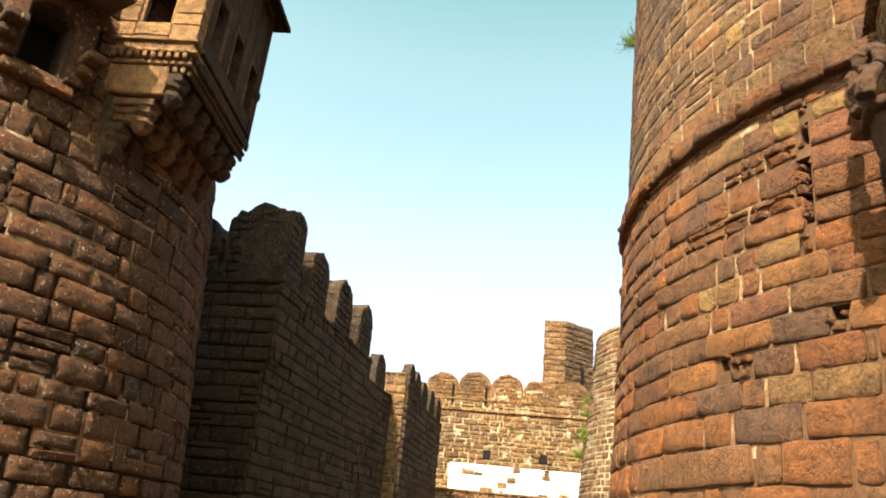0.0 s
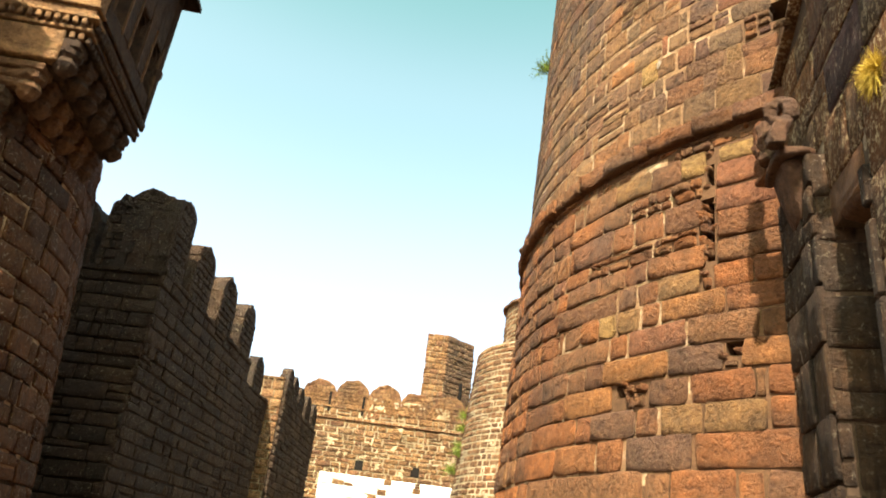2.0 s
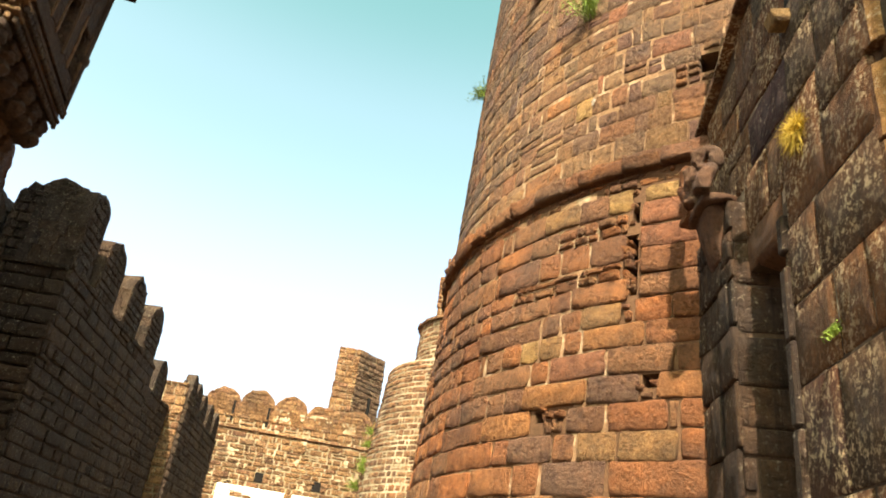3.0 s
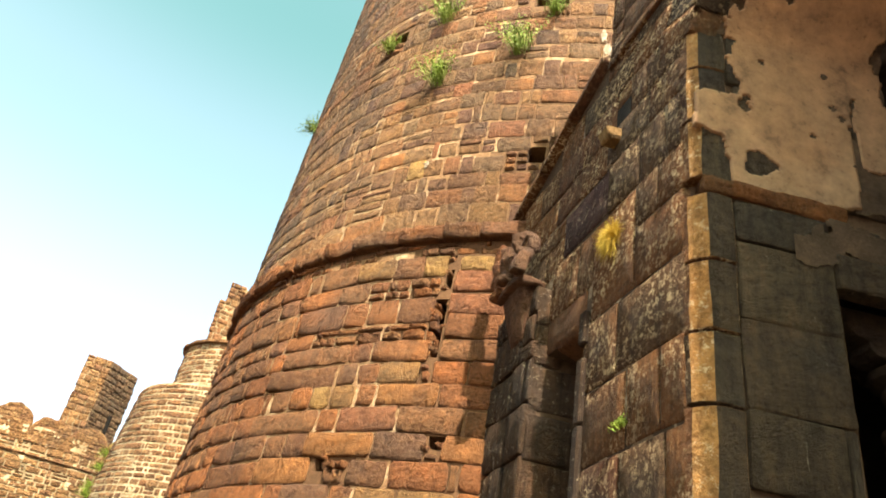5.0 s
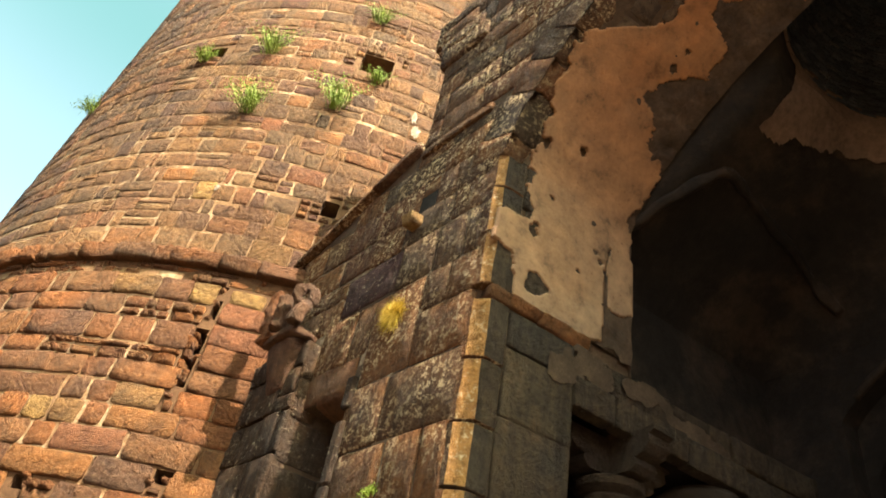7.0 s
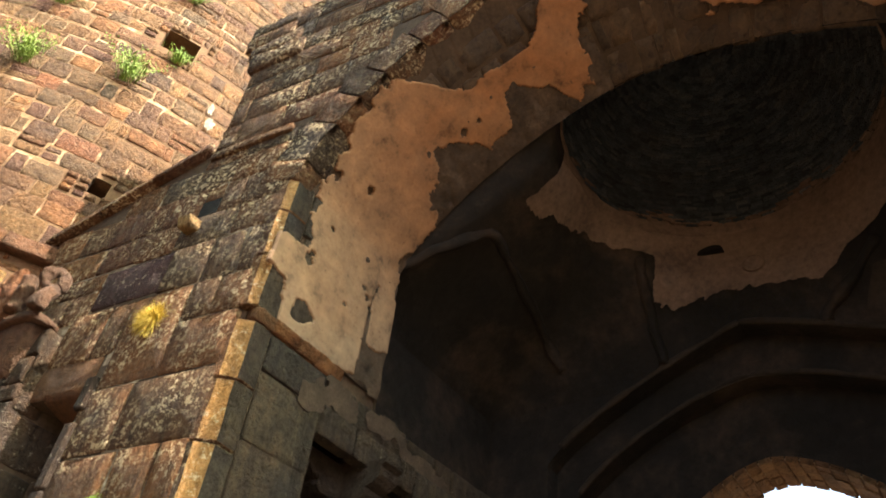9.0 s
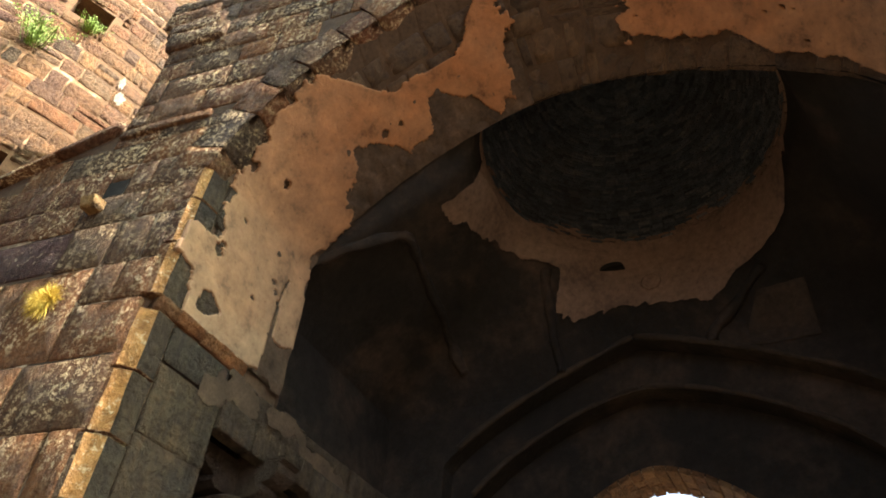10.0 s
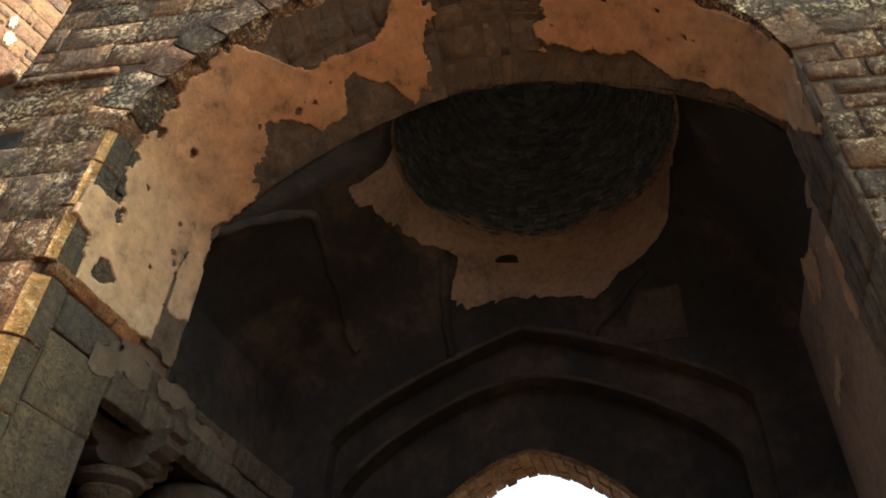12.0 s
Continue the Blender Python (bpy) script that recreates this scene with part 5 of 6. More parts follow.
def lathe(bm, prof, segs=20, m=None, square=0.0):
    """Turns a profile of (radius, z); square > 0 pulls the section towards a square."""
    m = m or Matrix()
    rings = []
    for r, z in prof:
        ring = []
        for i in range(segs):
            a = 2 * math.pi * i / segs
            k = (1 - square) + square / max(abs(math.cos(a)), abs(math.sin(a)))
            ring.append(bm.verts.new(m @ Vector((r * k * math.cos(a), r * k * math.sin(a), z))))
        rings.append(ring)
    for a, b in zip(rings, rings[1:]):
        for i in range(segs):
            bm.faces.new((a[i], a[(i + 1) % segs], b[(i + 1) % segs], b[i]))
    bm.faces.new(rings[0])
    bm.faces.new(rings[-1])


def pillar(x, y, top, r, label, cushion):
    """A short temple-like pillar: eight-sided shaft, ringed neck, and a bracket or a cushion for its head."""
    p = group_empty("stone_pillar", label, "pillar", "", (x, y, 0))
    bm = bmesh.new()
    lathe(bm, [(r * 1.3, -0.1), (r * 1.3, 0.5), (r * 1.05, 0.56), (r * 1.05, top - 1.3), (r * 1.12, top - 1.24), (r * 1.12, top - 0.78), (r * 1.0, top - 0.72)], 8, pose(0, 0, 0, 0, 0, 22.5))
    part("shaft", bm, M_SOOTSTONE, p)
    # raised diamonds round the head of the shaft
    for k in range(8):
        a = k * math.pi / 4
        bm = bmesh.new()
        box(bm, pose(math.cos(a) * r * 1.05, math.sin(a) * r * 1.05, top - 1.0, 0, 0, math.degrees(a)) @ pose(0, 0, 0, 45, 0, 0), 0.035, r * 0.42, r * 0.42, 0.012)
        part("lozenge", bm, M_SOOTSTONE, p)
    bm = bmesh.new()
    lathe(bm, [(r * 1.0, top - 0.72), (r * 1.12, top - 0.7), (r * 1.12, top - 0.66), (r * 0.82, top - 0.62), (r * 0.78, top - 0.5), (r * 0.92, top - 0.47), (r * 1.0, top - 0.43), (r * 0.9, top - 0.4)], 20)
    part("neck", bm, M_SOOTSTONE, p)
    bm = bmesh.new()
    if cushion:
        lathe(bm, [(r * 0.9, top - 0.4), (r * 1.3, top - 0.38), (r * 1.34, top - 0.33), (r * 1.16, top - 0.3), (r * 1.4, top - 0.26), (r * 1.52, top - 0.18), (r * 1.45, top - 0.08), (r * 1.1, top - 0.02), (r * 1.1, top)], 28)
        part("cushion", bm, M_SOOTSTONE, p, "rounded cushion capital", True)
        return
    lathe(bm, [(r * 0.9, top - 0.4), (r * 1.25, top - 0.36), (r * 1.3, top - 0.31), (r * 1.05, top - 0.28)], 20)
    part("collar", bm, M_SOOTSTONE, p)
    for k in range(4):
        bm = bmesh.new()
        m = pose(0, 0, 0, 0, 0, 90 * k)
        # stepped and scrolled arm of the bracket
        prof = [(0.0, top - 0.28), (r * 1.5, top - 0.28), (r * 1.75, top - 0.24), (r * 1.7, top - 0.19), (r * 2.1, top - 0.17), (r * 2.4, top - 0.12), (r * 2.35, top - 0.05), (r * 2.6, top - 0.03), (r * 2.6, top), (0.0, top)]
        lo = [bm.verts.new(m @ Vector((q, -r * 0.52, z))) for q, z in prof]
        hi = [bm.verts.new(m @ Vector((q, r * 0.52, z))) for q, z in prof]
        bm.faces.new(lo)
        bm.faces.new(hi)
        for i in range(len(prof)):
            j = (i + 1) % len(prof)
            bm.faces.new((lo[i], lo[j], hi[j], hi[i]))
        part("bracket_arm", bm, M_SOOTSTONE, p)


pillar(2.78, 3.9, 4.02, 0.2, "dark eight-sided stone pillar with bracket capital in the guard room", False)
pillar(3.72, 3.86, 3.95, 0.27, "stout ringed stone pillar with cushion capital in the guard room", True)


# ---- small things on the gate wing ----
def carved_bracket():
    b = group_empty("carved_bracket", "eroded carved stone bracket with a looped scroll", "bracket")
    b.location = Vector((0.82, 5.8, 4.76))

    def loft(name, rings, mat, k=0.012):
        """A rough stone through closed rings of points."""
        bm = bmesh.new()
        vs = [[bm.verts.new(p) for p in ring] for ring in rings]
        n = len(vs[0])
        bm.faces.new(vs[0])
        bm.faces.new(vs[-1])
        for a, c in zip(vs, vs[1:]):
            for i in range(n):
                bm.faces.new((a[i], a[(i + 1) % n], c[(i + 1) % n], c[i]))
        bmesh.ops.bevel(bm, geom=list(bm.edges), offset=0.012, segments=1, affect="EDGES")
        bmesh.ops.subdivide_edges(bm, edges=list(bm.edges), cuts=2, use_grid_fill=True)
        for vv in bm.verts:
            q = vv.co * 11
            vv.co += Vector((noise.noise(q), noise.noise(q + Vector((5, 0, 0))), noise.noise(q + Vector((0, 7, 0))))) * k
        part(name, bm, mat, b, "", True)

    plan = ((-0.2, 0.0), (-0.14, -0.2), (-0.01, -0.24), (0.1, -0.2), (0.16, 0.1), (0.2, 0.3), (-0.2, 0.3))
    loft("slab", [[(x, y, -0.01) for x, y in plan], [(x, y, 0.04 + 0.04 * (abs(x + 0.12) < 0.08)) for x, y in plan]], M_PURPLE, 0.025)
    loft("corbel", [[(0.12 + (x - 0.12) * 0.5, 0.24 + (y - 0.24) * 0.5, -0.44) for x, y in plan], [(x * 0.9 + 0.02, y * 0.85 + 0.03, -0.012) for x, y in plan]], M_PURPLE, 0.035)
    bm = bmesh.new()
    loop = [(-0.1 + 0.075 * math.cos(a), -0.13 - 0.02 * math.cos(a), 0.42 + 0.085 * math.sin(a)) for a in [radians(-60 + 40 * k) for k in range(9)]]
    tube(bm, [(-0.17, -0.24, 0.05), (-0.15, -0.23, 0.16), (-0.09, -0.19, 0.28)] + loop, lambda k: 0.062 - 0.014 * k + 0.008 * math.sin(k * 19), 12)
    hew(bm, 0.012, 1, 14.0)
    part("scroll", bm, M_PURPLE, b, "", True)
    loft("eroded_knob", [[(-0.19 + 0.07 * math.cos(a), 0.1 + 0.08 * math.sin(a), z) for a in [radians(60 * k) for k in range(6)]] for z in (0.1, 0.3, 0.46)], M_PURPLE, 0.05)
    loft("eroded_knob", [[(-0.21 + 0.06 * math.cos(a), 0.34 + 0.1 * math.sin(a), z) for a in [radians(60 * k) for k in range(6)]] for z in (0.05, 0.3, 0.6)], M_RED_ONE, 0.05)


carved_bracket()


def jutting_stone():
    bm = bmesh.new()
    m = GATE_FACE(gu(4.56), 5.6)
    box(bm, m @ pose(0, -0.01, 0.02, 14, -8, 6), 0.15, 0.26, 0.12, 0.018)
    for v in bm.verts:
        v.co += Vector((1, 1, 1)) * noise.noise(v.co * 7) * 0.015
    ob = part("jutting_stone", bm, M_YELLOW, gate, "pale stone jutting from the wing wall")
    # flat dark plate on the wall face, painted as the hole's shade
    bm = bmesh.new()
    m = GATE_FACE(gu(4.47), 5.835)
    box(bm, m @ pose(0, 0.0, 0), 0.21, 0.008, 0.18, 0)
    part("square_hole_plate", bm, M_SHADEBLACK, gate, "dark plate painted as the square hole's shade above the jutting stone")


jutting_stone()


def recess_lining():
    """Pilaster strips and the broken red head of the wing's tall recess."""
    rng = random.Random(61)
    for y, w in ((4.9, 0.1),):
        z = 0.3
        while z < 4.1:
            h = rng.uniform(0.4, 0.6)
            bm = bmesh.new()
            box(bm, GATE_FACE(gu(y), z + h / 2) @ pose(0, 0.16, 0), w, 0.4, min(h, 4.12 - z) - 0.012, 0.015)
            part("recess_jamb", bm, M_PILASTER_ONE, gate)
            z += h
    bm = bmesh.new()
    box(bm, GATE_FACE(gu(5.2), 4.16) @ pose(0, 0.2, 0, -14, 0, 0), 0.5, 0.4, 0.2, 0.04)
    for v in bm.verts:
        v.co += Vector((1, 1, 1)) * noise.noise(v.co * 5) * 0.03
    part("recess_head", bm, M_RED_ONE, gate, "broken red stone head of the recess", True)


recess_lining()


def blades(bm, n, height, spread, rng, width=0.012, droop=0.5, root=0.04):
    for _ in range(n):
        a = rng.uniform(0, 2 * math.pi)
        lean = rng.uniform(0.05, 1.0) * spread
        h = height * rng.uniform(0.45, 1.1)
        d = Vector((math.cos(a), math.sin(a), 0))
        side = Vector((-d.y, d.x, 0)) * width * rng.uniform(0.6, 1.3)
        p0 = Vector((rng.gauss(0, root), rng.gauss(0, root), 0))
        p1 = p0 + d * lean * h * 0.45 + Vector((0, 0, h * 0.6))
        p2 = p0 + d * lean * h * (0.9 + droop * 0.3) + Vector((0, 0, h * (1 - droop * lean * 0.5)))
        v = [bm.verts.new(q) for q in (p0 - side * 0.6, p0 + side * 0.6, p1 + side, p1 - side, p2)]
        bm.faces.new((v[0], v[1], v[2], v[3]))
        bm.faces.new((v[3], v[2], v[4]))


def tuft(m, kind, size, seed, label):
    rng = random.Random(seed)
    bm = bmesh.new()
    if kind == "dry":
        # a round mop of fine blades that stand out and hang over
        for _ in range(1300):
            d = Vector((rng.gauss(0, 1), rng.gauss(0, 1), abs(rng.gauss(0.35, 0.8)))).normalized()
            h = size * rng.uniform(0.3, 0.56)
            side = d.cross(Vector((rng.gauss(0, 1), rng.gauss(0, 1), rng.gauss(0, 1)))).normalized() * 0.0017
            p0 = Vector((rng.gauss(0, 0.02), rng.gauss(0, 0.02), 0))
            p1 = p0 + d * h * 0.6
            p2 = p0 + d * h + Vector((rng.gauss(0, 0.2), -0.1 + rng.gauss(0, 0.2), -0.3)) * h * rng.uniform(0.1, 1.1)
            v = [bm.verts.new(q) for q in (p0 - side, p0 + side, p1 + side, p1 - side, p2)]
            bm.faces.new((v[0], v[1], v[2], v[3]))
            bm.faces.new((v[3], v[2], v[4]))
    else:
        blades(bm, 90, size * 0.9, 1.3, rng, 0.0045, 0.9, 0.05)
        # feathery leaves along leaning stalks
        for _ in range(52):
            a, lean = rng.uniform(0, 2 * math.pi), rng.uniform(0.05, 1.25)
            h = size * rng.uniform(0.4, 0.85)
            top = Vector((math.cos(a) * lean, math.sin(a) * lean, 1.0)) * h
            for k in range(9):
                q = 0.3 + 0.75 * k / 9
                c = top * q + Vector((rng.gauss(0, 0.012), rng.gauss(0, 0.012), -0.1 * lean * q * q * h))
                u = Vector((rng.gauss(0, 1), rng.gauss(0, 1), rng.gauss(0.3, 0.7))).normalized() * (0.012 + size * 0.034)
                w = u.orthogonal().normalized() * (0.004 + size * 0.01)
                v = [bm.verts.new(p) for p in (c, c + u * 0.5 + w, c + u, c + u * 0.5 - w)]
                bm.faces.new(v)
    ob = part("grass_tuft" if kind == "dry" else "wall_plant", bm, M_DRY if kind == "dry" else M_LEAF, None)
    ob.matrix_basis = m
    tagged(ob, label, "plant", "plants on the walls")


def out_of(place, u, z, up=50):
    """A pose whose z grows out of the wall and up."""
    return place(u, z) @ pose(0, 0.02, 0, up, 0, 0)


tuft(out_of(GATE_FACE, gu(4.56), 4.66, 75), "dry", 0.36, 1, "dry yellow grass tuft in a joint of the gate wing")
for k, (u, z, s_) in enumerate([(-2.4, 8.75, 0.62), (-3.5, 8.4, 0.6), (-3.63, 9.75, 0.52), (-4.61, 9.6, 0.34), (-2.25, 10.9, 0.42), (-2.0, 9.5, 0.3), (-6.95, 9.35, 0.35)]):
    tuft(out_of(BASTION_UP, u, z), "green", s_, 10 + k, "green weed growing from a joint of the bastion")
tuft(out_of(GATE_FACE, gu(4.34), 3.2, 40), "green", 0.075, 30, "small green weed in a joint of the gate wing")

# ---- the opposite bastion with its oriel ----
LX, LY, LR, LL = -10.908, 4.57, 4.2, 0.1
left_tower = group_empty("opposite_bastion", "round bastion of worn brown stone blocks across the lane", "tower")
LEFT = cone_frame(LX, LY, LR, LL)


def build_left():
    rng = random.Random(5)
    tower_core("core", LX, LY, LR, LL, -0.3, 12.0, 0.035, M_JOINT, left_tower, [(5.84, 6.2, 0.24, 0.45)], 300, 0.1)
    bl = courses(1.0, 10.8, 0.2, 11.9, (0.2, 0.31), (0.3, 0.75), rng)
    skip = lambda u, z, w, h: abs(u - 5.84) < 0.3 + w * 0.3 and 5.75 < z < 6.75
    lay(left_tower, bl, LEFT, M_BROWN_ONE, M_BROWN, rng, lambda u, z: 5.2 < u < 9.6 and 2.4 < z < 6.2, 0.14, 0.014, 0.034, 0.007, "block", skip)
    mortar_skin("mortar", LEFT, 4.6, 9.8, 2.0, 8.0, 0.004, lambda u, z: ragged(u, z, 2.0) > 0.02 and not (abs(u - 5.84) < 0.75 and 5.4 < z < 7.0), M_MORTAR, left_tower)
    # window niche with jutting bracket stones
    m = LEFT(5.84, 6.2)
    # black plate at the back of the opening, painted as its shade
    bm = bmesh.new()
    box(bm, m @ pose(0, 0.36, 0.0), 0.5, 0.02, 0.95, 0)
    niche = part("window", bm, M_SHADEBLACK, left_tower, "dark arched window opening under a stone hood")
    for dx in (-0.36, 0.36):
        bm = bmesh.new()
        box(bm, m @ pose(dx, 0.02, 0.1), 0.2, 0.26, 1.0, 0.02)
        part("jamb", bm, M_BROWN_ONE, niche)
        bm = bmesh.new()
        box(bm, m @ pose(dx * 1.15, -0.16, -0.12), 0.22, 0.46, 0.11, 0.02)
        box(bm, m @ pose(dx * 1.15, -0.08, -0.24), 0.2, 0.32, 0.12, 0.03)
        part("bracket", bm, M_BROWN_ONE, niche)
    bm = bmesh.new()
    box(bm, m @ pose(0, -0.02, -0.52), 0.75, 0.2, 0.12, 0.02)
    part("sill", bm, M_BROWN_ONE, niche)
    bm = bmesh.new()
    n = 10
    prof = [(0.27 * math.cos(math.pi * i / n), 0.22 + 0.25 * math.sin(math.pi * i / n)) for i in range(n + 1)]
    for (xa, za), (xb, zb) in zip(prof, prof[1:]):
        q = [m @ Vector(p) for p in ((xa, -0.08, za), (xb, -0.08, zb), (xb, -0.08, 0.62), (xa, -0.08, 0.62))]
        qb = [m @ Vector(p) for p in ((xa, 0.1, za), (xb, 0.1, zb))]
        v = [bm.verts.new(p) for p in q]
        w = [bm.verts.new(p) for p in qb]
        bm.faces.new(v)
        bm.faces.new((v[0], v[1], w[1], w[0]))
    bmesh.ops.remove_doubles(bm, verts=bm.verts, dist=0.001)
    part("arch", bm, M_BROWN_ONE, niche)
    bm = bmesh.new()
    box(bm, m @ pose(0, -0.3, 0.72, 14, 0, 0), 1.1, 0.75, 0.09, 0.02)
    part("hood", bm, M_BROWN_ONE, niche)


build_left()


def build_oriel():
    o = group_empty("oriel_balcony", "carved sandstone oriel balcony on tiers of corbels", "balcony")
    rng = random.Random(71)
    e1 = Vector((-0.443, 0.897, 0)).normalized()
    e2 = Vector((-e1.y, e1.x, 0))
    base = Matrix((e1, e2, Vector((0, 0, 1)))).transposed().to_4x4()
    # local: x along the lane, y into the wall, z up, from the near outer corner
    M = Matrix.Translation((-6.0, 4.98, 0)) @ base
    L, Dp, Z0, Z1 = 2.1, 1.35, 6.6, 8.85

    def slab(name, x0, x1, y0, y1, z0, z1, mat, bev=0.015, label=""):
        bm = bmesh.new()
        box(bm, M @ pose((x0 + x1) / 2, (y0 + y1) / 2, (z0 + z1) / 2), x1 - x0, y1 - y0, z1 - z0, bev)
        hew(bm, 0.008, 2, 12.0)
        return part(name, bm, mat, o, label)

    slab("floor", 0, L, 0.0, Dp + 0.3, Z0 - 0.12, Z0, M_SAND_ONE)
    # mouldings and toothed bands, lit tone on the end, shade tone along the lane
    for z, out, h in ((Z0 - 0.02, 0.07, 0.05), (Z0 - 0.17, 0.03, 0.05), (Z0 + 0.16, 0.035, 0.04)):
        slab("moulding", -out, 0.2, -out, Dp, z, z + h, M_SAND_ONE, 0.01)
        slab("moulding", 0.204, L + 0.02, -out, Dp, z, z + h, M_SANDSHADE_ONE, 0.01)
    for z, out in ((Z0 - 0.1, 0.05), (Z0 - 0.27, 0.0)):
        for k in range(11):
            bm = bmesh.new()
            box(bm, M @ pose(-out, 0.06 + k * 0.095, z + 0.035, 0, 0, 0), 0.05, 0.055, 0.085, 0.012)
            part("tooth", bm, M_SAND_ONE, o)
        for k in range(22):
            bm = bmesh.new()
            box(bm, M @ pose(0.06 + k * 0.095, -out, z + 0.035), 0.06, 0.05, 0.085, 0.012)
            part("tooth", bm, M_SANDSHADE_ONE, o)
    slab("lower_band", 0.12, L, 0.24, Dp, Z0 - 0.6, Z0 - 0.2, M_SANDSHADE_ONE, 0.02)
    slab("end_band", -0.02, 0.12, 0.22, Dp, Z0 - 0.58, Z0 - 0.2, M_SAND_ONE, 0.015)
    # walls with openings: near end face
    for y0, y1, z0, z1 in ((0.0, 0.35, Z0, Z1), (0.78, Dp, Z0, Z1), (0.35, 0.78, Z0, Z0 + 0.45), (0.35, 0.78, Z0 + 1.35, Z1)):
        z = z0
        while z < z1 - 0.02:
            h = min(rng.uniform(0.17, 0.26), z1 - z)
            slab("face_stone", 0.0, 0.2, y0 + 0.004, y1 - 0.004, z + 0.004, z + h - 0.004, M_SAND_ONE, 0.01)
            z += h
    slab("window_frame", 0.03, 0.1, 0.33, 0.39, Z0 + 0.4, Z0 + 1.4, M_SAND_ONE, 0.008)
    slab("window_frame", 0.03, 0.1, 0.74, 0.8, Z0 + 0.4, Z0 + 1.4, M_SAND_ONE, 0.008)
    # lane face with three openings, its shade put into the stone colour
    xs = [0.2]
    for k in range(3):
        c = 0.5 + k * 0.68
        xs += [c - 0.17, c + 0.17]
    xs.append(L)
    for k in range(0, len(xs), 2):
        slab("pier", xs[k] + 0.002, xs[k + 1] - 0.002, 0.0, 0.2, Z0 + 0.45, Z1, M_SANDSHADE_ONE)
    slab("parapet", 0.2, L, 0.0, 0.2, Z0, Z0 + 0.45, M_SANDSHADE_ONE)
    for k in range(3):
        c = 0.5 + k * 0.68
        slab("lintel", c - 0.17, c + 0.17, 0.0, 0.2, Z0 + 1.15, Z1, M_SANDSHADE_ONE)
        bm = bmesh.new()
        n = 8
        for i in range(n):
            a, b = math.pi * i / n, math.pi * (i + 1) / n
            v = [bm.verts.new(M @ Vector(q)) for q in ((c + 0.17 * math.cos(a), 0.05, Z0 + 0.98 + 0.17 * math.sin(a)), (c + 0.17 * math.cos(b), 0.05, Z0 + 0.98 + 0.17 * math.sin(b)), (c + 0.17 * math.cos(b), 0.05, Z0 + 1.16), (c + 0.17 * math.cos(a), 0.05, Z0 + 1.16))]
            bm.faces.new(v)
        part("arch_head", bm, M_SANDSHADE_ONE, o)
        slab("panel_frame", c - 0.22, c - 0.18, -0.02, 0.02, Z0 + 0.4, Z0 + 1.25, M_SANDHALF_ONE, 0.006)
        slab("panel_frame", c + 0.18, c + 0.22, -0.02, 0.02, Z0 + 0.4, Z0 + 1.25, M_SANDHALF_ONE, 0.006)
    slab("far_end_wall", L - 0.2, L, 0.2, Dp, Z0, Z1, M_SANDSHADE_ONE)
    # shade-black sheet behind the window openings
    bm = bmesh.new()
    box(bm, M @ pose(L / 2, 0.9, (Z0 + Z1) / 2), L - 0.5, 0.05, Z1 - Z0, 0)
    part("inner_wall", bm, M_SHADEBLACK, o)
    bm = bmesh.new()
    lathe(bm, [(0.05, Z0), (0.05, Z0 + 0.75), (0.075, Z0 + 0.8), (0.075, Z0 + 0.88), (0.05, Z0 + 0.92), (0.05, Z1)], 10, M @ Matrix.Translation((L, 0.0, 0)))
    part("corner_shaft", bm, M_SANDSHADE_ONE, o)
    # sloping eave
    bm = bmesh.new()
    ring_in = [(-0.05, -0.05, Z1 + 0.32), (L + 0.05, -0.05, Z1 + 0.32), (L + 0.05, Dp, Z1 + 0.32), (-0.05, Dp, Z1 + 0.32)]
    ring_out = [(-0.24, -0.24, Z1 + 0.02), (L + 0.24, -0.24, Z1 + 0.02), (L + 0.24, Dp, Z1 + 0.02), (-0.24, Dp, Z1 + 0.02)]
    va = [bm.verts.new(M @ Vector(p)) for p in ring_in]
    vb = [bm.verts.new(M @ Vector(p)) for p in ring_out]
    vc = [bm.verts.new(M @ (Vector(p) - Vector((0, 0, 0.07)))) for p in ring_out]
    vd = [bm.verts.new(M @ (Vector(p) - Vector((0, 0, 0.1)))) for p in ring_in]
    for i in range(4):
        j = (i + 1) % 4
        bm.faces.new((va[i], va[j], vb[j], vb[i]))
        bm.faces.new((vb[i], vb[j], vc[j], vc[i]))
        bm.faces.new((vc[i], vc[j], vd[j], vd[i]))
    part("eave", bm, M_SANDSHADE_ONE, o, "sloping stone eave")
    slab("roof", -0.05, L + 0.05, -0.05, Dp + 0.4, Z1, Z1 + 0.7, M_SANDSHADE_ONE)
    # tiers of bulbous corbels stepping down to the wall, painted in shade tones
    for k in range(6):
        x = 0.14 + k * (L - 0.28) / 5
        for tier in range(4):
            y = 0.1 + tier * 0.27
            z = Z0 - 0.42 - tier * 0.35
            bm = bmesh.new()
            x += rng.uniform(-0.02, 0.02)
            box(bm, M @ pose(x, y + 0.33, z + 0.1, 0, 0, rng.uniform(-3, 3)), 0.26, 0.78, 0.1, 0.015)
            box(bm, M @ pose(x, y + 0.36, z + 0.0), 0.19, 0.7, 0.11, 0.02)
            box(bm, M @ pose(x, y + 0.42, z - 0.1), 0.17, 0.56, 0.11, 0.03)
            # carved drop under the nose, with a flared rim and a petalled foot
            lathe(bm, [(0.03, z - 0.26), (0.08, z - 0.23), (0.135, z - 0.14), (0.1, z - 0.06), (0.145, z - 0.02), (0.145, z + 0.05)], 8, M @ Matrix.Translation((x, y + 0.07, 0)))
            hew(bm, 0.012, 1, 9.0)
            part("corbel", bm, M_SANDHALF_ONE if tier % 2 else M_SANDSHADE_ONE, o)
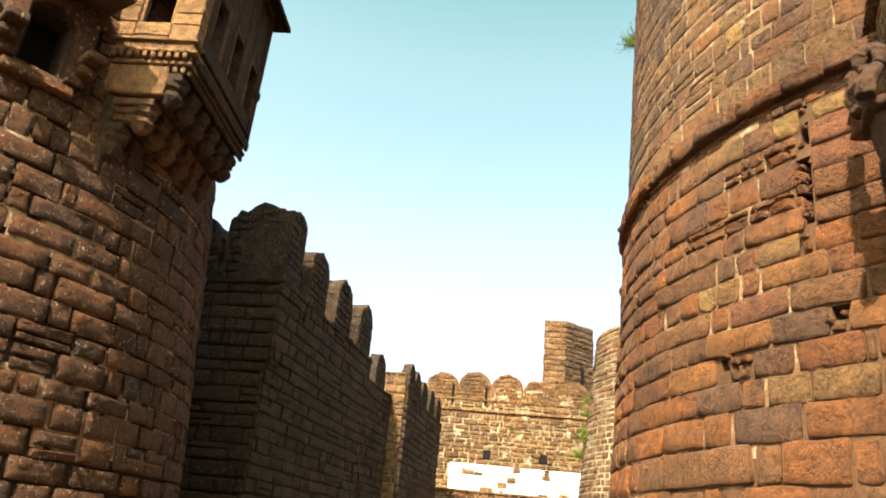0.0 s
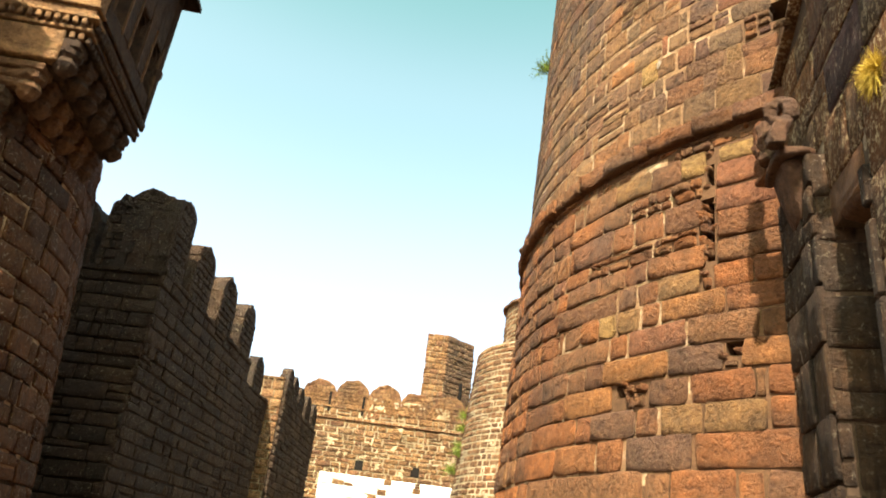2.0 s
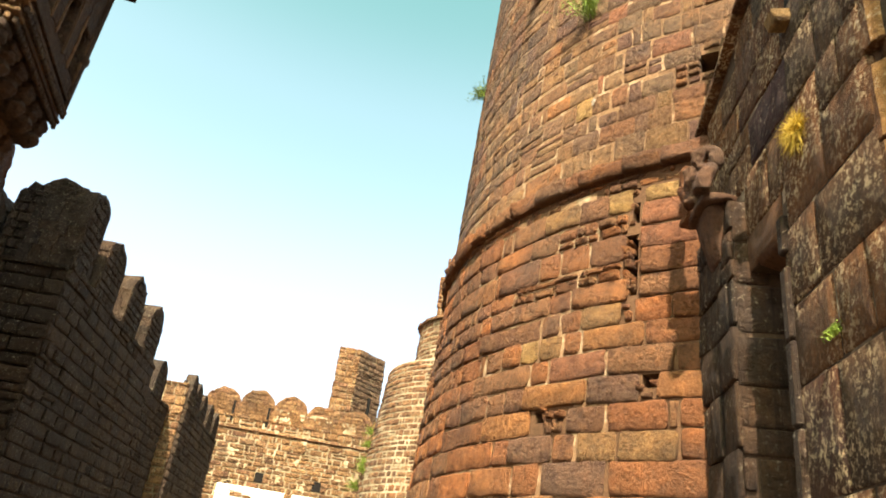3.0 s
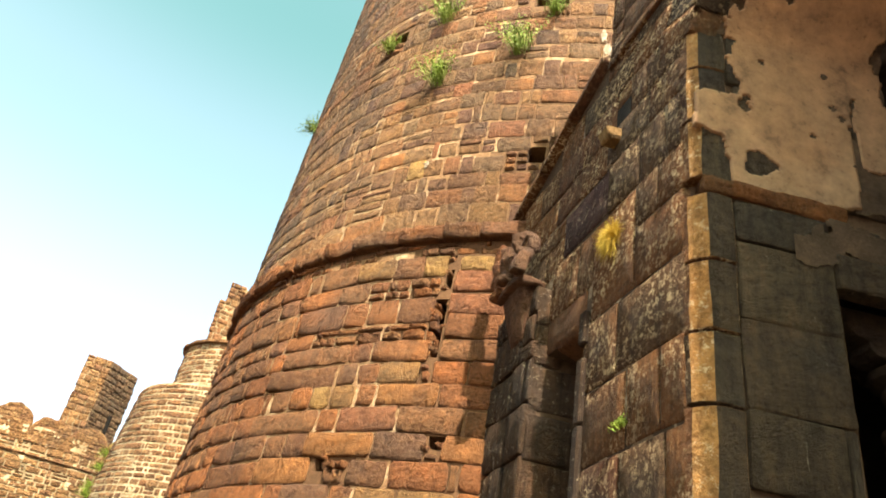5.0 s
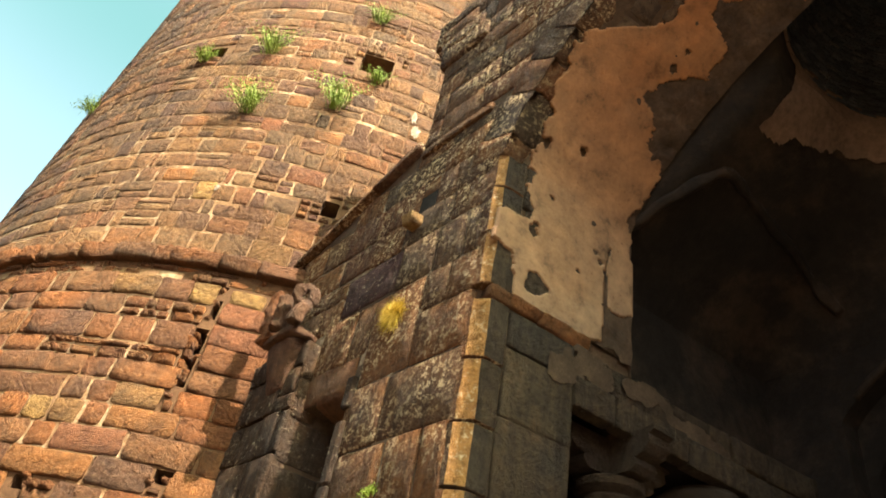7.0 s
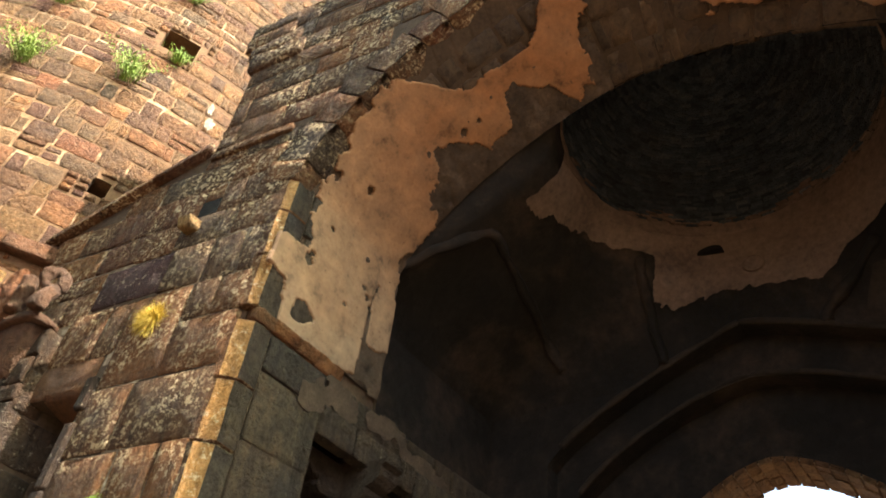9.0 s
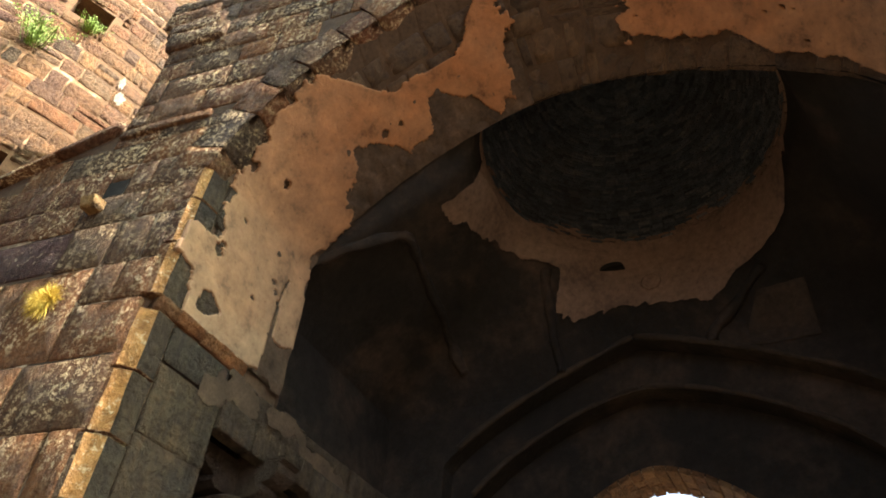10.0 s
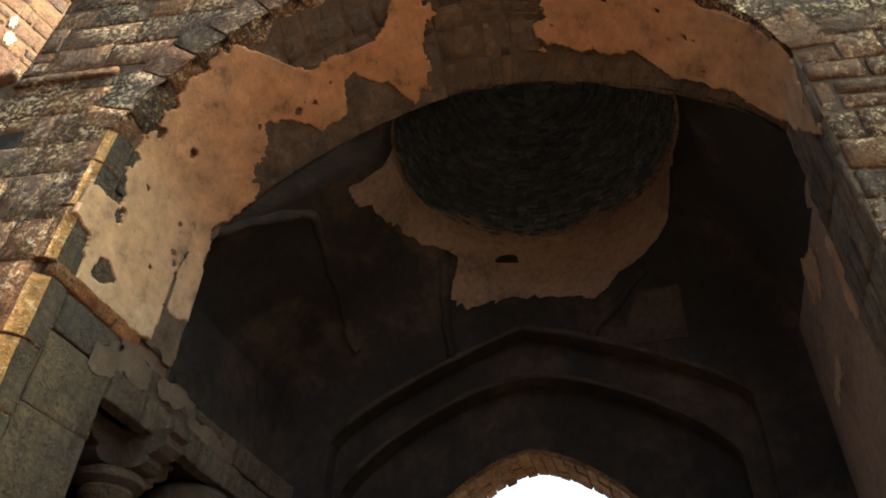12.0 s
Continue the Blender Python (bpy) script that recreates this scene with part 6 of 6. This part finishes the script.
    slab("corbel_back", 0.0, L, 0.75, Dp + 0.3, Z0 - 1.6, Z0 - 0.6, M_SANDSHADE_ONE, 0.03)


build_oriel()


# ---- curtain walls down the lane ----
def build_merlon(width, height, deep, mat, rng, ruin=0.06, full=0.9):
    rng_shift = rng.uniform(0, 50)
    n = 12
    prof = [(-width / 2, -0.05), (-width / 2 - 0.015, height * 0.15), (-width / 2, height * 0.3), (-width / 2, height * 0.45)]
    for i in range(1, n):
        a = math.pi * (1 - i / n)
        k = rng.uniform(1 - 0.04 - ruin, 1.02)
        prof.append((width / 2 * math.cos(a), height * 0.45 + height * 0.55 * math.sin(a) ** full * k))
    prof += [(width / 2, height * 0.45), (width / 2, height * 0.3), (width / 2 + 0.015, height * 0.15), (width / 2, -0.05)]
    k = len(prof)
    verts = [(x * 0.97, 0.04, z - 0.03) for x, z in prof] + [(x * 0.97, deep - 0.04, z - 0.03) for x, z in prof]
    faces = [tuple(range(k)), tuple(reversed(range(k, 2 * k)))] + [(i, i + k, (i + 1) % k + k, (i + 1) % k) for i in range(k)]
    # stones over the faces and the rounded back
    top = lambda x: float(np.interp(x, [p[0] for p in prof[3:-3]], [p[1] for p in prof[3:-3]]))
    for side in (0, 1):
        for u, z, w, h in courses(-width / 2, width / 2, 0.0, height, (0.13, 0.2), (0.18, 0.4), rng, 0.02):
            if z + h * 0.35 > min(top(u - w * 0.35), top(u + w * 0.35)):
                continue
            v, f = block_shape(w, h, 0.08, rng, 0.012, 0.025)
            b = len(verts)
            verts += [(u + p[0], p[1], z + p[2]) if side == 0 else (u - p[0], deep - p[1], z + p[2]) for p in v]
            faces += [tuple(i + b for i in q) for q in f]
    for (xa, za), (xb, zb) in zip(prof, prof[1:]):
        a = Vector((xb - xa, 0, zb - za))
        if a.length < 0.02:
            continue
        up = Vector((-a.z, 0, a.x)).normalized()
        y = 0.0
        while y < deep - 0.05:
            w = min(rng.uniform(0.15, 0.35), deep - y)
            b = len(verts)
            lift = rng.uniform(0.0, 0.03)
            c = [Vector((xa, y + 0.01, za)), Vector((xb, y + 0.01, zb)), Vector((xb, y + w - 0.01, zb)), Vector((xa, y + w - 0.01, za))]
            verts += [tuple(p + up * lift) for p in c] + [tuple(p - up * 0.08) for p in c]
            faces += [(b, b + 1, b + 2, b + 3), (b, b + 4, b + 5, b + 1), (b + 1, b + 5, b + 6, b + 2), (b + 2, b + 6, b + 7, b + 3), (b + 3, b + 7, b + 4, b)]
            y += w
    worn = []
    for p in verts:
        q = Vector(p) * 2.6 + Vector((rng_shift, 0, 0))
        k = 0.05 * max(0.0, p[2] / height)
        worn.append((p[0] + k * noise.noise(q), p[1], p[2] + k * noise.noise(q + Vector((0, 9, 0)))))
    return solid("merlon", worn, faces, mat)


def build_curtain(name, label, p0, p1, z_top, thick, mat, mortar, rng, heights, lengths, merlons=(), z0=-0.3, skip=None, gap=0.018):
    """A curtain wall from p0 to p1 (face on the right of that way). merlons: (u, width, height, depth)."""
    w = group_empty(name, label, "wall", "structure")
    a = Vector((p1[0] - p0[0], p1[1] - p0[1], 0))
    length = a.length
    a.normalize()
    back = Vector((-a.y, a.x, 0))
    place = wall_frame(p0, a)
    bm = bmesh.new()
    mid = Vector((p0[0], p0[1], 0)) + a * length / 2 + back * (thick / 2 + 0.03)
    box(bm, Matrix.Translation((mid.x, mid.y, (z_top + z0) / 2)) @ Matrix((a, back, Vector((0, 0, 1)))).transposed().to_4x4(), length - 0.06, thick, z_top - z0, 0)
    part("core", bm, mortar, w)
    lay(w, courses(0, length, max(0.2, z0), z_top - 0.1, heights, lengths, rng, gap), place, mat, mat, rng, None, 0.1, 0.012, 0.05, 0.01, "wall_block", skip)
    # uneven coping stones
    lay(w, courses(0, length, z_top - 0.12, z_top, (0.12, 0.13), (0.25, 0.6), rng, 0.02), lambda u, z: place(u, z) @ pose(0, -0.02, 0), mat, mat, rng, None, 0.4, 0.02, 0.03, 0.02, "coping_stone")
    for u, width, height, deep, *ruin in merlons:
        ob = build_merlon(width, height, deep, mat, rng, *ruin)
        ob.parent = w
        ob.matrix_basis = place(u, z_top - 0.02)
    return w


def build_lane():
    rng = random.Random(21)
    c = Vector((-9.22, 10.58, 0))
    d = Vector((-0.309, 0.951, 0))
    q = Vector((-0.951, -0.309, 0))
    at = lambda u, b=0.0: tuple((c + d * u + q * b).to_2d())
    build_curtain("shaded_curtain_wall", "shaded curtain wall with round-topped merlons along the lane", at(0), at(6.6), 6.15, 1.3, M_SHADEWALL, M_JOINT, rng, (0.2, 0.3), (0.3, 0.75),
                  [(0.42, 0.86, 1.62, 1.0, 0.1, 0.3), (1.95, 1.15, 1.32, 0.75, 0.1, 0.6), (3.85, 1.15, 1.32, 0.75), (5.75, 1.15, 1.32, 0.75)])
    build_curtain("curtain_end_wall", "dark end wall of the shaded curtain", at(0, 4.2), at(0), 6.1, 1.0, M_SHADEWALL, M_JOINT, rng, (0.2, 0.3), (0.35, 0.8),
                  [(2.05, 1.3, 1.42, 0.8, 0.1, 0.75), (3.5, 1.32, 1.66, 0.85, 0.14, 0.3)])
    build_curtain("recessed_curtain_wall", "recessed shaded stretch of the curtain wall", at(6.6, 0.55), at(11.3, 0.55), 6.0, 1.0, M_SHADEWALL, M_JOINT, rng, (0.2, 0.3), (0.35, 0.8), [(3.0, 1.1, 1.05, 0.35)])
    build_curtain("second_curtain_wall", "second shaded curtain wall with tall narrow merlons", at(11.2), at(17.4), 6.15, 1.1, M_SHADEWALL, M_JOINT, rng, (0.2, 0.3), (0.35, 0.8),
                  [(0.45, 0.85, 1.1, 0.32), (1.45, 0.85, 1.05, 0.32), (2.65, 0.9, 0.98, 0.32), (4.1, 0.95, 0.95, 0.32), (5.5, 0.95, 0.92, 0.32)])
    # the sunlit end takes lighter stone, against the shade tone of the walls beside
    build_curtain("second_curtain_end", "sunlit end of the second curtain wall", at(11.17, 2.2), at(11.17, 0.1), 6.85, 0.8, M_FAR, M_FARMORTAR, rng, (0.2, 0.3), (0.3, 0.6))
    # far cross wall
    p0, p1 = (-16.2, 29.0), (-8.0, 32.65)
    holes = [(2.6, 5.34, 0.17, 0.2), (5.05, 5.34, 0.18, 0.2), (0.9, 7.9, 0.05, 0.42), (2.4, 7.85, 0.05, 0.42)]
    far_skip = lambda u, z, w, h: any(abs(u - a) < hw + w * 0.35 and abs(z - b) < hh + 0.05 for a, b, hw, hh in holes) or (1.0 < u < 7.2 and 3.9 < z < 4.82)
    w = build_curtain("far_cross_wall", "sunlit far cross wall with merlons above a whitewashed band", p0, p1, 7.75, 1.2, M_FAR, M_FARMORTAR, rng, (0.18, 0.27), (0.3, 0.7),
                      [(0.42, 1.42, 1.12, 0.6, 0.14), (1.87, 1.42, 1.26, 0.6, 0.1), (3.33, 1.43, 1.2, 0.6, 0.08), (4.8, 1.43, 1.08, 0.6, 0.2), (6.25, 1.44, 1.06, 0.6, 0.16), (7.7, 1.42, 1.1, 0.6, 0.18)], skip=far_skip, gap=0.042)
    place = wall_frame(p0, (p1[0] - p0[0], p1[1] - p0[1]))
    mortar_skin("mortar_patch", place, 0.0, 8.9, 5.0, 7.6, -0.014, lambda u, z: ragged(u, z, 2.8) > 0.27 and not any(abs(u - a) < hw + 0.1 and abs(z - b) < hh + 0.1 for a, b, hw, hh in holes), M_FARMORTAR, w)
    mortar_skin("merlon_mortar", place, 2.7, 8.4, 7.72, 8.35, -0.012, lambda u, z: ragged(u, z, 3.0) > 0.06 and abs((u - 1.14) / 1.465 % 1 - 0.5) < 0.42, M_FARMORTAR, w)
    bm = bmesh.new()
    box(bm, place(4.1, 7.2) @ pose(0, 0.0, 0), 8.6, 0.14, 0.05, 0.015)
    hew(bm, 0.015, 5, 3.0)
    part("string_course", bm, M_FAR, w)
    # whitewashed stones, with bare ones showing through
    white = courses(1.0, 7.4, 3.75, 4.9, (0.18, 0.27), (0.3, 0.7), rng, 0.012)
    pick = [rng.random() < (0.95 if b[2] > 0.45 else 0.7) for b in white]
    lay(w, [b for b, k in zip(white, pick) if not k], lambda u, z: place(u, z) @ pose(0, -0.012, 0), M_FAR, M_FAR, rng, None, 0.1, 0.016, 0.03, 0.01, "bare_stone")
    lay(w, [b for b, k in zip(white, pick) if k], lambda u, z: place(u, z) @ pose(0, -0.01, 0), M_LIME, M_LIME, rng, None, 0.1, 0.012, 0.02, 0.01, "whitewashed_stone")
    bm = bmesh.new()
    box(bm, place(4.2, 4.32) @ pose(0, 0.02, 0), 6.4, 0.03, 1.14, 0)
    part("whitewash_bed", bm, M_LIME, w)
    # thin plates whose black stands for the shade in drains and slits
    for u, z, hw, hh in holes:
        bm = bmesh.new()
        box(bm, place(u, z) @ pose(0, 0.02 if hw > 0.1 else -0.02, 0), hw * 2, 0.02, hh * 2, 0)
        part("drain_hole_plate" if hw > 0.1 else "arrow_slit_plate", bm, M_SHADEBLACK, w)
        lay(w, [(u + sd * (hw + 0.13 + 0.03 * k), z - hh + (k + 0.5) * 0.2, 0.24 + 0.05 * (k % 2), 0.18) for sd in (-1, 1) for k in range(int(2 * hh / 0.2) if hw > 0.1 else 0)], place, M_FAR, M_FAR, rng, None, 0.1, 0.015, 0.02, 0.01, "slit_jamb")
    # lower terrace wall before it
    build_curtain("terrace_wall", "low sunlit terrace wall in front of the whitewashed band", (-15.6, 28.2), (-8.2, 31.4), 3.75, 0.8, M_FAR, M_FARMORTAR, rng, (0.2, 0.3), (0.3, 0.7), gap=0.034)


build_lane()


def build_far_towers():
    rng = random.Random(23)
    # square turret on the far wall, one face in the shade tone
    t = group_empty("square_turret", "roofless square stone turret above the far wall", "turret")
    pa, pb, pc = Vector((-12.0, 31.6)), Vector((-11.05, 32.0)), Vector((-10.25, 33.7))
    for a, b, mat in ((pa, pb, M_FAR), (pb, pc, M_TURRETSHADE)):
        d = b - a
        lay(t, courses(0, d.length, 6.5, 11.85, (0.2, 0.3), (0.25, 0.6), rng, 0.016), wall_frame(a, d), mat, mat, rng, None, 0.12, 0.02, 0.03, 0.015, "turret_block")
    bm = bmesh.new()
    pd = pa + pc - pb
    lo = [bm.verts.new((p.x, p.y, 6.0)) for p in (pa, pb, pc, pd)]
    hi = [bm.verts.new((p.x, p.y, 11.8)) for p in (pa, pb, pc, pd)]
    c = sum((v.co for v in lo), Vector()) / 4
    for v in lo + hi:
        v.co += (Vector((c.x, c.y, v.co.z)) - v.co).normalized() * 0.05
    for i in range(4):
        bm.faces.new((lo[i], lo[(i + 1) % 4], hi[(i + 1) % 4], hi[i]))
    bm.faces.new(hi)
    part("core", bm, M_FARMORTAR, t)
    d = (pc - pb).normalized()
    # slit drawn as a plate in shade black
    bm = bmesh.new()
    box(bm, wall_frame(pb, d)(1.1, 9.3) @ pose(0, 0, 0), 0.2, 0.1, 1.0, 0)
    part("arrow_slit_plate", bm, M_SHADEBLACK, t, "dark plate painted as an arrow slit's shade")
    # round tower beyond the great bastion
    f = group_empty("far_round_tower", "far round tower of rubble stone with pale mortar and weeds", "tower")
    tower_core("core", -4.8, 29.3, 4.2, 0.1, -0.3, 9.7, 0.004, M_FARMORTAR, f)
    lay(f, courses(-8.0, 1.0, 2.0, 9.65, (0.17, 0.26), (0.24, 0.52), rng, 0.05), cone_frame(-4.8, 29.3, 4.2, 0.1), M_FARRED, M_FARRED, rng, None, 0.1, 0.012, 0.05, 0.012, "tower_block")
    mortar_skin("mortar_patch", cone_frame(-4.8, 29.3, 4.2, 0.1), -8.0, 1.0, 2.0, 9.5, -0.01, lambda u, z: ragged(u, z, 3.4) > 0.36, M_FARMORTAR, f)
    tower_core("upper_core", -5.0, 29.2, 2.7, 0.03, 9.6, 11.9, 0.004, M_FARMORTAR, f)
    lay(f, courses(-6.0, 1.0, 9.6, 11.75, (0.16, 0.24), (0.24, 0.5), rng, 0.055), cone_frame(-5.0, 29.2, 2.7, 0.03), M_FARRED, M_FARRED, rng, None, 0.1, 0.012, 0.05, 0.012, "upper_block")
    mortar_skin("upper_mortar_patch", cone_frame(-5.0, 29.2, 2.7, 0.03), -6.0, 1.0, 9.6, 11.7, -0.01, lambda u, z: ragged(u, z, 3.4) > 0.27, M_FARMORTAR, f)
    lay(f, courses(-6.0, 1.0, 11.75, 11.9, (0.14, 0.15), (0.3, 0.6), rng, 0.02), lambda u, z: cone_frame(-5.0, 29.2, 2.7, 0.03)(u, z) @ pose(0, -0.1, 0), M_FARRED, M_FARRED, rng, None, 0.3, 0.02, 0.03, 0.02, "rim_stone")
    bm = bmesh.new()
    box(bm, pose(-6.35, 28.6, 12.9, 0, 0, 25), 0.9, 0.6, 2.4, 0.05)
    box(bm, pose(-6.25, 28.6, 14.4, 0, 0, 25), 0.62, 0.5, 1.2, 0.08)
    part("pinnacle_core", bm, M_FARMORTAR, f)
    for k in range(2):
        w_, z0, z1 = ((0.94, 11.9, 14.1), (0.66, 14.0, 15.0))[k]
        fr = wall_frame((-6.35 - w_ * 0.45 + 0.1 * k, 28.6 - 0.33 - w_ * 0.2), (0.906, 0.423))
        lay(f, courses(0, w_, z0, z1, (0.18, 0.28), (0.22, 0.5), rng, 0.02), fr, M_FARRED, M_FARRED, rng, None, 0.12, 0.02, 0.03, 0.015, "pinnacle_block")
    for k, (u, z, s_) in enumerate([(-5.9, 6.0, 0.7), (-5.2, 5.0, 0.8), (-5.6, 7.2, 0.6), (-4.6, 5.6, 0.6), (-4.9, 6.6, 0.5)]):
        tuft(out_of(cone_frame(-4.8, 29.3, 4.2, 0.1), u, z), "green", s_, 50 + k, "weeds growing on the far tower")


build_far_towers()
